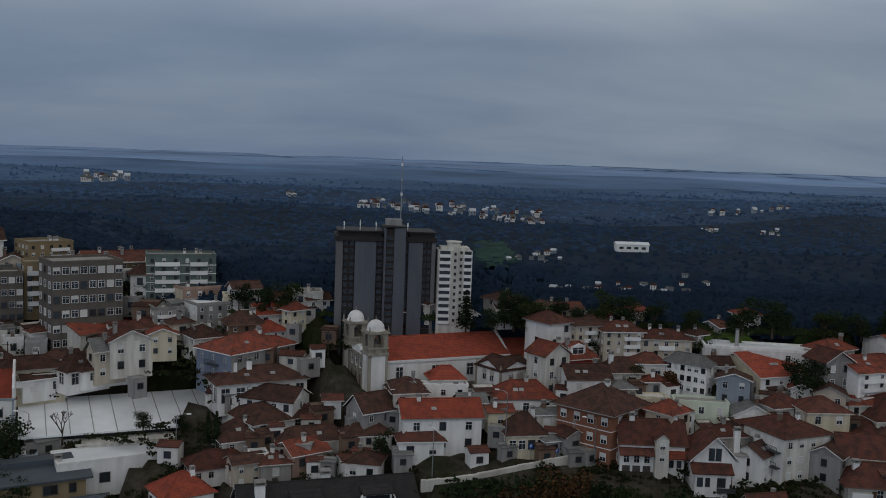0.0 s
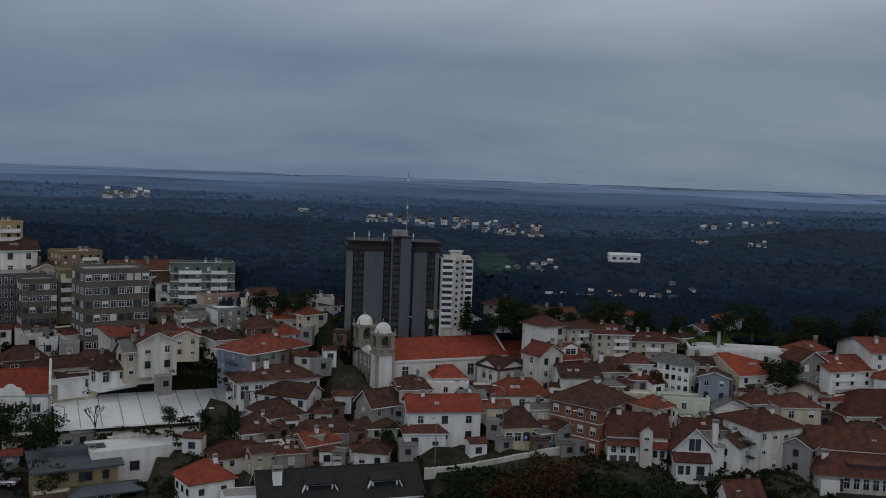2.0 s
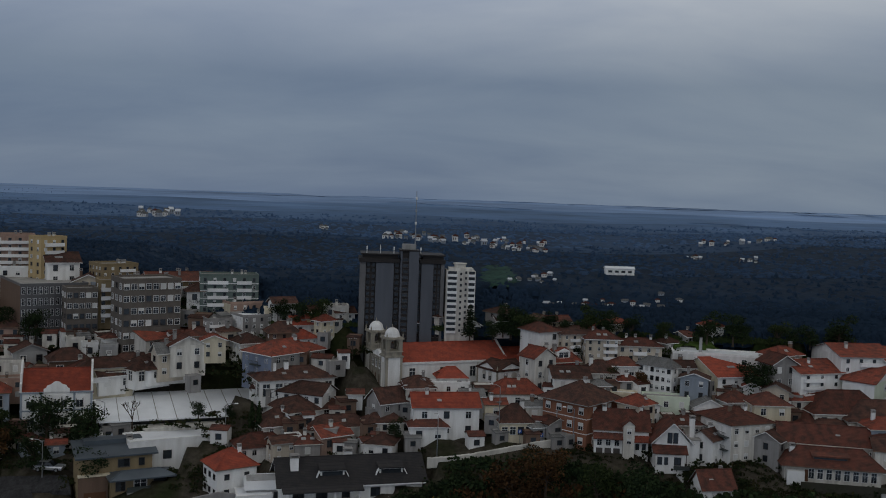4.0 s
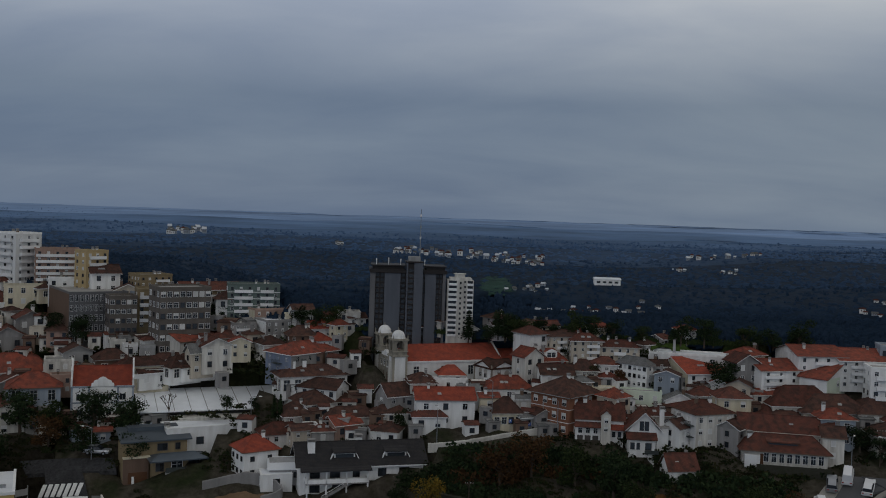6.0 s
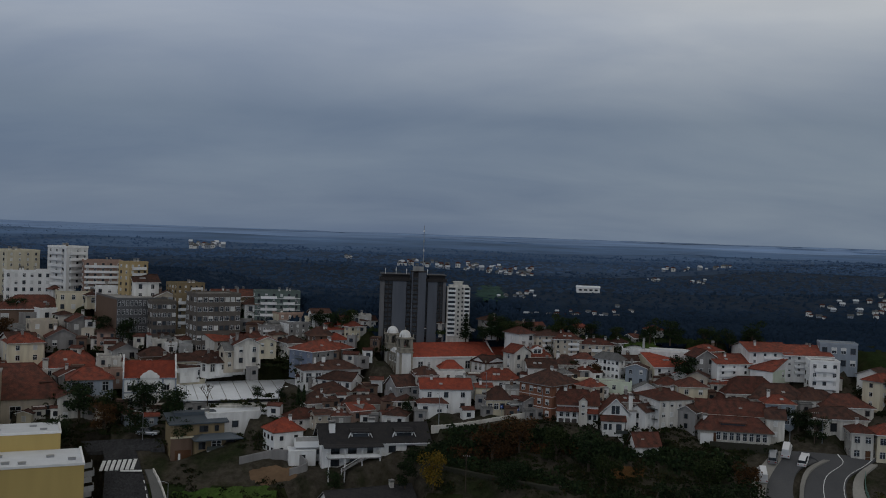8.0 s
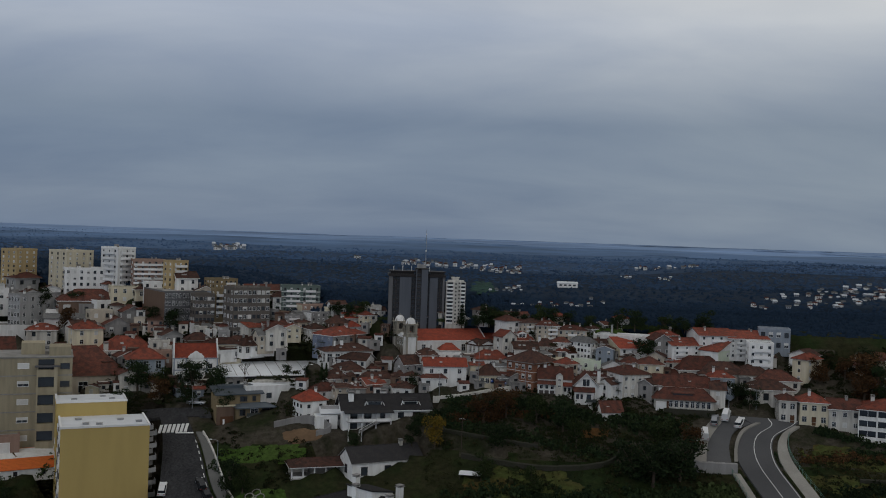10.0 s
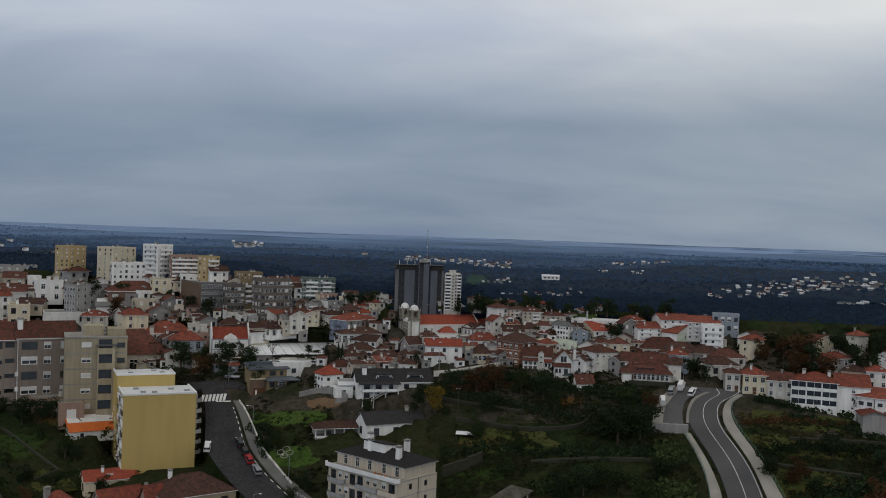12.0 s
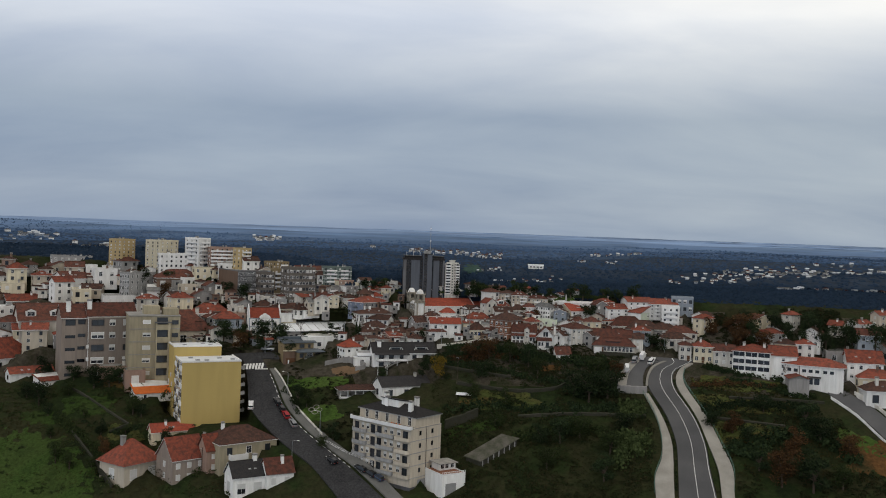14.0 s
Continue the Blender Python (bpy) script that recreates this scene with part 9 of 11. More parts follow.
def corner_hall(x, y, yaw, w, d, h):
    """White two-storey corner building with a bent front, small upper windows and dark shop openings."""
    level(x, y, yaw, w, d, ground(x, y) - 0.2)
    FOOT.append((x + w / 2, y + d / 2, w * 0.55))
    ob = thing("corner_building", "white corner building with bent front and red roof", "building", pose(x, y, ground(x, y), 0, 0, yaw))
    plan = [(0, d * 0.3), (w * 0.34, 0), (w * 0.9, 0), (w, d * 0.12), (w, d), (0, d)]
    part("wall", Shape().solid([(*p, -4) for p in plan], [(*p, h) for p in plan]), WALL["white"], ob)
    cx, cy = w * 0.5, d * 0.55
    eave = [(cx + (p[0] - cx) * 1.08, cy + (p[1] - cy) * 1.1) for p in plan]
    top = [(cx + (p[0] - cx) * 0.5, cy + (p[1] - cy) * 0.06) for p in plan]
    part("cornice", Shape().solid([(*p, h) for p in eave], [(*p, h + 0.25) for p in eave]), WHITE_TRIM, ob)
    part("roof", Shape().solid([(*p, h + 0.254) for p in eave], [(*p, h + h * 0.42) for p in top]), ROOF["red"], ob, "red tiled roof following the bend")
    a = math.degrees(math.atan2(-d * 0.3, w * 0.34))
    for f in (0.2, 0.5, 0.8):
        glazed_window(ob, w * 0.06, h * 0.16, "dark", pose(w * 0.34 * f, d * 0.3 * (1 - f), h * 0.64, 0, 0, a))
    part("door", Shape().box((-0.9, -0.08, 0), (0.9, 0, h * 0.34)), PAINTS_BLUE, ob, "blue metal door", pose(w * 0.17, d * 0.15, 0, 0, 0, a))
    for f in (0.4, 0.5, 0.6, 0.72, 0.82):
        glazed_window(ob, w * 0.055, h * 0.15, "dark", pose(w * f, 0, h * 0.66))
    for f in (0.5, 0.6):
        # no hole in the wall: a dark sheet gives the shop's inner shade
        part("shop_opening", Shape().box((w * f - w * 0.04, -0.06, 0), (w * f + w * 0.04, 0, h * 0.34)), GLASS, ob, "dark sheet standing in for a shaded shop opening")
    part("awning", prism((w * 0.45, -1.2), (w * 0.66, 0), (h * 0.38, h * 0.44), 0.12), FRAME_DARK, ob, "dark canopy over the shop")
    part("balcony", balcony_shape(w * 0.12, 1.0, 1.0, True), WHITE_TRIM, ob, "", pose(w * 0.6, 0, h * 0.5))
    part("downpipe", Shape().tube((w * 0.33, -0.1, -3), (w * 0.33, -0.1, h), 0.1, 0.1, 6), FRAME_DARK, ob)


PAINTS_BLUE = material("blue_painted_metal", (0.03, 0.10, 0.30), 0.4)
corner_hall(141.3, 72.6, -22.7, 23.83, 12.39, 6.9)


def slab_shed(a, b, c, d, h):
    """A long garden shed whose flat mossy roof slab follows the slope, open piers along one side."""
    ob = thing("shed", "long garden shed with flat mossy roof slab", "shed", pose(a[0], a[1], ground(*a)))
    inv = ob.matrix_basis.inverted()
    q = [Vector(p) for p in (a, b, c, d)]
    part("roof", Shape().solid([(p.x, p.y, ground(*p) + h - 0.3) for p in q], [(p.x, p.y, ground(*p) + h) for p in q]), MOSSY, ob, "mossy concrete roof slab", inv)
    mid = (q[0] + q[1] + q[2] + q[3]) / 4
    low = [mid + (p - mid) * 0.92 for p in q]
    part("wall", Shape().solid([(p.x, p.y, ground(*p) - 1.5) for p in low], [(p.x, p.y, ground(*p) + h - 0.32) for p in low]), MASONRY, ob, "dark stained wall", inv)
    for k in range(7):
        p = q[1].lerp(q[2], (k + 0.3) / 7)
        p = mid + (p - mid) * 0.965
        part("pier", Shape().box((p.x - 0.2, p.y - 0.2, ground(*p) - 1), (p.x + 0.2, p.y + 0.2, ground(*p) + h - 0.31)), WALL["concrete"], ob, "", inv)


slab_shed((6.6, 17.4), (12.9, 14.8), (28.0, 28.0), (21.2, 30.1), 2.4)


def pavilion(x, y, yaw, w, d, h):
    """An open hall: dark hip roof on white posts, a low wall behind."""
    level(x, y, yaw, w, d, ground(x, y) - 0.2)
    FOOT.append((x + w / 2, y + d / 2, w * 0.5))
    ob = thing("pavilion", "open pavilion with dark tiled roof on white posts", "pavilion", pose(x, y, ground(x, y), 0, 0, yaw))
    part("floor_slab", Shape().box((-0.4, -0.4, -3), (w + 0.4, d + 0.4, 0.15)), WALL["concrete"], ob)
    part("back_wall", Shape().box((0.2, d - 0.4, 0.15), (w - 0.2, d - 0.1, h)), WALL["aged"], ob)
    part("inner_wall", Shape().box((w * 0.3, d * 0.45, 0.15), (w * 0.7, d - 0.4, h)), WALL["concrete"], ob)
    part("roof", roof_shape(w, d, h, d * 0.22, "hip", 0.9, 0.2, True), [ROOF["brown"], WHITE_TRIM], ob, "dark brown tiled roof")
    n = 6
    for k in range(n + 1):
        part("post", Shape().box((w * k / n - 0.18, -0.1, 0.15), (w * k / n + 0.18, 0.26, h)), WHITE_TRIM, ob)
        if k < n:
            part("railing", Shape().box((w * k / n + 0.18, 0, 0.15), (w * (k + 1) / n - 0.18, 0.1, 0.8)), WHITE_TRIM, ob)


pavilion(-44.2, 50.2, 19.1, 19.43, 7.68, 3.39)


# ---- roads and paths ----
MAIN_LEFT = [(76.5, -30.0), (80.4, -12.0), (83.4, 2.7), (86.2, 16.4), (88.8, 31.0), (88.6, 46.6), (87.3, 59.2), (88.4, 67.0), (92.1, 75.3), (96.8, 81.6), (92.6, 86.0)]
MAIN_RIGHT = [(92.5, -29.0), (95.4, -11.5), (97.0, 3.2), (98.2, 16.9), (100.1, 31.4), (99.7, 47.0), (98.4, 59.7), (99.4, 67.5), (102.4, 75.7), (107.8, 82.1), (110.8, 86.5)]
strip("road", "grey asphalt road curving between pale pavements", MAIN_LEFT, MAIN_RIGHT, ASPHALT, 0.35)
strip("road", "asphalt side road with parking bays", [(77.5, 60.9), (81.6, 70.3), (87.0, 79.9), (90.0, 85.9)], [(85.0, 61.2), (87.9, 70.6), (92.4, 78.3), (102.8, 86.5)], ASPHALT, 0.3)
strip("pavement", "pale paved parking strip beside the road", [(73.7, 60.7), (77.7, 70.2), (83.5, 79.8), (87.5, 85.8)], [(77.5, 60.9), (81.6, 70.3), (87.0, 79.9), (90.0, 85.9)], PAVING, 0.42, category="pavement")
strip("pavement", "pale concrete pavement with railing", [(94.4, -29.0), (97.2, -11.5), (98.9, 3.2), (101.1, 16.4), (101.0, 31.5), (100.6, 46.4), (99.6, 59.8), (100.8, 67.6), (104.3, 76.6), (108.8, 82.9)],
      [(98.6, -29.0), (101.4, -11.4), (103.5, 3.4), (106.8, 17.2), (106.0, 31.7), (104.8, 46.6), (103.5, 59.9), (103.9, 67.7), (106.3, 76.7), (110.3, 83.0)], PAVING, 0.5, category="pavement")
strip("pavement", "pale concrete pavement along the curve", [(69.5, -30.0), (72.7, -12.0), (75.1, 2.4), (77.0, 12.7), (81.2, 21.9), (83.6, 32.3), (84.2, 44.8), (83.7, 57.7)],
      [(75.4, -30.0), (79.0, -12.0), (81.8, 2.6), (83.8, 13.0), (85.7, 22.1), (87.2, 32.4), (86.8, 44.9), (85.8, 57.8)], PAVING, 0.5, category="pavement")
strip("verge", "narrow grass verge between road and pavement", [(97.5, 5.9), (98.4, 16.9), (100.3, 31.4), (99.9, 46.4), (98.7, 59.7)], [(98.9, 5.9), (100.4, 16.9), (101.0, 31.5), (100.6, 46.4), (99.4, 59.8)], GRASS, 0.5, category="verge")
strip("pavement", "kerbed island between road and parking", [(86.1, 62.0), (89.0, 69.2), (93.2, 77.6), (98.1, 82.8)], [(87.1, 62.0), (89.7, 68.5), (94.2, 76.9), (99.5, 82.5)], PAVING, 0.75, 16, 0.9, category="pavement")


def between(f):
    return [tuple(Vector(p).lerp(Vector(q), f)) for p, q in zip(MAIN_LEFT, MAIN_RIGHT)]


for f in (0.5, 0.95):
    strip("road_marking", "white line painted on the road", between(f), between(f + 0.016), PAINT, 0.37, thick=0.02, category="road marking", ref=(MAIN_LEFT, MAIN_RIGHT))
strip("road", "dark asphalt street climbing past the yellow block", [(-20.5, -26.0), (-37.5, -3.1), (-48.6, 11.3), (-57.6, 19.4), (-69.0, 30.8), (-78.3, 42.9), (-83.7, 56.0), (-86.9, 66.4), (-89.1, 77.5)],
      [(-2.0, -24.0), (-21.8, -2.2), (-34.9, 12.0), (-43.3, 20.1), (-55.0, 31.4), (-64.4, 43.5), (-72.5, 56.5), (-78.2, 66.8), (-82.0, 77.8)], STREET, 0.35)
strip("road", "asphalt cross street at the junction", [(-92.2, 74.3), (-84.2, 75.4), (-74.3, 75.9)], [(-93.8, 79.6), (-85.7, 80.7), (-75.6, 81.2)], STREET, 0.3, level=False, thick=0.8)
strip("pavement", "grey pavement with kerb along the street", [(-0.5, -24.0), (-20.4, -2.2), (-33.3, 12.1), (-42.4, 20.1), (-54.1, 31.5), (-63.6, 43.5), (-71.8, 56.5), (-77.5, 66.8)],
      [(5.0, -24.0), (-14.6, -2.0), (-26.7, 12.3), (-37.0, 20.4), (-49.0, 31.7), (-59.6, 43.7), (-68.5, 56.6), (-75.4, 66.9)], PAVING_GREY, 0.5, category="pavement")


EDGE = along([(-34.9, 11.7), (-43.9, 20.1), (-55.6, 31.4), (-65.1, 43.5), (-72.9, 56.1), (-78.3, 66.1)], 44)
for k in range(0, 42, 2):
    p, q = EDGE[k], EDGE[k + 1]
    side = Vector((-(q - p).y, (q - p).x)).normalized() * 0.11
    strip("road_marking", "white dashed line along the street", [p - side, q - side], [p + side, q + side], PAINT, 0.62, 2, 0.02, category="road marking", level=False)


def crossing():
    ob = thing("crosswalk", "white zebra stripes across the street", "crosswalk", pose(-84.4, 69.1, 0))
    tagged(ob, kind="structure")
    bx, by = -88.0, 67.8
    cx, cy = -79.7, 68.9
    for k in range(7):
        u = (k + 0.3) / 7
        x, y = bx + (cx - bx) * u, by + (cy - by) * u
        z = max(ground(bx, by), ground(cx, cy)) + 0.75
        s = Shape().solid([(x - 0.4, y - 2.1, ground(x, y - 2.1) + 0.5), (x + 0.4, y - 2.1, ground(x, y - 2.1) + 0.5), (x + 0.4, y + 2.1, ground(x, y + 2.1) + 0.5), (x - 0.4, y + 2.1, ground(x, y + 2.1) + 0.5)],
                          [(x - 0.4, y - 2.1, ground(x, y - 2.1) + 0.62), (x + 0.4, y - 2.1, ground(x, y - 2.1) + 0.62), (x + 0.4, y + 2.1, ground(x, y + 2.1) + 0.62), (x - 0.4, y + 2.1, ground(x, y + 2.1) + 0.62)])
        part("stripe", s, PAINT, ob, "", ob.matrix_basis.inverted())


crossing()
strip("road_marking", "white stop line before the crossing", [(-83.1, 65.8), (-80.8, 66.0), (-78.0, 66.1)], [(-82.9, 65.3), (-80.6, 65.4), (-77.9, 65.5)], PAINT, 0.85, 6, 0.02, category="road marking", level=False)


def railing(label, points, n, h, mat, up=0.5):
    """Posts with two rails along a line."""
    line = along(points, n)
    ob = thing("railing", label, "railing", pose(line[0].x, line[0].y, ground(*line[0])))
    inv = ob.matrix_basis.inverted()
    q = [Vector((p.x, p.y, ground(*p) + up)) for p in line]
    for a in q:
        part("post", Shape().tube(a - Vector((0, 0, 0.5)), a + Vector((0, 0, h)), 0.07, 0.07, 5), mat, ob, "", inv)
    for a, b in zip(q, q[1:]):
        for f in (0.55, 1.0):
            part("rail", Shape().tube(a + Vector((0, 0, h * f)), b + Vector((0, 0, h * f)), 0.05, 0.05, 4), mat, ob, "", inv)


railing("green metal railing along the pavement", [(104.1, 6.1), (107.0, 17.2), (106.2, 31.7), (105.0, 46.6), (103.8, 60.0), (104.1, 67.7), (106.5, 76.7)], 40, 1.3, GREEN_METAL)
railing("green metal railing on the inner curve", [(75.1, 5.0), (76.8, 12.7), (81.0, 21.9), (83.4, 32.3), (84.0, 44.8), (83.5, 57.7)], 34, 1.3, GREEN_METAL)


railing("white picket fence before the beige block", [(-47.3, 25.8), (-38.2, 19.7), (-29.4, 15.5), (-25.1, 12.9)], 24, 1.2, WHITE_TRIM, 0.2)


def garden_wall(label, points, h, thick, mat, n=24):
    line = along(points, n)
    s = Shape()
    rnd = random.Random(int(abs(points[0][0]) * 10))
    for a, b in zip(line, line[1:]):
        side = Vector((-(b - a).y, (b - a).x)).normalized() * thick / 2
        e = (b - a) * 0.02
        a2, b2 = a - e, b + e
        c = [a2 - side, b2 - side, b2 + side, a2 + side]
        t = h * rnd.uniform(0.92, 1.06)
        s.solid([(p.x, p.y, min(ground(*a), ground(*b)) - 1.2) for p in c], [(p.x, p.y, ground(*p) + t) for p in c])
    ob = new("garden_wall", s.mesh("garden_wall", [mat]))
    return tagged(ob, label, "wall", "", "structure")


garden_wall("mossy stone garden wall", [(-142.5, 24.9), (-134.3, 16.6), (-126.7, 8.6), (-117.4, -1.7)], 0.9, 0.5, MASONRY)
garden_wall("mossy stone garden wall", [(-151.2, 50.2), (-139.8, 41.9), (-122.7, 30.2)], 0.9, 0.5, MASONRY)
garden_wall("mossy stone garden wall", [(-122.5, 29.3), (-128.0, 24.9)], 1.4, 0.5, MASONRY, 8)
garden_wall("low white wall along the street", [(-75.3, 66.2), (-67.7, 55.0), (-58.5, 42.1), (-47.7, 28.7)], 1.2, 0.3, WALL["aged"])
garden_wall("concrete wall around the yard", [(-55.3, 70.4), (-45.3, 73.8), (-37.9, 69.4), (-41.8, 66.3)], 1.8, 0.3, WALL["concrete"], 16)
garden_wall("stained retaining wall", [(-0.6, 35.1), (12.3, 42.8)], 3.6, 0.6, MASONRY, 8)
garden_wall("overgrown terrace wall", [(3.7, 59.8), (27.0, 56.6), (47.1, 58.9), (53.9, 65.5)], 1.4, 0.5, MASONRY)
garden_wall("overgrown terrace wall", [(28.4, 43.4), (51.0, 45.6), (80.0, 45.6)], 1.1, 0.6, MASONRY)
garden_wall("overgrown terrace wall", [(-6.1, 70.8), (10.9, 67.2), (27.5, 64.3)], 1.2, 0.5, MASONRY)
garden_wall("white wall above the gardens", [(-5.4, 88.5), (3.6, 90.6), (21.6, 97.6)], 0.9, 0.4, WALL["aged"])
garden_wall("grey retaining wall below the parking strip", [(72.8, 58.6), (78.3, 58.1), (85.2, 58.4)], 3.0, 0.5, WALL["concrete"], 8)
garden_wall("stone terrace wall in the field", [(118.8, 57.2), (136.6, 57.3), (155.8, 56.8)], 1.0, 0.6, MASONRY)
garden_wall("stone terrace wall in the field", [(108.4, 45.8), (120.7, 44.1), (134.6, 42.1)], 0.8, 0.6, MASONRY)
strip("road", "narrow asphalt lane with white edge", [(175.3, 25.2), (170.5, 40.0), (167.0, 50.0), (160.1, 61.1), (156.6, 71.6)], [(182.9, 29.6), (178.0, 46.0), (173.3, 55.6), (166.4, 64.9), (160.1, 73.3)], ASPHALT, 0.35, level=False, thick=1.5)
garden_wall("white parapet along the lane", [(174.1, 23.9), (169.2, 39.0), (165.8, 49.3), (159.1, 60.7)], 1.0, 0.3, WALL["white"], 16)
garden_wall("pale wall on the upper side of the lane", [(184.3, 30.3), (179.2, 46.7), (174.5, 56.3), (167.7, 65.7)], 1.4, 0.3, WALL["aged"], 16)
strip("pavement", "grey paved lane rising past the warehouse", [(175.7, 79.3), (180.6, 90.4), (184.0, 97.8)], [(181.3, 79.5), (185.0, 90.6), (187.0, 98.0)], PAVING, 0.3, category="lane")

# ---- fields ----
patch("lawn", "bright green lawn below the ochre house", ((-69.8, 52.5), (-42.9, 57.7), (-43.9, 64.0), (-73.3, 59.9)), LAWN)
patch("lawn", "small green lawn beside the street", ((-57.2, 35.0), (-40.3, 38.1), (-41.6, 48.4), (-61.2, 44.9)), LAWN)
patch("lawn", "green lawn in the corner garden", ((-165.6, -21.3), (-110.6, -19.3), (-136.3, 22.3), (-175.6, 29.4)), LAWN_DULL)
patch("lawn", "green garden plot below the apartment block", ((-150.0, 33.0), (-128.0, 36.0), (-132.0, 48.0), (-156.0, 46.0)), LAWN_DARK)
patch("field", "brown dug vegetable beds", ((-128.0, 20.0), (-114.0, 24.0), (-120.0, 33.0), (-132.0, 30.0)), MEADOW)
patch("field", "olive garden plot with weeds", ((-140.0, 52.0), (-122.0, 52.0), (-126.0, 60.0), (-146.0, 60.0)), MEADOW)
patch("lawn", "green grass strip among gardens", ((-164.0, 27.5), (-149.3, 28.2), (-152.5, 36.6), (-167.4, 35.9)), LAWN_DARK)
patch("lawn", "vegetable garden behind the yellow block", ((-132.0, 28.3), (-116.2, 35.0), (-124.2, 46.8), (-136.9, 42.0)), GRASS)
patch("yard", "bare earth yard with stones", ((-51.4, 61.6), (-38.8, 65.0), (-42.0, 71.4), (-53.6, 68.6)), EARTH)
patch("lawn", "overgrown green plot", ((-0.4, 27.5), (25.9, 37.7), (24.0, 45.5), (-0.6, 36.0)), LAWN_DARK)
patch("field", "russet vineyard plot", ((103.5, 62.0), (142.9, 61.7), (147.6, 71.9), (107.7, 75.2)), MEADOW)
patch("field", "green plot between terrace walls", ((102.7, 49.8), (141.3, 48.2), (145.8, 58.4), (103.3, 61.3)), MEADOW)
patch("field", "russet bracken bank", ((143.4, 18.1), (168.9, 14.1), (179.0, 36.0), (153.7, 34.9)), AUTUMN)
patch("field", "brown fallow plot", ((40.0, 69.2), (52.2, 70.5), (53.0, 75.7), (41.8, 74.5)), AUTUMN)
patch("field", "pale green terrace plot", ((43.6, 49.6), (72.1, 50.8), (71.0, 56.5), (46.5, 54.7)), GRASS)
patch("lawn", "green slope of rough grass", ((151.2, 33.6), (168.8, 22.6), (170.7, 34.4), (154.3, 44.9)), LAWN)
patch("field", "olive terrace with russet weeds", ((101.2, 31.5), (131.1, 32.7), (133.3, 44.0), (101.8, 45.2)), MEADOW)
patch("field", "rough olive grass among the gardens", ((3.7, 46.3), (40.0, 47.8), (41.0, 57.2), (3.7, 57.7)), MEADOW)
patch("field", "dark green valley grass", ((16.6, 5.7), (65.6, 7.4), (64.1, 30.0), (25.6, 31.5)), GRASS)
patch("field", "haze-dimmed green meadow among distant woods", ((25, 775), (50, 780), (46, 905), (28, 900)), FAR_MEADOW)
patch("lawn", "green meadow at the edge of town", ((43.3, 137.9), (59.1, 138.5), (58.1, 140.9), (44.5, 141.3)), LAWN)


# ---- trees and plants ----
def foliage(name, colors, rough=0.9):
    """Leaves that differ from clump to clump."""
    m = bpy.data.materials.new(name)
    m.use_nodes = True
    nt = m.node_tree
    bsdf = nt.nodes["Principled BSDF"]
    bsdf.inputs["Roughness"].default_value, bsdf.inputs["Specular IOR Level"].default_value = rough, 0.1
    geo, ramp, info, hsv, own = (nt.nodes.new("ShaderNode" + k) for k in ("NewGeometry", "ValToRGB", "ObjectInfo", "HueSaturation", "MapRange"))
    ramp.color_ramp.interpolation = "LINEAR"
    els = ramp.color_ramp.elements
    els[0].color, els[1].color = (*colors[0], 1), (*colors[-1], 1)
    for k, c in enumerate(colors[1:-1]):
        els.new((k + 1) / (len(colors) - 1)).color = (*c, 1)
    own.inputs[3].default_value, own.inputs[4].default_value = 0.7, 1.3
    nt.links.new(geo.outputs["Random Per Island"], ramp.inputs[0])
    nt.links.new(info.outputs["Random"], own.inputs[0])
    nt.links.new(own.outputs[0], hsv.inputs["Value"])
    nt.links.new(ramp.outputs[0], hsv.inputs["Color"])
    nt.links.new(hsv.outputs[0], bsdf.inputs["Base Color"])
    return m


LEAF = {
    "dark": foliage("dark_evergreen_leaves", ((0.008, 0.016, 0.008), (0.018, 0.03, 0.012), (0.03, 0.045, 0.018))),
    "green": foliage("olive_green_leaves", ((0.012, 0.022, 0.008), (0.024, 0.036, 0.012), (0.042, 0.054, 0.018))),
    "autumn": foliage("russet_autumn_leaves", ((0.034, 0.021, 0.011), (0.062, 0.034, 0.015), (0.10, 0.05, 0.02))),
    "yellow": foliage("yellow_autumn_leaves", ((0.12, 0.08, 0.012), (0.22, 0.14, 0.02), (0.06, 0.06, 0.015))),
    "reed": foliage("pale_green_reeds", ((0.05, 0.075, 0.025), (0.09, 0.12, 0.045), (0.03, 0.045, 0.015))),
    "scrub": foliage("mixed_scrub", ((0.010, 0.017, 0.007), (0.016, 0.024, 0.009), (0.022, 0.031, 0.010), (0.034, 0.026, 0.012), (0.014, 0.020, 0.008))),
    # next four: leaf colours with growing distance haze mixed in
    "pine": foliage("near_hazed_canopy", ((0.0103, 0.0205, 0.0370), (0.0117, 0.0225, 0.0403), (0.0131, 0.0245, 0.0437))),
    "light_haze": foliage("mid_hazed_canopy", ((0.0171, 0.0340, 0.0638), (0.0189, 0.0365, 0.0672), (0.0207, 0.0390, 0.0717))),
    "blue": foliage("far_hazed_canopy", ((0.0297, 0.0560, 0.1053), (0.0333, 0.0610, 0.1131), (0.0369, 0.0670, 0.1221))),
    "pale": foliage("edge_hazed_canopy", ((0.0522, 0.0920, 0.1680), (0.0567, 0.0990, 0.1792), (0.0612, 0.1060, 0.1904))),
    "bracken": foliage("olive_and_russet_weeds", ((0.022, 0.028, 0.009), (0.040, 0.042, 0.014), (0.060, 0.040, 0.015), (0.030, 0.036, 0.012))),
    "tuft": foliage("dark_grass_tufts", ((0.016, 0.022, 0.008), (0.026, 0.034, 0.011), (0.034, 0.036, 0.014), (0.022, 0.030, 0.010))),
}
BARK = material("grey_brown_bark", (0.075, 0.058, 0.045), 0.95, vary=0.3, bump=0.5)


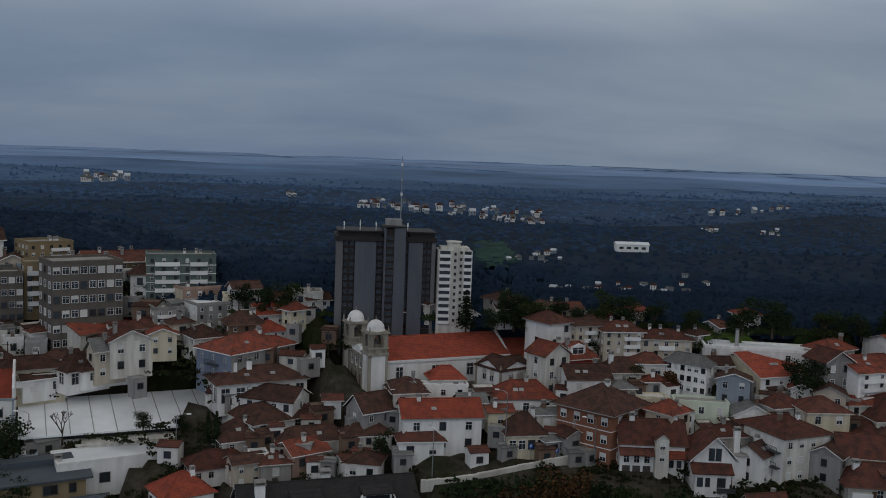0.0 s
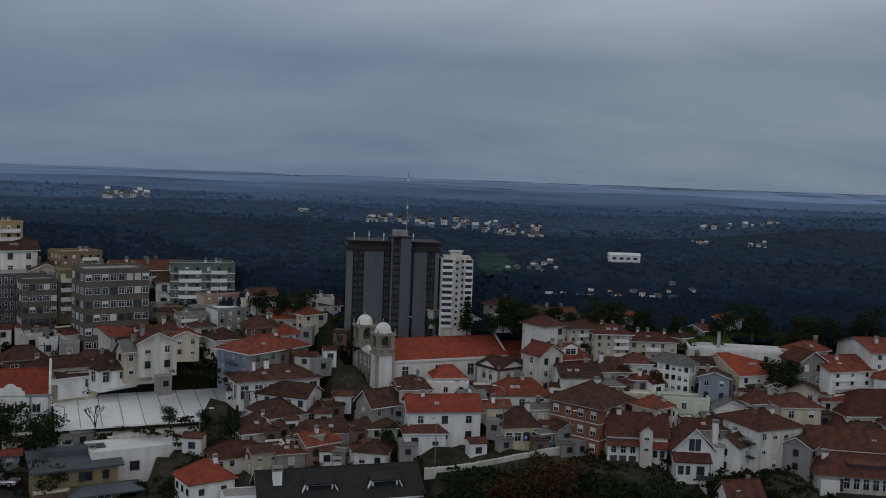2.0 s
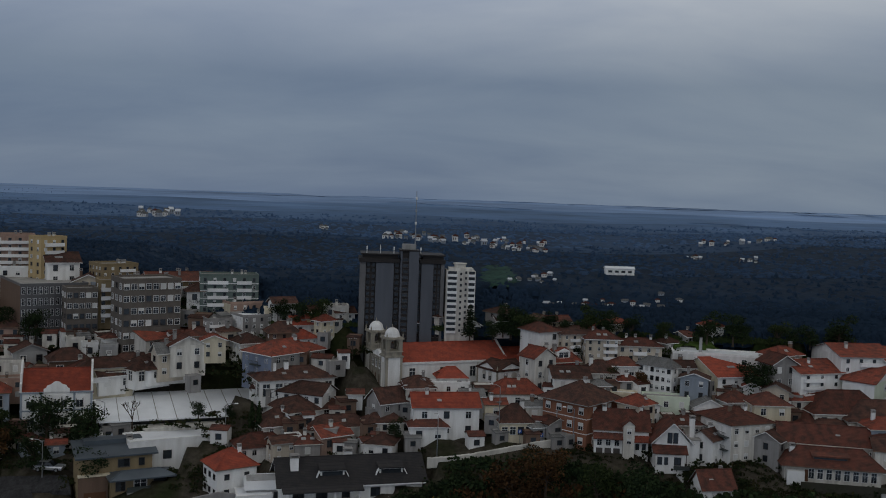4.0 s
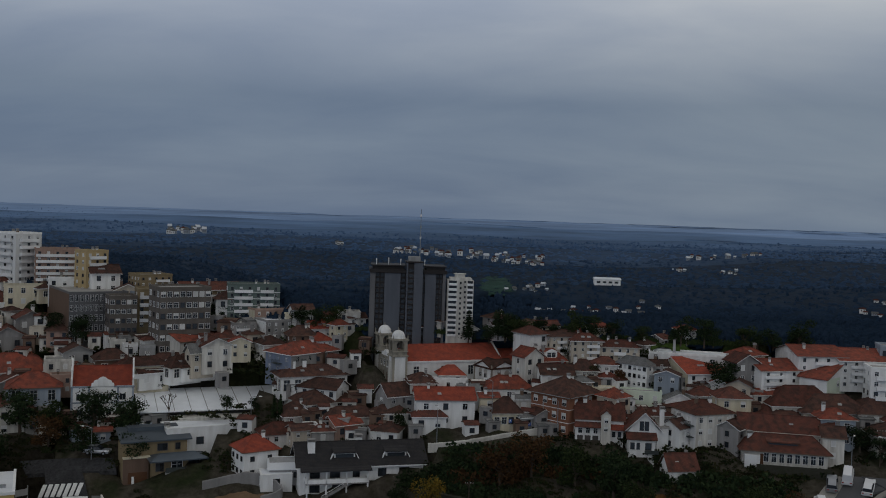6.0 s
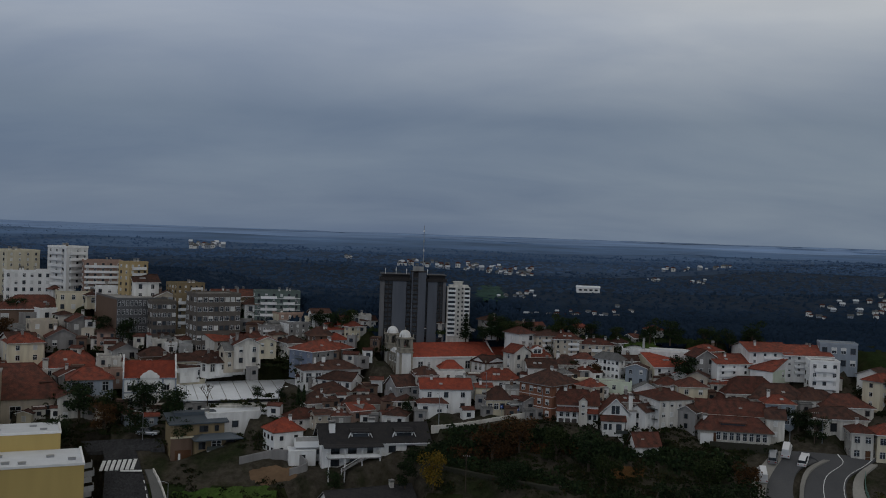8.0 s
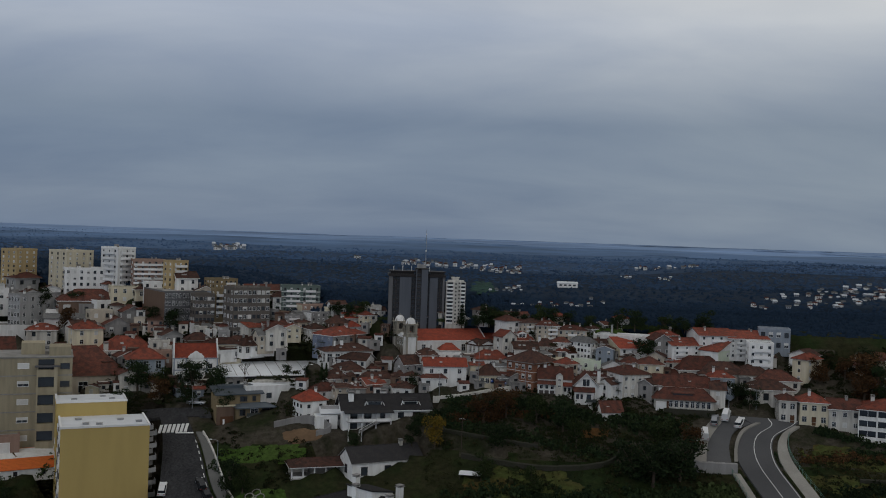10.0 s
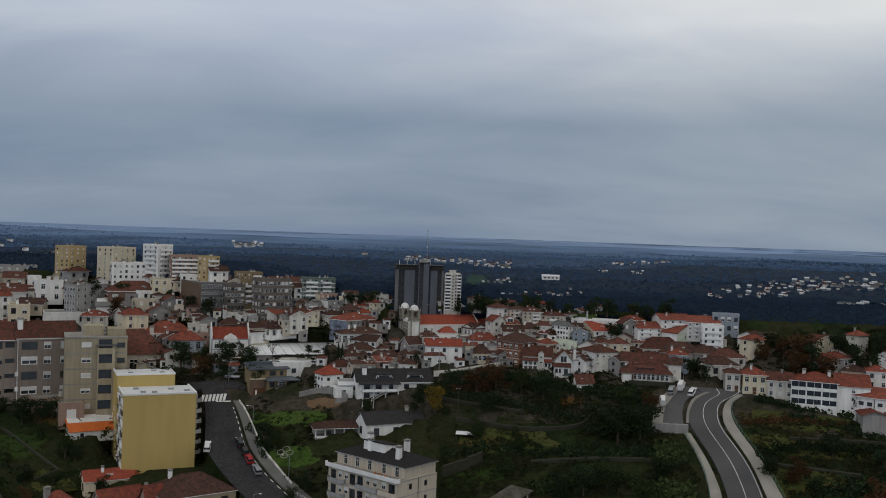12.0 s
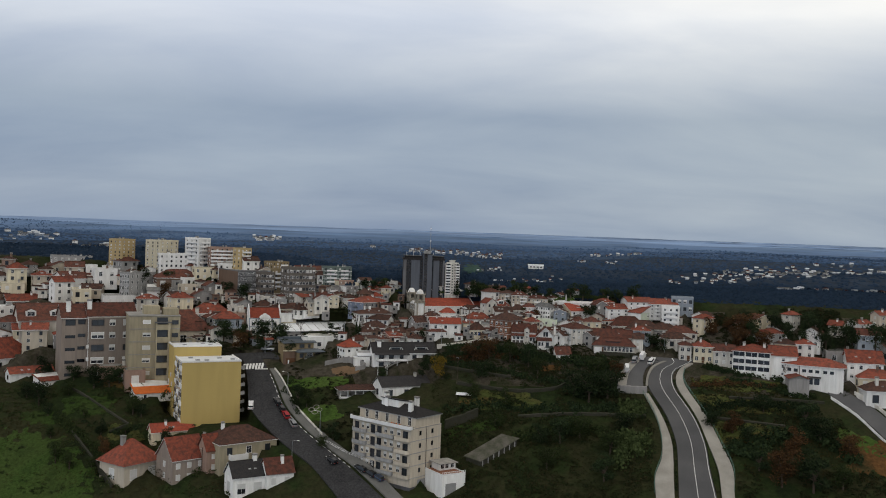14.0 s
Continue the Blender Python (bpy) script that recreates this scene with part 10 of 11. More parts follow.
def leaf(s, c, r, rnd):
    """An irregular leafy scrap with five corners, turned at random."""
    turn = Euler((rnd.uniform(0, 6.3), rnd.uniform(0, 6.3), rnd.uniform(0, 6.3))).to_matrix()
    pts = [Vector(c) + turn @ Vector((r * rnd.uniform(0.55, 1.1) * math.cos(1.2566 * k), r * rnd.uniform(0.55, 1.1) * math.sin(1.2566 * k), r * rnd.uniform(-0.25, 0.25))) for k in range(5)]
    s.face(pts)


def broadleaf(h, seed, lobes=9, leaves=1800):
    """Trunk with limbs, and a crown of leafy lobes with gaps between; unit of height h."""
    rnd = random.Random(seed)
    wood, crown = Shape(), Shape()
    wood.tube((0, 0, -0.1 * h), (0.01 * h, 0, 0.35 * h), 0.032 * h, 0.02 * h, 7)
    centres = []
    for k in range(lobes):
        a, r = 6.283 * k / lobes + rnd.uniform(-0.4, 0.4), rnd.uniform(0.08, 0.27) * h
        c = Vector((r * math.cos(a), r * math.sin(a), rnd.uniform(0.16, 0.82) * h))
        centres.append((c, rnd.uniform(0.14, 0.22) * h))
        wood.tube((0.01 * h, 0, rnd.uniform(0.25, 0.35) * h), c, 0.014 * h, 0.004 * h, 5)
    for k in range(leaves):
        c, r = rnd.choice(centres)
        v = Vector((rnd.gauss(0, 1), rnd.gauss(0, 1), rnd.gauss(0, 1))).normalized() * r * rnd.uniform(0.55, 1.08)
        v.z *= 0.8
        leaf(crown, c + v, rnd.uniform(0.014, 0.031) * h, rnd)
    return wood.mesh("trunk", [BARK]), crown


def conifer(h, seed, tiers=13, wide=0.26):
    """A straight trunk with drooping whorls of needled boughs."""
    rnd = random.Random(seed)
    wood, crown = Shape(), Shape()
    wood.tube((0, 0, -0.1 * h), (0, 0, 0.97 * h), 0.022 * h, 0.004 * h, 7)
    for k in range(tiers):
        z = h * (0.10 + 0.88 * k / tiers)
        reach = wide * h * (1 - k / tiers) ** 0.85 + 0.02 * h
        for b in range(9):
            a = 6.283 * b / 9 + rnd.uniform(-0.3, 0.3) + k
            tip = Vector((math.cos(a), math.sin(a), 0)) * reach * rnd.uniform(0.75, 1.1)
            for q in range(6):
                f = (q + 0.7) / 6
                leaf(crown, (tip.x * f, tip.y * f, z - 0.16 * reach * f * f * 1.5 + rnd.uniform(-0.01, 0.01) * h), (0.045 - 0.018 * f) * h * (1.1 - 0.5 * k / tiers), rnd)
    return wood.mesh("trunk", [BARK]), crown


def bare_tree(h, seed):
    rnd = random.Random(seed)
    s = Shape()

    def grow(p, way, length, r, depth):
        q = p + way * length
        s.tube(p, q, r, r * 0.65, 5)
        if depth:
            for k in range(3):
                turn = Vector((rnd.uniform(-0.8, 0.8), rnd.uniform(-0.8, 0.8), rnd.uniform(0.1, 0.6)))
                grow(q, (way + turn).normalized(), length * rnd.uniform(0.6, 0.8), r * 0.6, depth - 1)

    grow(Vector((0, 0, -0.3)), Vector((0, 0, 1)), h * 0.3, h * 0.03, 4)
    return s.mesh("crown", [BARK])


UNIT = {("broad", k): broadleaf(1.0, 10 + k, 12 + k) for k in range(4)}
UNIT.update({("cone", k): conifer(1.0, 20 + k, 13, 0.22 + 0.06 * k) for k in range(3)})
UNIT.update({("slim", k): conifer(1.0, 40 + k, 16, 0.10 + 0.02 * k) for k in range(2)})
CROWN = {}
COUNT = [0]


def tree(x, y, h, kind="broad", leaves="green", wide=1.0, label=""):
    COUNT[0] += 1
    k = COUNT[0] % len([1 for q in UNIT if q[0] == kind])
    trunk, crown = UNIT[(kind, k)]
    if (kind, k, leaves) not in CROWN:
        CROWN[(kind, k, leaves)] = crown.mesh("crown", [LEAF[leaves]])
    words = label or {"broad": {"dark": "dense dark evergreen broadleaf tree", "green": "olive green broadleaf garden tree", "autumn": "russet brown autumn broadleaf tree", "yellow": "yellow-leaved autumn tree on the slope"}.get(leaves, "leafy garden tree in town"),
                      "cone": "tall dark conifer with tiered boughs", "slim": "slim dark cypress tree in town"}[kind]
    ob = thing("tree", words, "tree", pose(x, y, ground(x, y), 0, 0, COUNT[0] * 77 % 360) @ Matrix.Diagonal((h * wide, h * wide, h, 1)))
    part("trunk", trunk, None, ob)
    part("crown", CROWN[(kind, k, leaves)], None, ob)
    return ob


# named trees
tree(4.2, 138.6, 8.16, "cone", "dark", 1.1)
tree(19.3, 121.8, 7.64, "cone", "dark", 1.0)
tree(64.7, 121.2, 7.45, "broad", "dark", 1.25)
tree(65.3, 118.5, 7.76, "broad", "dark", 1.2)
tree(151.7, 108.6, 10.8, "broad", "dark", 1.1)
tree(131.0, 104.5, 11.2, "broad", "dark", 0.85)
tree(148.4, 102.7, 12.5, "cone", "dark", 1.0)
tree(156.0, 102.1, 11.5, "broad", "dark", 1.0)
tree(161.5, 102.7, 10.8, "broad", "dark", 1.05)
for x, y, h in ((138.6, 112.6, 11.0), (143.0, 108.0, 10.0), (164.0, 109.5, 11.6), (171.0, 106.8, 10.6), (128.6, 118.0, 9.0), (150.0, 119.0, 9.4), (180.0, 117.0, 9.2)):
    tree(x, y, h, "broad", "dark", 1.0)
tree(135.4, 99.5, 8.68, "broad", "autumn", 1.3)
tree(127.2, 101.6, 9.23, "broad", "autumn", 1.3)
tree(205.1, 107.3, 11.96, "broad", "dark", 0.9)
tree(115.9, 112.1, 7.71, "broad", "autumn", 1.1)
tree(128.2, 111.0, 10.52, "broad", "autumn", 1.4)
tree(122.6, 114.2, 6.93, "broad", "autumn", 1.1)
tree(-114.0, 130.0, 8.01, "broad", "autumn", 1.0)
tree(-122.0, 144.9, 6.53, "broad", "dark", 1.3)
tree(-91.9, 134.3, 6.39, "broad", "dark", 1.1)
tree(-85.8, 133.2, 6.37, "broad", "dark", 1.1)
tree(-113.5, 145.4, 5.67, "broad", "dark", 1.2)
tree(-87.0, 133.2, 6.82, "broad", "dark", 1.0)
tree(-63.4, 166.6, 4.63, "slim", "dark", 1.4)
tree(-60.1, 166.8, 3.79, "broad", "dark", 1.4)
tree(-58.2, 166.9, 3.58, "broad", "dark", 1.2)
tree(-38.9, 156.8, 5.99, "broad", "dark", 1.0)
tree(-37.2, 153.8, 4.76, "broad", "dark", 1.1)
tree(-60.1, 45.3, 10.26, "broad", "dark", 1.0)
tree(-56.2, 44.5, 8.90, "broad", "green", 1.0)
tree(-43.1, 25.9, 8.46, "broad", "dark", 1.0)
tree(-46.8, 21.4, 5.43, "broad", "green", 1.0)
tree(-34.2, 21.9, 5.44, "cone", "dark", 1.0)
tree(-142.8, 51.6, 9.98, "broad", "dark", 1.1)
tree(-158.4, 63.0, 7.01, "broad", "dark", 1.2)
tree(-161.3, 39.3, 9.66, "broad", "dark", 1.2)
tree(-123.1, 36.3, 8.71, "broad", "green", 1.1)
tree(-134.7, 44.4, 6.23, "broad", "green", 0.9)
tree(-126.1, 14.2, 7.36, "broad", "autumn", 0.8)
tree(-141.5, 8.1, 8.84, "broad", "green", 1.0)
tree(-135.5, 5.6, 7.18, "broad", "green", 1.1)
for x, y, h, leaves in ((-167.7, 43.4, 7.5, "dark"), (-152.0, 46.6, 6.2, "green"), (-137.0, 52.4, 8.6, "dark"), (-133.5, 55.0, 7.4, "dark"), (-148.9, 21.2, 5.2, "green"), (-131.2, 24.5, 6.0, "dark"), (-119.4, 35.1, 5.6, "dark"), (-117.0, 8.9, 5.8, "autumn"), (-128.0, 6.9, 4.8, "green"), (-122.0, 25.0, 4.4, "green"), (-155.0, 33.0, 5.6, "dark"), (-141.0, 33.0, 4.2, "green"), (-150.0, 57.0, 6.6, "dark")):
    tree(x, y, h, "broad", leaves, 1.15)
tree(-105.5, 22.1, 6.28, "broad", "dark", 1.0)
tree(-4.7, 62.9, 10.27, "broad", "yellow", 0.9)
tree(-11.9, 64.4, 7.03, "broad", "dark", 1.1)
tree(-29.4, 61.8, 5.59, "broad", "dark", 1.1)
tree(11.0, 74.5, 11.54, "broad", "autumn", 1.3)
tree(18.6, 78.7, 9.72, "broad", "autumn", 1.2)
tree(28.3, 75.3, 10.60, "broad", "green", 1.1)
tree(36.6, 72.0, 12.42, "broad", "dark", 1.1)
tree(24.2, 48.8, 9.00, "broad", "green", 1.0)
tree(39.5, 64.9, 9.39, "broad", "green", 1.0)
tree(58.8, 52.6, 14.10, "broad", "dark", 1.3)
tree(67.3, 54.9, 13.73, "broad", "dark", 1.3)
tree(53.5, 55.0, 12.36, "broad", "dark", 1.2)
tree(65.9, 66.0, 9.41, "broad", "green", 1.2)
tree(75.5, 66.4, 8.48, "broad", "autumn", 1.2)
tree(51.6, 32.5, 9.48, "broad", "green", 1.3)
tree(36.2, 28.9, 8.11, "broad", "dark", 1.3)
tree(122.4, 9.5, 14.12, "broad", "autumn", 1.1)
tree(133.0, 7.2, 15.23, "broad", "dark", 1.2)
tree(144.3, 9.0, 10.07, "broad", "green", 1.2)
tree(133.0, 26.8, 10.60, "broad", "autumn", 1.2)
tree(145.2, 33.3, 10.80, "broad", "dark", 1.3)
tree(116.7, 17.6, 9.50, "broad", "dark", 1.3)
tree(116.8, 32.1, 7.75, "broad", "dark", 1.4)
tree(176.9, 60.6, 4.64, "broad", "dark", 1.1)
tree(144.4, 77.7, 4.85, "broad", "autumn", 1.1)
tree(97.5, 94.3, 6.05, "broad", "dark", 1.3)
tree(93.4, 98.2, 6.11, "broad", "dark", 1.3)
tree(-12.1, 96.7, 5.18, "broad", "dark", 0.9)
tree(-41.4, 100.2, 5.75, "slim", "dark", 1.2)
tree(-40.0, 99.8, 6.06, "slim", "dark", 1.2)
tree(-52.0, 103.3, 3.79, "broad", "dark", 1.3)
tree(-45.9, 103.7, 3.17, "broad", "dark", 1.3)
tree(34.8, 121.9, 3.99, "broad", "green", 1.1)
tree(41.2, 120.2, 4.42, "broad", "autumn", 1.1)
tree(27.9, 132.0, 3.18, "broad", "dark", 1.1)
tree(11.6, 141.4, 6.96, "broad", "dark", 0.8)
tree(14.4, 141.1, 6.49, "broad", "dark", 0.9)
tree(17.8, 143.8, 5.13, "broad", "dark", 1.0)
tree(63.8, 142.5, 5.08, "broad", "dark", 1.0)
tree(77.3, 141.3, 5.32, "broad", "dark", 1.2)
tree(-37.8, 115.3, 2.83, "broad", "dark", 1.3)
tree(-2.0, 119.6, 2.42, "broad", "dark", 1.2)
for tu, (tx, ty) in enumerate(((9.3, 137.9), (13.3, 139.4), (16.6, 137.1), (21.8, 139.9), (25.2, 139.3), (29.7, 140.4), (34.3, 141.1), (39.9, 141.0), (46.7, 140.2), (55.8, 139.5), (61.5, 141.1), (70.5, 139.6), (73.9, 141.9), (83.0, 141.6), (-29.2, 145.1), (-33.7, 147.9))):
    tree(tx, ty, 5.0 + tu * 7 % 4, "broad", ("dark", "dark", "green")[tu % 3], 1.2)
for tx, ty, th, tl in ((-94.0, 93.0, 6.5, "dark"), (-87.1, 92.0, 5.5, "green"), (-79.7, 93.8, 6.0, "dark"), (-88.6, 86.1, 5.0, "autumn"), (-72.8, 92.8, 5.5, "dark"), (-81.4, 83.2, 5.0, "dark"), (-99.0, 77.0, 5.0, "dark"), (-70.5, 78.4, 5.0, "dark"),
                       (14.4, 63.7, 6.0, "dark"), (19.2, 37.4, 5.5, "green"), (43.7, 29.2, 7.0, "dark"), (62.2, 24.0, 7.0, "green"), (69.4, 36.3, 6.0, "dark"), (10.6, 53.2, 5.0, "green"), (37.4, 14.6, 6.0, "green"), (57.7, 9.8, 7.0, "dark"),
                       (104.8, 40.9, 5.0, "dark"), (112.4, 38.0, 6.0, "autumn"), (129.3, 49.9, 5.0, "dark"), (143.0, 42.5, 7.0, "dark"), (153.3, 24.8, 7.0, "autumn")):
    tree(tx, ty, th * 1.5, "broad", tl, 1.25)
bare = thing("tree", "leafless winter tree with fine bare branches", "tree", pose(-64.5, 99.8, ground(-64.5, 99.8)))
part("crown", bare_tree(6.47, 5), None, bare)


def scatter(name, label, corners, count, size, leaves, seed, tall=0.7, blades=14):
    """Uncountable low growth between four corners of the land, as one sheet of small leafy clumps."""
    rnd = random.Random(seed)
    a, b, c, d = [Vector(p) for p in corners]
    s = Shape()
    for k in range(count):
        u, v = rnd.random(), rnd.random()
        p = a.lerp(b, u).lerp(d.lerp(c, u), v)
        if any((p.x - q[0]) ** 2 + (p.y - q[1]) ** 2 < q[2] ** 2 * 0.8 for q in FOOT) or blocked(p):
            continue
        if noise.noise((p.x / 16, p.y / 16, seed)) + 0.5 * noise.noise((p.x / 5, p.y / 5, seed)) < -0.05:
            continue
        z, r = ground(p.x, p.y), rnd.uniform(0.5, 1.3) * size
        for q in range(blades * 3 // 2):
            way = Vector((rnd.gauss(0, 1), rnd.gauss(0, 1), abs(rnd.gauss(0, 1)))).normalized() * r * rnd.uniform(0.5, 1.0)
            leaf(s, (p.x + way.x, p.y + way.y, z + way.z * tall), r * rnd.uniform(0.17, 0.32), rnd)
    ob = new(name, s.mesh(name, [LEAF[leaves]]))
    return tagged(ob, label, "plants", "", "stuff")


ROADS = [((89.8, 2.9), 16), ((92.0, 16.6), 16), ((94.2, 31.2), 14), ((93.7, 43.6), 13), ((92.5, 51.7), 12), ((92.6, 60.2), 12), ((93.6, 67.3), 11), ((97.0, 75.5), 11), ((89.4, 74.4), 12), ((82.7, 66.8), 9), ((102.8, 82.6), 12),
         ((-32.6, 4.0), 13), ((-42.6, 11.7), 11), ((-51.0, 21.3), 10), ((-59.8, 31.2), 9), ((-68.6, 43.3), 8.5), ((-75.9, 56.3), 8), ((-81.4, 66.6), 7.5), ((-84.3, 75.8), 8), ((164.4, 45.0), 6), ((160.2, 57.0), 5), ((162.6, 51.4), 5), ((168.2, 38.9), 7), ((171.5, 28.5), 8), ((156.5, 64.8), 5)]


def blocked(p):
    return any((p.x - q[0]) ** 2 + (p.y - q[1]) ** 2 < r * r for q, r in ROADS)


# ---- more of the old town's small houses between the large ones ----
def infill(x0, x1, y0, y1, count, seed, size=1.0):
    """Small town houses wherever the built-up slope still has room."""
    rnd = random.Random(seed)
    tried = 0
    while count and tried < 6000:
        tried += 1
        x, y, w, d = rnd.uniform(x0, x1), rnd.uniform(y0, y1), rnd.uniform(5.5, 9.5) * size, rnd.uniform(5, 8) * size
        yaw = rnd.uniform(15, 50)
        mid = Matrix.Rotation(radians(yaw), 3, "Z") @ Vector((w / 2, d / 2, 0))
        p, r = Vector((x + mid.x, y + mid.y)), 0.42 * max(w, d)
        if any((p.x - q[0]) ** 2 + (p.y - q[1]) ** 2 < (0.8 * q[2] + r) ** 2 for q in FOOT) or any((p.x - q[0]) ** 2 + (p.y - q[1]) ** 2 < (r + e) ** 2 for q, e in ROADS):
            continue
        wall = rnd.choice(("white", "white", "aged", "cream", "concrete", "beige"))
        tiles = rnd.choice(("brown", "brown", "rust", "red", "red"))
        storeys = rnd.choice((1, 2, 2, 3))
        words = {"white": "white", "aged": "weathered pale", "cream": "cream", "concrete": "grey rendered", "beige": "beige"}[wall]
        house(words + " town house with a " + {"brown": "brown", "rust": "rust-red", "red": "red"}[tiles] + " tiled roof", x, y, yaw, w, d, 2.5 * storeys * size, storeys=storeys, roof=rnd.choice(("hip", "hip", "gx", "gy")), wall=wall, tiles=tiles, cols=2, side=1, rise=rnd.uniform(1.5, 2.2) * size)
        count -= 1


infill(-205, -60, 84, 152, 46, 3)
infill(-40, 75, 92, 128, 14, 4)
infill(-70, 60, 134, 154, 14, 5, 0.62)
infill(104, 190, 100, 126, 11, 6, 0.9)
scatter("undergrowth", "dark shrubs on the brow behind the church", ((-60.0, 134.0), (70.0, 132.0), (72.0, 162.0), (-60.0, 166.0)), 1500, 1.0, "green", 17, 0.9, 12)


scatter("undergrowth", "dark tangled scrub across the garden valley", ((-1.6, -1.6), (80.9, 1.3), (85.5, 97.8), (-1.5, 87.5)), 5200, 1.25, "scrub", 3, 0.6, 15)
scatter("undergrowth", "dark scrub and bracken on the eastern field", ((102.2, 2.0), (165.6, 4.5), (165.0, 70.6), (107.7, 67.9)), 1900, 1.2, "scrub", 4, 0.6, 15)
scatter("undergrowth", "garden shrubs below the apartment blocks", ((-162.3, -7.3), (-72.4, -4.0), (-115.4, 58.0), (-184.3, 54.6)), 1500, 0.9, "green", 5)
scatter("undergrowth", "hedges and shrubs beside the street", ((-66.2, 25.0), (-17.6, 26.9), (-16.2, 77.1), (-76.7, 74.3)), 1000, 0.9, "scrub", 6)
scatter("undergrowth", "shrubs between the old houses", ((-119.2, 68.5), (-6.5, 81.4), (-8.3, 133.7), (-116.0, 127.8)), 2600, 1.0, "scrub", 7)
scatter("undergrowth", "shrubs between the eastern houses", ((-6.5, 81.4), (190.3, 83.0), (173.5, 124.3), (-7.9, 124.1)), 2600, 1.1, "scrub", 8)
scatter("grass_tufts", "rough dark grass and weeds in the valley", ((-7.7, -1.8), (82.8, 1.3), (83.9, 91.6), (-6.5, 81.4)), 9000, 0.7, "tuft", 13, 0.7, 7)
scatter("grass_tufts", "olive and russet weeds on the eastern terraces", ((95.3, 14.0), (160.9, 11.0), (154.0, 66.5), (105.8, 71.5)), 6000, 0.65, "bracken", 14, 0.7, 7)
scatter("grass_tufts", "rough grass tufts in the corner gardens", ((-162.3, -7.3), (-76.3, -4.1), (-114.2, 54.6), (-182.5, 51.3)), 3600, 0.55, "bracken", 15, 0.7, 7)
scatter("undergrowth", "dark thicket at the edge of the woods", ((111.1, 121.0), (191.8, 118.5), (201.6, 135.3), (121.6, 135.8)), 1500, 2.0, "scrub", 16, 1.0, 14)
scatter("reeds", "tall pale reeds beside the pavement", ((63.3, 15.5), (77.0, 16.1), (79.9, 51.1), (71.7, 50.8)), 340, 2.2, "reed", 9, 1.7, 16)


def hedge(label, points, count, size, leaves, seed):
    """A thick uneven hedge along a line on the land."""
    rnd, line, s = random.Random(seed), along(points, 60), Shape()
    for k in range(count):
        p = rnd.choice(line) + Vector((rnd.gauss(0, 0.7 * size), rnd.gauss(0, 0.7 * size))) * (0.3 if size < 0.8 else 1.0)
        if size > 0.8 and blocked(p):
            continue
        z, r = ground(p.x, p.y), rnd.uniform(0.6, 1.3) * size
        for q in range(22):
            way = Vector((rnd.gauss(0, 1), rnd.gauss(0, 1), abs(rnd.gauss(0, 1)))).normalized() * r * rnd.uniform(0.6, 1.0)
            leaf(s, (p.x + way.x, p.y + way.y, z + way.z * 1.1), r * rnd.uniform(0.16, 0.32), rnd)
    return tagged(new("hedge", s.mesh("hedge", [LEAF[leaves]])), label, "hedge", "", "stuff")


hedge("clipped shrubs between road and pavement", [(98.3, 7.2), (99.2, 16.9), (100.5, 31.5), (100.1, 46.4), (98.9, 59.7), (100.1, 67.6)], 70, 0.6, "dark", 21)
hedge("clipped shrubs between road and inner pavement", [(83.0, 5.3), (85.3, 16.4), (87.7, 30.9), (87.7, 45.9), (86.5, 57.8)], 60, 0.6, "dark", 22)
hedge("dark overgrown hedge along a terrace", [(-3.8, 73.9), (15.8, 70.3), (37.1, 64.7), (51.0, 61.8)], 130, 1.5, "dark", 1)
hedge("dark overgrown hedge along a terrace", [(-0.8, 45.5), (17.4, 48.5), (40.0, 47.1), (60.6, 49.3), (78.2, 47.8)], 170, 1.8, "dark", 2)
hedge("bramble bank below the gardens", [(29.9, 31.7), (47.8, 37.0), (68.9, 33.2), (75.9, 24.6)], 130, 1.9, "green", 3)
hedge("dark hedge below the parking strip", [(71.2, 57.5), (75.0, 66.4), (81.5, 79.7), (85.5, 85.7)], 90, 1.4, "dark", 4)
hedge("dark bank in the eastern field", [(102.5, 47.8), (117.3, 52.7), (135.0, 53.5), (151.4, 51.9)], 150, 1.7, "dark", 5)
hedge("russet bank in the eastern field", [(105.3, 64.2), (122.5, 67.1), (140.6, 66.6)], 90, 1.2, "autumn", 6)
hedge("dark thicket at the foot of the field", [(110.9, 25.9), (128.1, 35.6), (144.5, 36.3), (154.1, 21.9)], 170, 2.2, "dark", 7)
hedge("dark hedge behind the town houses", [(113.4, 81.2), (123.8, 76.8), (143.5, 73.2)], 90, 1.4, "dark", 8)
hedge("shrubs along the garden wall", [(-150.7, 32.0), (-140.6, 25.0), (-127.6, 12.7), (-115.9, 1.0)], 90, 1.3, "green", 9)
hedge("shrubs behind the yellow block", [(-140.7, 30.9), (-125.3, 25.6), (-115.8, 30.5)], 60, 1.2, "dark", 10)
hedge("dark hedge beside the street", [(-71.5, 60.0), (-64.1, 48.4), (-54.2, 36.0), (-41.9, 24.5)], 80, 1.3, "dark", 11)
hedge("dark shrubs above the market hall wall", [(-97.0, 97.2), (-85.1, 96.1), (-69.3, 95.3)], 90, 1.4, "dark", 12)
hedge("leafy slope below the white houses", [(1.0, 86.4), (19.0, 88.5), (36.5, 83.4), (58.8, 80.5), (76.0, 79.4)], 170, 1.6, "dark", 13)
hedge("dark hedge at the foot of the white buildings", [(123.0, 70.8), (132.2, 68.3), (139.0, 65.1), (145.2, 61.8), (150.2, 58.6)], 150, 1.4, "dark", 17)
hedge("low green bank before the corner building", [(139.6, 66.5), (148.1, 63.4), (157.9, 61.0)], 110, 1.3, "green", 18)
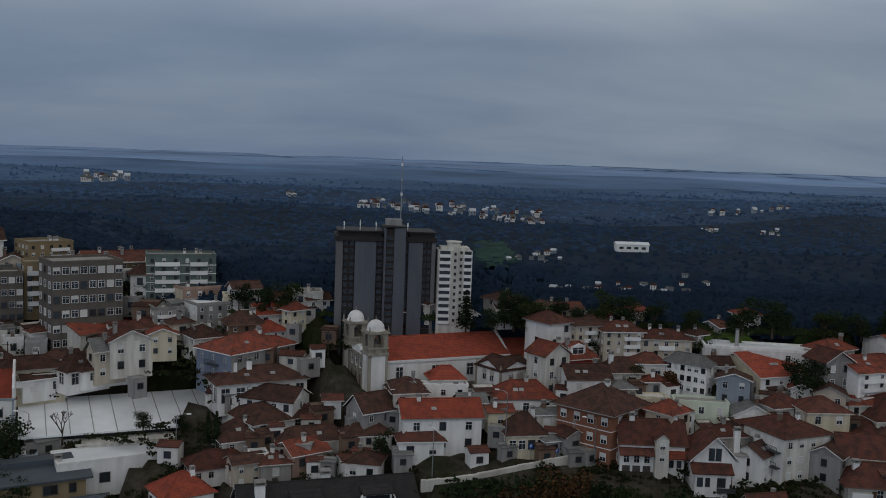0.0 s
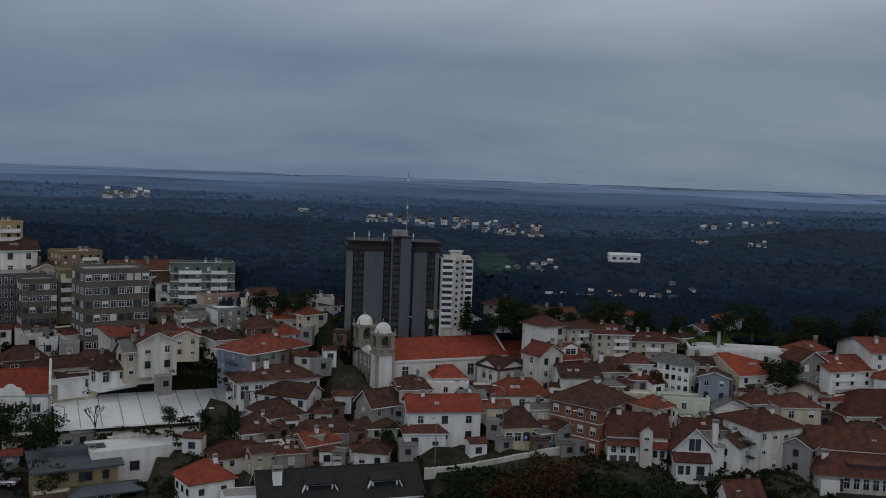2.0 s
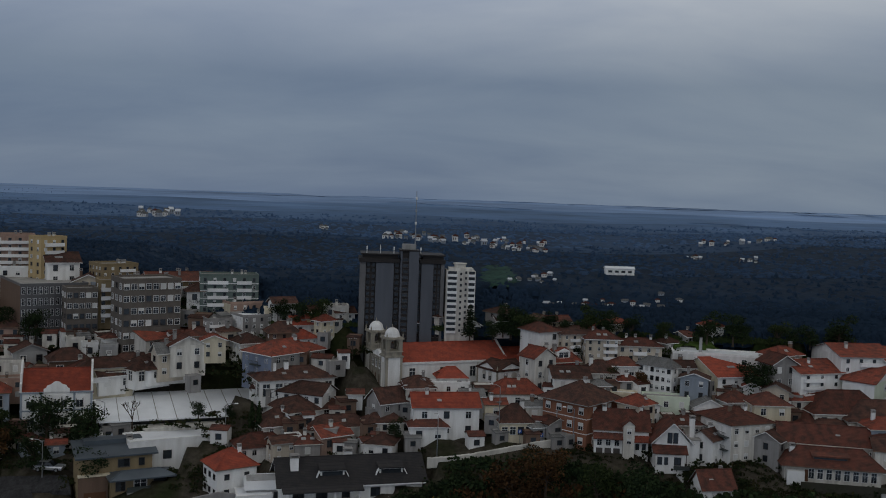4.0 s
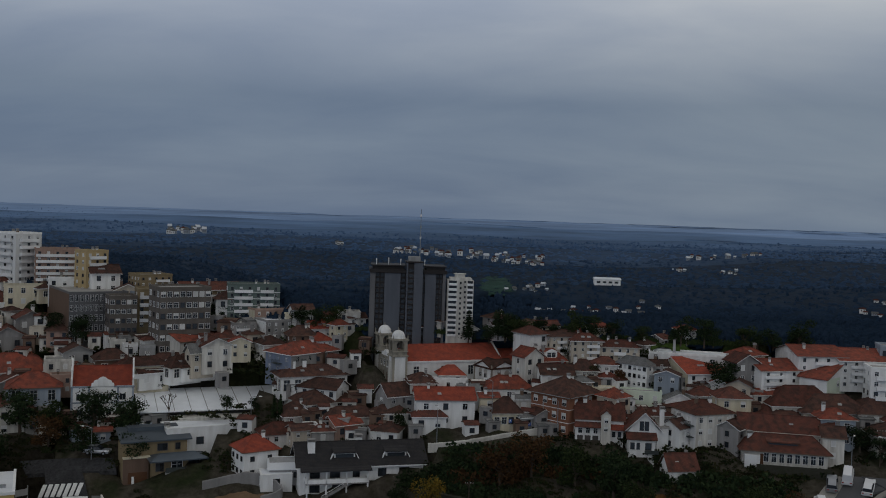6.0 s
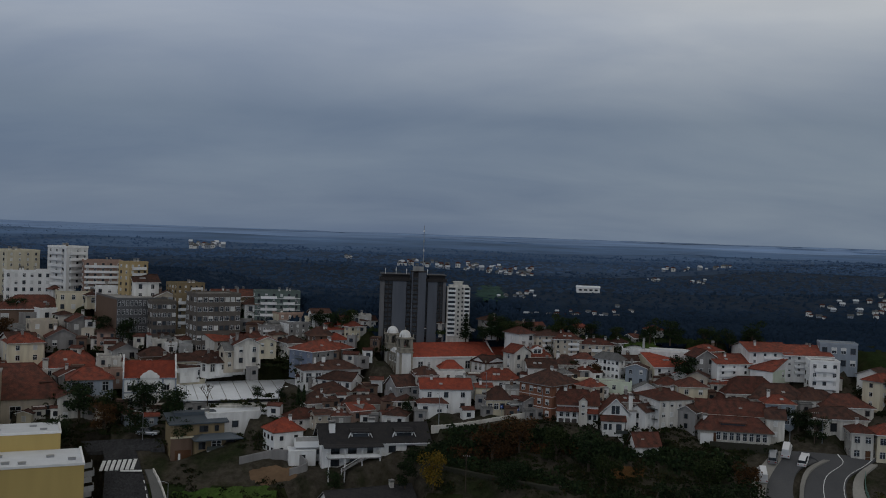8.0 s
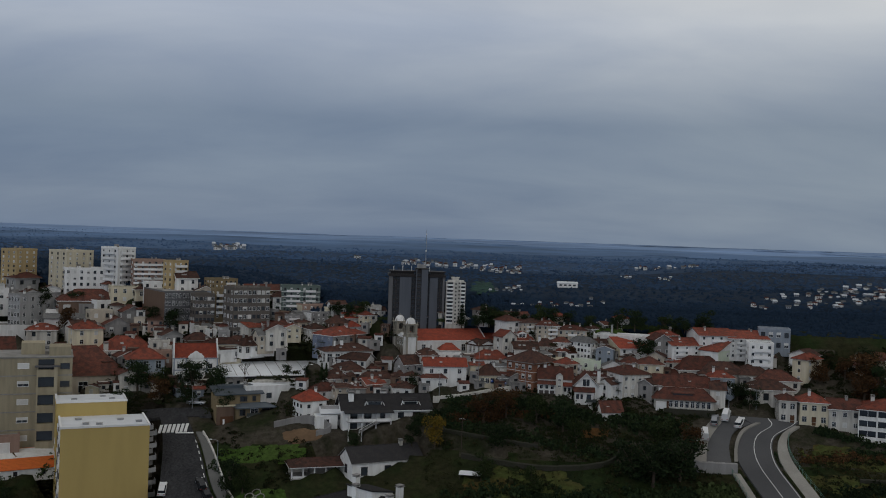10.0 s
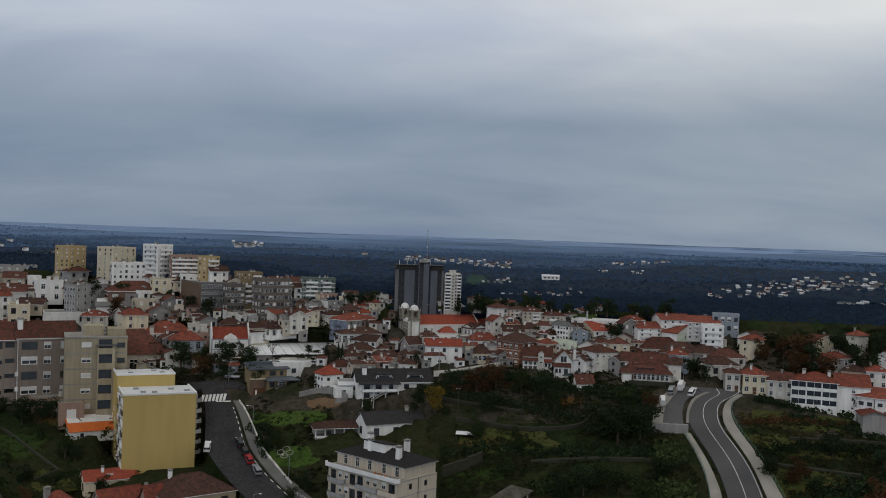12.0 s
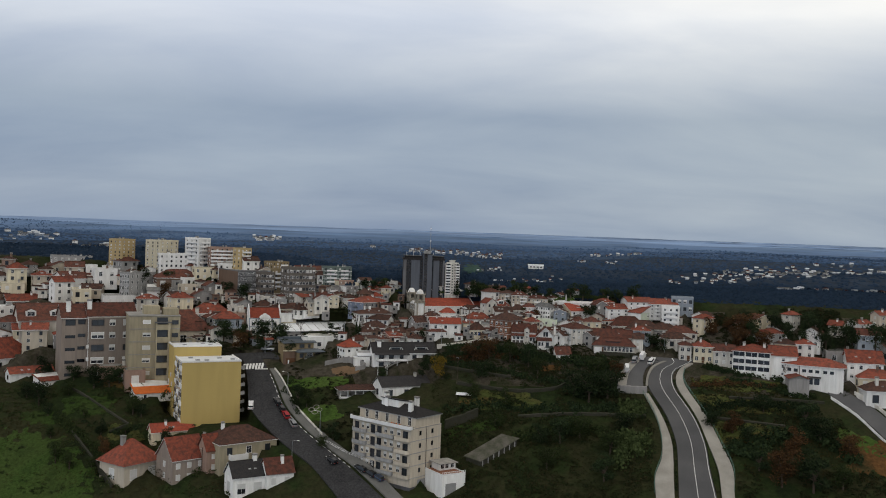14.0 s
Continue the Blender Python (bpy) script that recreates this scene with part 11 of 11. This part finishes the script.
hedge("dark wooded bank under the old houses", [(3.6, 78.8), (21.3, 82.7), (43.6, 79.1), (65.2, 75.1), (79.4, 73.2)], 190, 2.0, "dark", 14)
hedge("brown winter thicket on the bank", [(1.1, 76.0), (16.1, 78.6), (33.7, 80.2)], 80, 1.6, "autumn", 15)
hedge("dark hedge beside the dormered house", [(-12.3, 73.5), (-3.8, 77.6), (1.1, 81.7)], 70, 1.5, "dark", 16)


# ---- the wooded plain ----
def clump(s, c, r, h, rnd):
    """A small ragged mound of canopy with two or three leaning crowns."""
    n = 5
    lean = (rnd.uniform(-0.3, 0.3) * r, rnd.uniform(-0.3, 0.3) * r)
    rings = []
    for z, f in ((-0.7, 1.15), (0.5, 0.85)):
        rings.append([(c[0] + lean[0] * z + r * f * rnd.uniform(0.6, 1.3) * math.cos(6.283 * k / n), c[1] + lean[1] * z + r * f * rnd.uniform(0.6, 1.3) * math.sin(6.283 * k / n), c[2] + h * (z + rnd.uniform(-0.16, 0.16))) for k in range(n)])
    top = len(s.v)
    s.v += [p for ring in rings for p in ring] + [(c[0] + lean[0], c[1] + lean[1], c[2] + h * rnd.uniform(0.85, 1.15))]
    for k in range(n):
        s.f.append((top + k, top + (k + 1) % n, top + n + (k + 1) % n, top + n + k)); s.m.append(0)
    for k in range(n):
        s.f.append((top + n + k, top + n + (k + 1) % n, top + 2 * n)); s.m.append(0)


CLEARINGS = [(37, 800, 17), (37, 840, 17), (37, 875, 16)]


def woods(name, label, y0, y1, count, size, seed, leaves="pine", tall=1.0, span=None):
    rnd = random.Random(seed)
    s = Shape()
    for k in range(count):
        y = y0 + (y1 - y0) * rnd.random() ** 1.2
        half = 200 + y * 0.62
        f = rnd.random() ** 1.5
        x = (span[0] + (span[1] - span[0]) * f) * (y + 330) if span else rnd.uniform(-half, half)
        edge = 158 + 14 * smoothstep(-20, -170, x) - 14 * smoothstep(50, 110, x)
        if y < edge or any((x - q[0]) ** 2 + (y - q[1]) ** 2 < q[2] ** 2 for q in CLEARINGS if abs(y - q[1]) < q[2]) or any((x - q[0]) ** 2 + (y - q[1]) ** 2 < (q[2] + 2) ** 2 for q in FOOT if q[1] > 100):
            continue
        r = size * rnd.uniform(0.6, 1.4) * (1 - 0.75 * f if span else 1)
        spire = rnd.random() < 0.25
        clump(s, (x, y, ground(x, y) - 0.5), r * (0.45 if spire else 1.0), r * rnd.uniform(0.8, 1.6) * tall * (1.5 if spire else 1.0), rnd)
    ob = new(name, s.mesh(name, [LEAF[leaves]], True))
    return tagged(ob, label, "forest", "", "stuff")


VILLAGE = Shape()


def far_house(x, y, yaw, w, k):
    """A small house of a distant village, added to the one far sheet of houses."""
    h, z = w * (0.45 + 0.1 * (k % 3)), ground(x, y)
    m = pose(x, y, z, 0, 0, yaw)
    CLEARINGS.append((x + w / 2, y - w * 0.3, w * 1.15))
    s = Shape().box((0, 0, -3), (w, w * 0.8, h), k % 2)
    s.box((w * 0.2, -0.05, h * 0.35), (w * 0.36, 0, h * 0.75), 6).box((w * 0.64, -0.05, h * 0.35), (w * 0.8, 0, h * 0.75), 6)
    r = roof_shape(w, w * 0.8, h, w * 0.22, ("hip", "gx", "hip", "gx")[k], 0.3)
    for q, add in ((s, 0), (r, 2 + k)):
        n = len(VILLAGE.v)
        VILLAGE.v += [tuple(m @ Vector(p)) for p in q.v]
        VILLAGE.f += [tuple(n + i for i in f) for f in q.f]
        VILLAGE.m += [t + add for t in q.m]


def far_hall(x, y, w):
    ob = thing("warehouse", "long white hall in the woods", "warehouse", pose(x, y, ground(x, y)))
    CLEARINGS.append((x + w / 2, y - w * 0.2, w * 0.8))
    part("wall", Shape().box((0, 0, -3), (w, w * 0.4, w * 0.24)), WALL["white"], ob)
    part("roof", roof_shape(w, w * 0.4, w * 0.24, w * 0.06, "gx", 0.3), [ROOF["white"]], ob)
    for u in (0.15, 0.38, 0.61, 0.84):
        part("window", window_mesh(w * 0.12, w * 0.06, "dark"), None, ob, "", pose(w * u, 0, w * 0.1))


def hamlet(a, b, count, size, seed):
    """Houses strewn along two or three lanes between two corners of the plan."""
    rnd = random.Random(seed)
    for n in range(count):
        u, lane = rnd.random(), rnd.choice((0.15, 0.2, 0.5, 0.55, 0.85))
        v = min(max(lane + rnd.uniform(-0.13, 0.13) + 0.18 * math.sin(5 * u + seed), 0), 1)
        x, y = a[0] + (b[0] - a[0]) * u, a[1] + (b[1] - a[1]) * v
        far_house(x + (y - (a[1] + b[1]) / 2) * (a[0] + b[0]) / (a[1] + b[1] + 660), y, rnd.uniform(-30, 30), size * rnd.uniform(0.6, 1.35), rnd.randrange(4))


# the villages behind the tower block and out on the plain
hamlet((-42, 1235), (42, 1480), 46, 3.2, 1)
hamlet((44, 1140), (90, 1400), 42, 2.6, 2)
hamlet((40, 770), (66, 830), 12, 1.9, 3)
hamlet((52, 560), (112, 720), 26, 2.0, 4)
hamlet((-114, 1560), (-104, 1680), 5, 2.6, 5)
hamlet((178, 1125), (192, 1160), 6, 2.0, 6)
hamlet((212, 1075), (231, 1125), 6, 2.2, 7)
hamlet((210, 1285), (296, 1330), 14, 3.0, 8)
hamlet((-378, 2080), (-326, 2250), 20, 4.4, 9)
# the villages on the eastern and western hills
hamlet((215, 620), (330, 780), 80, 2.0, 10)
hamlet((285, 640), (470, 1020), 110, 2.4, 11)
hamlet((235, 400), (320, 530), 30, 2.5, 12)
hamlet((-430, 900), (-560, 1500), 34, 3.6, 13)
hamlet((-314, 790), (-350, 1000), 12, 3.0, 14)
far_hall(97.0, 842, 11.5)
# blue-grey walls and grey roofs put distance haze into the village colours
tagged(new("distant_village", VILLAGE.mesh("distant_village", [WALL["white"], WALL["bluegrey"], ROOF["greytile"], ROOF["white"], ROOF["rust"], ROOF["greytile"], FRAME_DARK])), "scattered white and haze-grey village houses among distant woods", "village", "", "stuff")

# canopy colours step through the painted haze, from near to horizon
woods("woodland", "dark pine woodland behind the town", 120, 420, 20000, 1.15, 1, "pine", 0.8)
woods("woodland", "dark pine woodland on the plain", 400, 860, 17000, 1.8, 2, "light_haze", 0.5)
woods("woodland", "haze-tinted pine woodland on the plain", 840, 1320, 12000, 2.4, 3, "blue", 0.35)
woods("woodland", "haze-paled pine woodland towards the horizon", 1300, 2700, 14000, 3.2, 4, "pale", 0.25)
woods("woodland", "haze-blue wooded hill in the west", 1900, 3900, 5200, 3.2, 5, "blue", 0.5, (-0.46, -0.20))
woods("woodland", "haze-blue wooded ridge in the east", 1500, 2600, 4200, 3.2, 6, "blue", 0.35, (0.5, 0.02))
build_ground()


# ---- cars, lamps and other small things ----
PAINTS = {"white": material("white_car_paint", (0.7, 0.7, 0.7), 0.25, rand=0.03, vary=0.02, stain=0.05), "silver": material("silver_car_paint", (0.35, 0.36, 0.38), 0.3, 0.5, rand=0.03, vary=0.02),
          "black": material("black_car_paint", (0.015, 0.016, 0.018), 0.25, rand=0.03, vary=0.02), "red": material("red_car_paint", (0.35, 0.015, 0.02), 0.3, rand=0.03, vary=0.02), "blue": material("dark_blue_car_paint", (0.03, 0.045, 0.08), 0.3, rand=0.03, vary=0.02)}
TYRE = material("black_tyre_rubber", (0.015, 0.015, 0.015), 0.9)


def car(x, y, yaw, paint, van=False, k=1.25):
    z = ground(x, y)
    e = 2.0 * k
    a, b = ground(x + e * math.cos(radians(yaw)), y + e * math.sin(radians(yaw))), ground(x - e * math.cos(radians(yaw)), y - e * math.sin(radians(yaw)))
    tilt = math.degrees(math.atan2(a - b, 2 * e))
    ob = thing("van" if van else "car", ("white delivery van parked beside the road" if van else paint + " hatchback car parked along the street"), "van" if van else "car",
               pose(x, y, (a + b) / 2 + 0.45, 0, 0, yaw) @ pose(0, 0, 0, 0, -tilt, 0) @ Matrix.Diagonal((k, k, k, 1)), "parked cars")
    top = 2.1 if van else 1.42
    s = Shape().solid([(-2.1, -0.86, 0.3), (2.1, -0.86, 0.3), (2.1, 0.86, 0.3), (-2.1, 0.86, 0.3)], [(-2.12, -0.88, 0.6), (2.15, -0.84, 0.6), (2.15, 0.84, 0.6), (-2.12, 0.88, 0.6)])
    s.solid([(-2.12, -0.88, 0.6), (2.15, -0.84, 0.6), (2.15, 0.84, 0.6), (-2.12, 0.88, 0.6)], [(-2.05, -0.82, 0.9), (2.0, -0.74, 0.82), (2.0, 0.74, 0.82), (-2.05, 0.82, 0.9)])
    part("body", s, PAINTS[paint], ob)
    f, r = (1.5, -2.0) if van else (0.95, -1.85)
    part("cabin", Shape().solid([(r, -0.8, 0.88), (f, -0.76, 0.84), (f, 0.76, 0.84), (r, 0.8, 0.88)], [(r + 0.12, -0.66, top), (f - (0.55 if van else 0.8), -0.62, top), (f - (0.55 if van else 0.8), 0.62, top), (r + 0.12, 0.66, top)]), PAINTS[paint] if van else GLASS, ob)
    part("roof", Shape().box((r + 0.2, -0.62, top), (f - 0.85, 0.62, top + 0.05)), PAINTS[paint], ob)
    if van:
        part("windscreen", Shape().solid([(f - 0.12, -0.7, 1.0), (f + 0.04, -0.7, 1.0), (f + 0.04, 0.7, 1.0), (f - 0.12, 0.7, 1.0)], [(f - 0.5, -0.58, 1.95), (f - 0.38, -0.58, 1.95), (f - 0.38, 0.58, 1.95), (f - 0.5, 0.58, 1.95)]), GLASS, ob)
    for px in (-1.3, 1.35):
        for py in (-0.86, 0.86):
            w = part("wheel", Shape().tube((px, py - 0.1, 0.32), (px, py + 0.1, 0.32), 0.32, 0.32, 12), TYRE, ob)
            part("rim", Shape().tube((px, py - 0.115, 0.32), (px, py + 0.115, 0.32), 0.19, 0.19, 10), GREY_METAL, w)
    for py in (-0.6, 0.6):
        part("headlight", Shape().box((2.05, py - 0.18, 0.62), (2.17, py + 0.18, 0.76)), WHITE_TRIM, ob)
        part("tail_light", Shape().box((-2.14, py - 0.15, 0.66), (-2.05, py + 0.15, 0.82)), WALL["wine"], ob)
    return ob


for cx, cy, ang, col in ((-68.4, 45.9, 118, "black"), (-66.0, 42.8, 118, "black"), (-63.5, 38.8, 118, "red"), (-59.9, 34.0, 118, "silver"), (-78.4, 43.6, 100, "white"), (-42.2, 14.5, 135, "black"),
                         (-31.1, 10.8, 140, "black"), (-27.6, 8.7, 140, "black"), (-24.6, 6.9, 140, "blue"), (93.3, 81.4, 60, "white"), (86.0, 81.8, 70, "silver"), (-78.8, 82.6, 0, "silver"), (176.1, 81.6, 80, "silver")):
    car(cx, cy, ang, col)
car(89.8, 85.1, 65, "white", True)
car(81.4, 73.3, 80, "white", True)


def street_lamp(x, y, h, yaw, arm=1.8):
    ob = thing("street_lamp", "grey steel street lamp with a curved arm", "street lamp", pose(x, y, ground(x, y), 0, 0, yaw), "street lamps")
    part("pole", Shape().tube((0, 0, -0.5), (0, 0, h), 0.12, 0.07, 8), GREY_METAL, ob)
    part("arm", Shape().tube((0, 0, h), (arm * 0.5, 0, h + 0.35), 0.06, 0.05, 6).tube((arm * 0.5, 0, h + 0.35), (arm, 0, h + 0.4), 0.05, 0.05, 6), GREY_METAL, ob)
    part("lamp_head", Shape().solid([(arm - 0.1, -0.2, h + 0.3), (arm + 0.7, -0.2, h + 0.35), (arm + 0.7, 0.2, h + 0.35), (arm - 0.1, 0.2, h + 0.3)], [(arm, -0.1, h + 0.5), (arm + 0.6, -0.08, h + 0.48), (arm + 0.6, 0.08, h + 0.48), (arm, 0.1, h + 0.5)]), WHITE_TRIM, ob)


for lx, ly, lh, la in ((-48.3, 26.3, 11.01, 180), (-66.0, 51.3, 9.06, 180), (-56.3, 11.2, 9.73, 0), (10.2, 98.7, 10.94, 150), (-79.9, 80.5, 6.89, 180),
                       (90.5, 85.8, 8.57, 60), (98.7, 92.6, 5.81, 180), (-46.6, 99.8, 4.80, 0), (26.1, 98.0, 7.28, 180), (-3.2, 91.9, 7.15, 90), (169.3, 98.7, 6.63, 90), (-69.7, 102.2, 3.57, 180)):
    street_lamp(lx, ly, lh, la)

stack = thing("factory_chimney", "tall thin pale factory chimney stack", "chimney", pose(54.2, 132.6, ground(54.2, 132.6)))
part("shaft", Shape().tube((0, 0, -1), (0, 0, 5.24), 0.45, 0.32, 12), WALL["grey"], stack)
part("rim", Shape().tube((0, 0, 5.12), (0, 0, 5.29), 0.4, 0.4, 12), WALL["darkgrey"], stack)


def utility_pole(x, y, h):
    ob = thing("utility_pole", "weathered wooden utility pole with crossarm", "utility pole", pose(x, y, ground(x, y)))
    part("pole", Shape().tube((0, 0, -0.5), (0, 0, h), 0.14, 0.09, 7), BARK, ob)
    part("crossarm", Shape().box((-0.9, -0.06, h - 0.6), (0.9, 0.06, h - 0.48)), BARK, ob)
    for k in (-0.8, -0.3, 0.3, 0.8):
        part("insulator", Shape().tube((k, 0, h - 0.48), (k, 0, h - 0.3), 0.05, 0.04, 6), WHITE_TRIM, ob)


utility_pole(-74.1, 115.1, 8.48)
utility_pole(-21.2, 128.9, 4.51)
utility_pole(3.6, 63.3, 9.35)
utility_pole(-88.9, 10.1, 6.87)
utility_pole(96.9, 92.2, 8.03)


def mausoleum(x, y, yaw, w, h):
    ob = thing("mausoleum", "small white cemetery vault with pediment", "mausoleum", pose(x, y, ground(x, y), 0, 0, yaw), "cemetery vaults")
    part("wall", Shape().box((0, 0, -1.5), (w, w, h)), WALL["white"], ob)
    gables(ob, w, w, h, w * 0.3, "gy", WALL["white"])
    part("roof", roof_shape(w, w, h, w * 0.3, "gy", 0.15, 0.12, True), [WALL["grey"], WHITE_TRIM], ob)
    part("door", Shape().box((w * 0.3, -0.08, 0), (w * 0.7, 0, h * 0.7)), FRAME_DARK, ob)
    part("cross", Shape().box((w / 2 - 0.08, -0.1, h + w * 0.3), (w / 2 + 0.08, 0.06, h + w * 0.3 + 1.1)).box((w / 2 - 0.35, -0.09, h + w * 0.3 + 0.6), (w / 2 + 0.35, 0.05, h + w * 0.3 + 0.75)), WALL["stone"], ob)


for mx, my, mk in ((173.4, 104.0, 1.0), (176.5, 104.1, 0.9), (180.7, 105.2, 1.1), (184.3, 104.5, 1.0), (187.5, 104.7, 0.9), (179.8, 100.9, 0.7), (183.1, 100.7, 0.7)):
    mausoleum(mx, my, -22, 2.4 * mk, 3.0 * mk)

tent = thing("garden_shed", "low shed with pale corrugated roof in gardens", "shed", pose(3.2, 52.2, ground(3.2, 52.2), 0, 0, -8))
part("roof", Shape().solid([(0, 0, 1.6), (6.5, 0, 1.6), (6.5, 2.6, 2.2), (0, 2.6, 2.2)], [(0, 0, 1.7), (6.5, 0, 1.7), (6.5, 2.6, 2.3), (0, 2.6, 2.3)]), ROOF["white"], tent)
for px, py in ((0.2, 0.2), (6.2, 0.2), (0.2, 2.3), (6.2, 2.3)):
    part("post", Shape().box((px, py, -0.8), (px + 0.12, py + 0.12, 1.7)), BARK, tent)


def road_sign(x, y, h, yaw):
    ob = thing("road_sign", "blue parking sign plate on a steel post", "road sign", pose(x, y, ground(x, y), 0, 0, yaw))
    part("post", Shape().tube((0, 0, -0.4), (0, 0, h), 0.05, 0.05, 6), GREY_METAL, ob)
    part("plate", Shape().box((-0.35, -0.06, h - 0.8), (0.35, -0.02, h)), PAINTS["sign"], ob, "blue square plate")
    part("symbol", Shape().box((-0.12, -0.075, h - 0.65), (-0.03, -0.06, h - 0.15)).box((-0.03, -0.075, h - 0.42), (0.14, -0.06, h - 0.15)), WHITE_TRIM, ob, "white mark on the plate")


PAINTS["sign"] = material("blue_sign_enamel", (0.02, 0.08, 0.35), 0.4, rand=0.02, vary=0.03)
road_sign(14.7, 97.9, 2.50, 0)
road_sign(19.3, 97.6, 2.08, 10)


def flower_bed(x, y):
    """Pale edging stones laid as joined loops on the lawn."""
    ob = thing("flower_bed", "looped flower bed with pale edging on lawn", "flower bed", pose(x, y, ground(x, y)))
    inv = ob.matrix_basis.inverted()
    for k in range(4):
        cx, cy = x + 1.5 * math.cos(1.57 * k), y + 1.5 * math.sin(1.57 * k)
        pts = [(cx + 1.15 * math.cos(6.283 * q / 14), cy + 1.15 * math.sin(6.283 * q / 14)) for q in range(14)]
        s = Shape()
        for q in range(14):
            a, b = pts[q], pts[(q + 1) % 14]
            s.tube((*a, ground(*a) + 0.32), (*b, ground(*b) + 0.32), 0.13, 0.13, 5)
        part("edging", s, PAVING, ob, "", inv)


flower_bed(-52.5, 43.4)

lay_out()
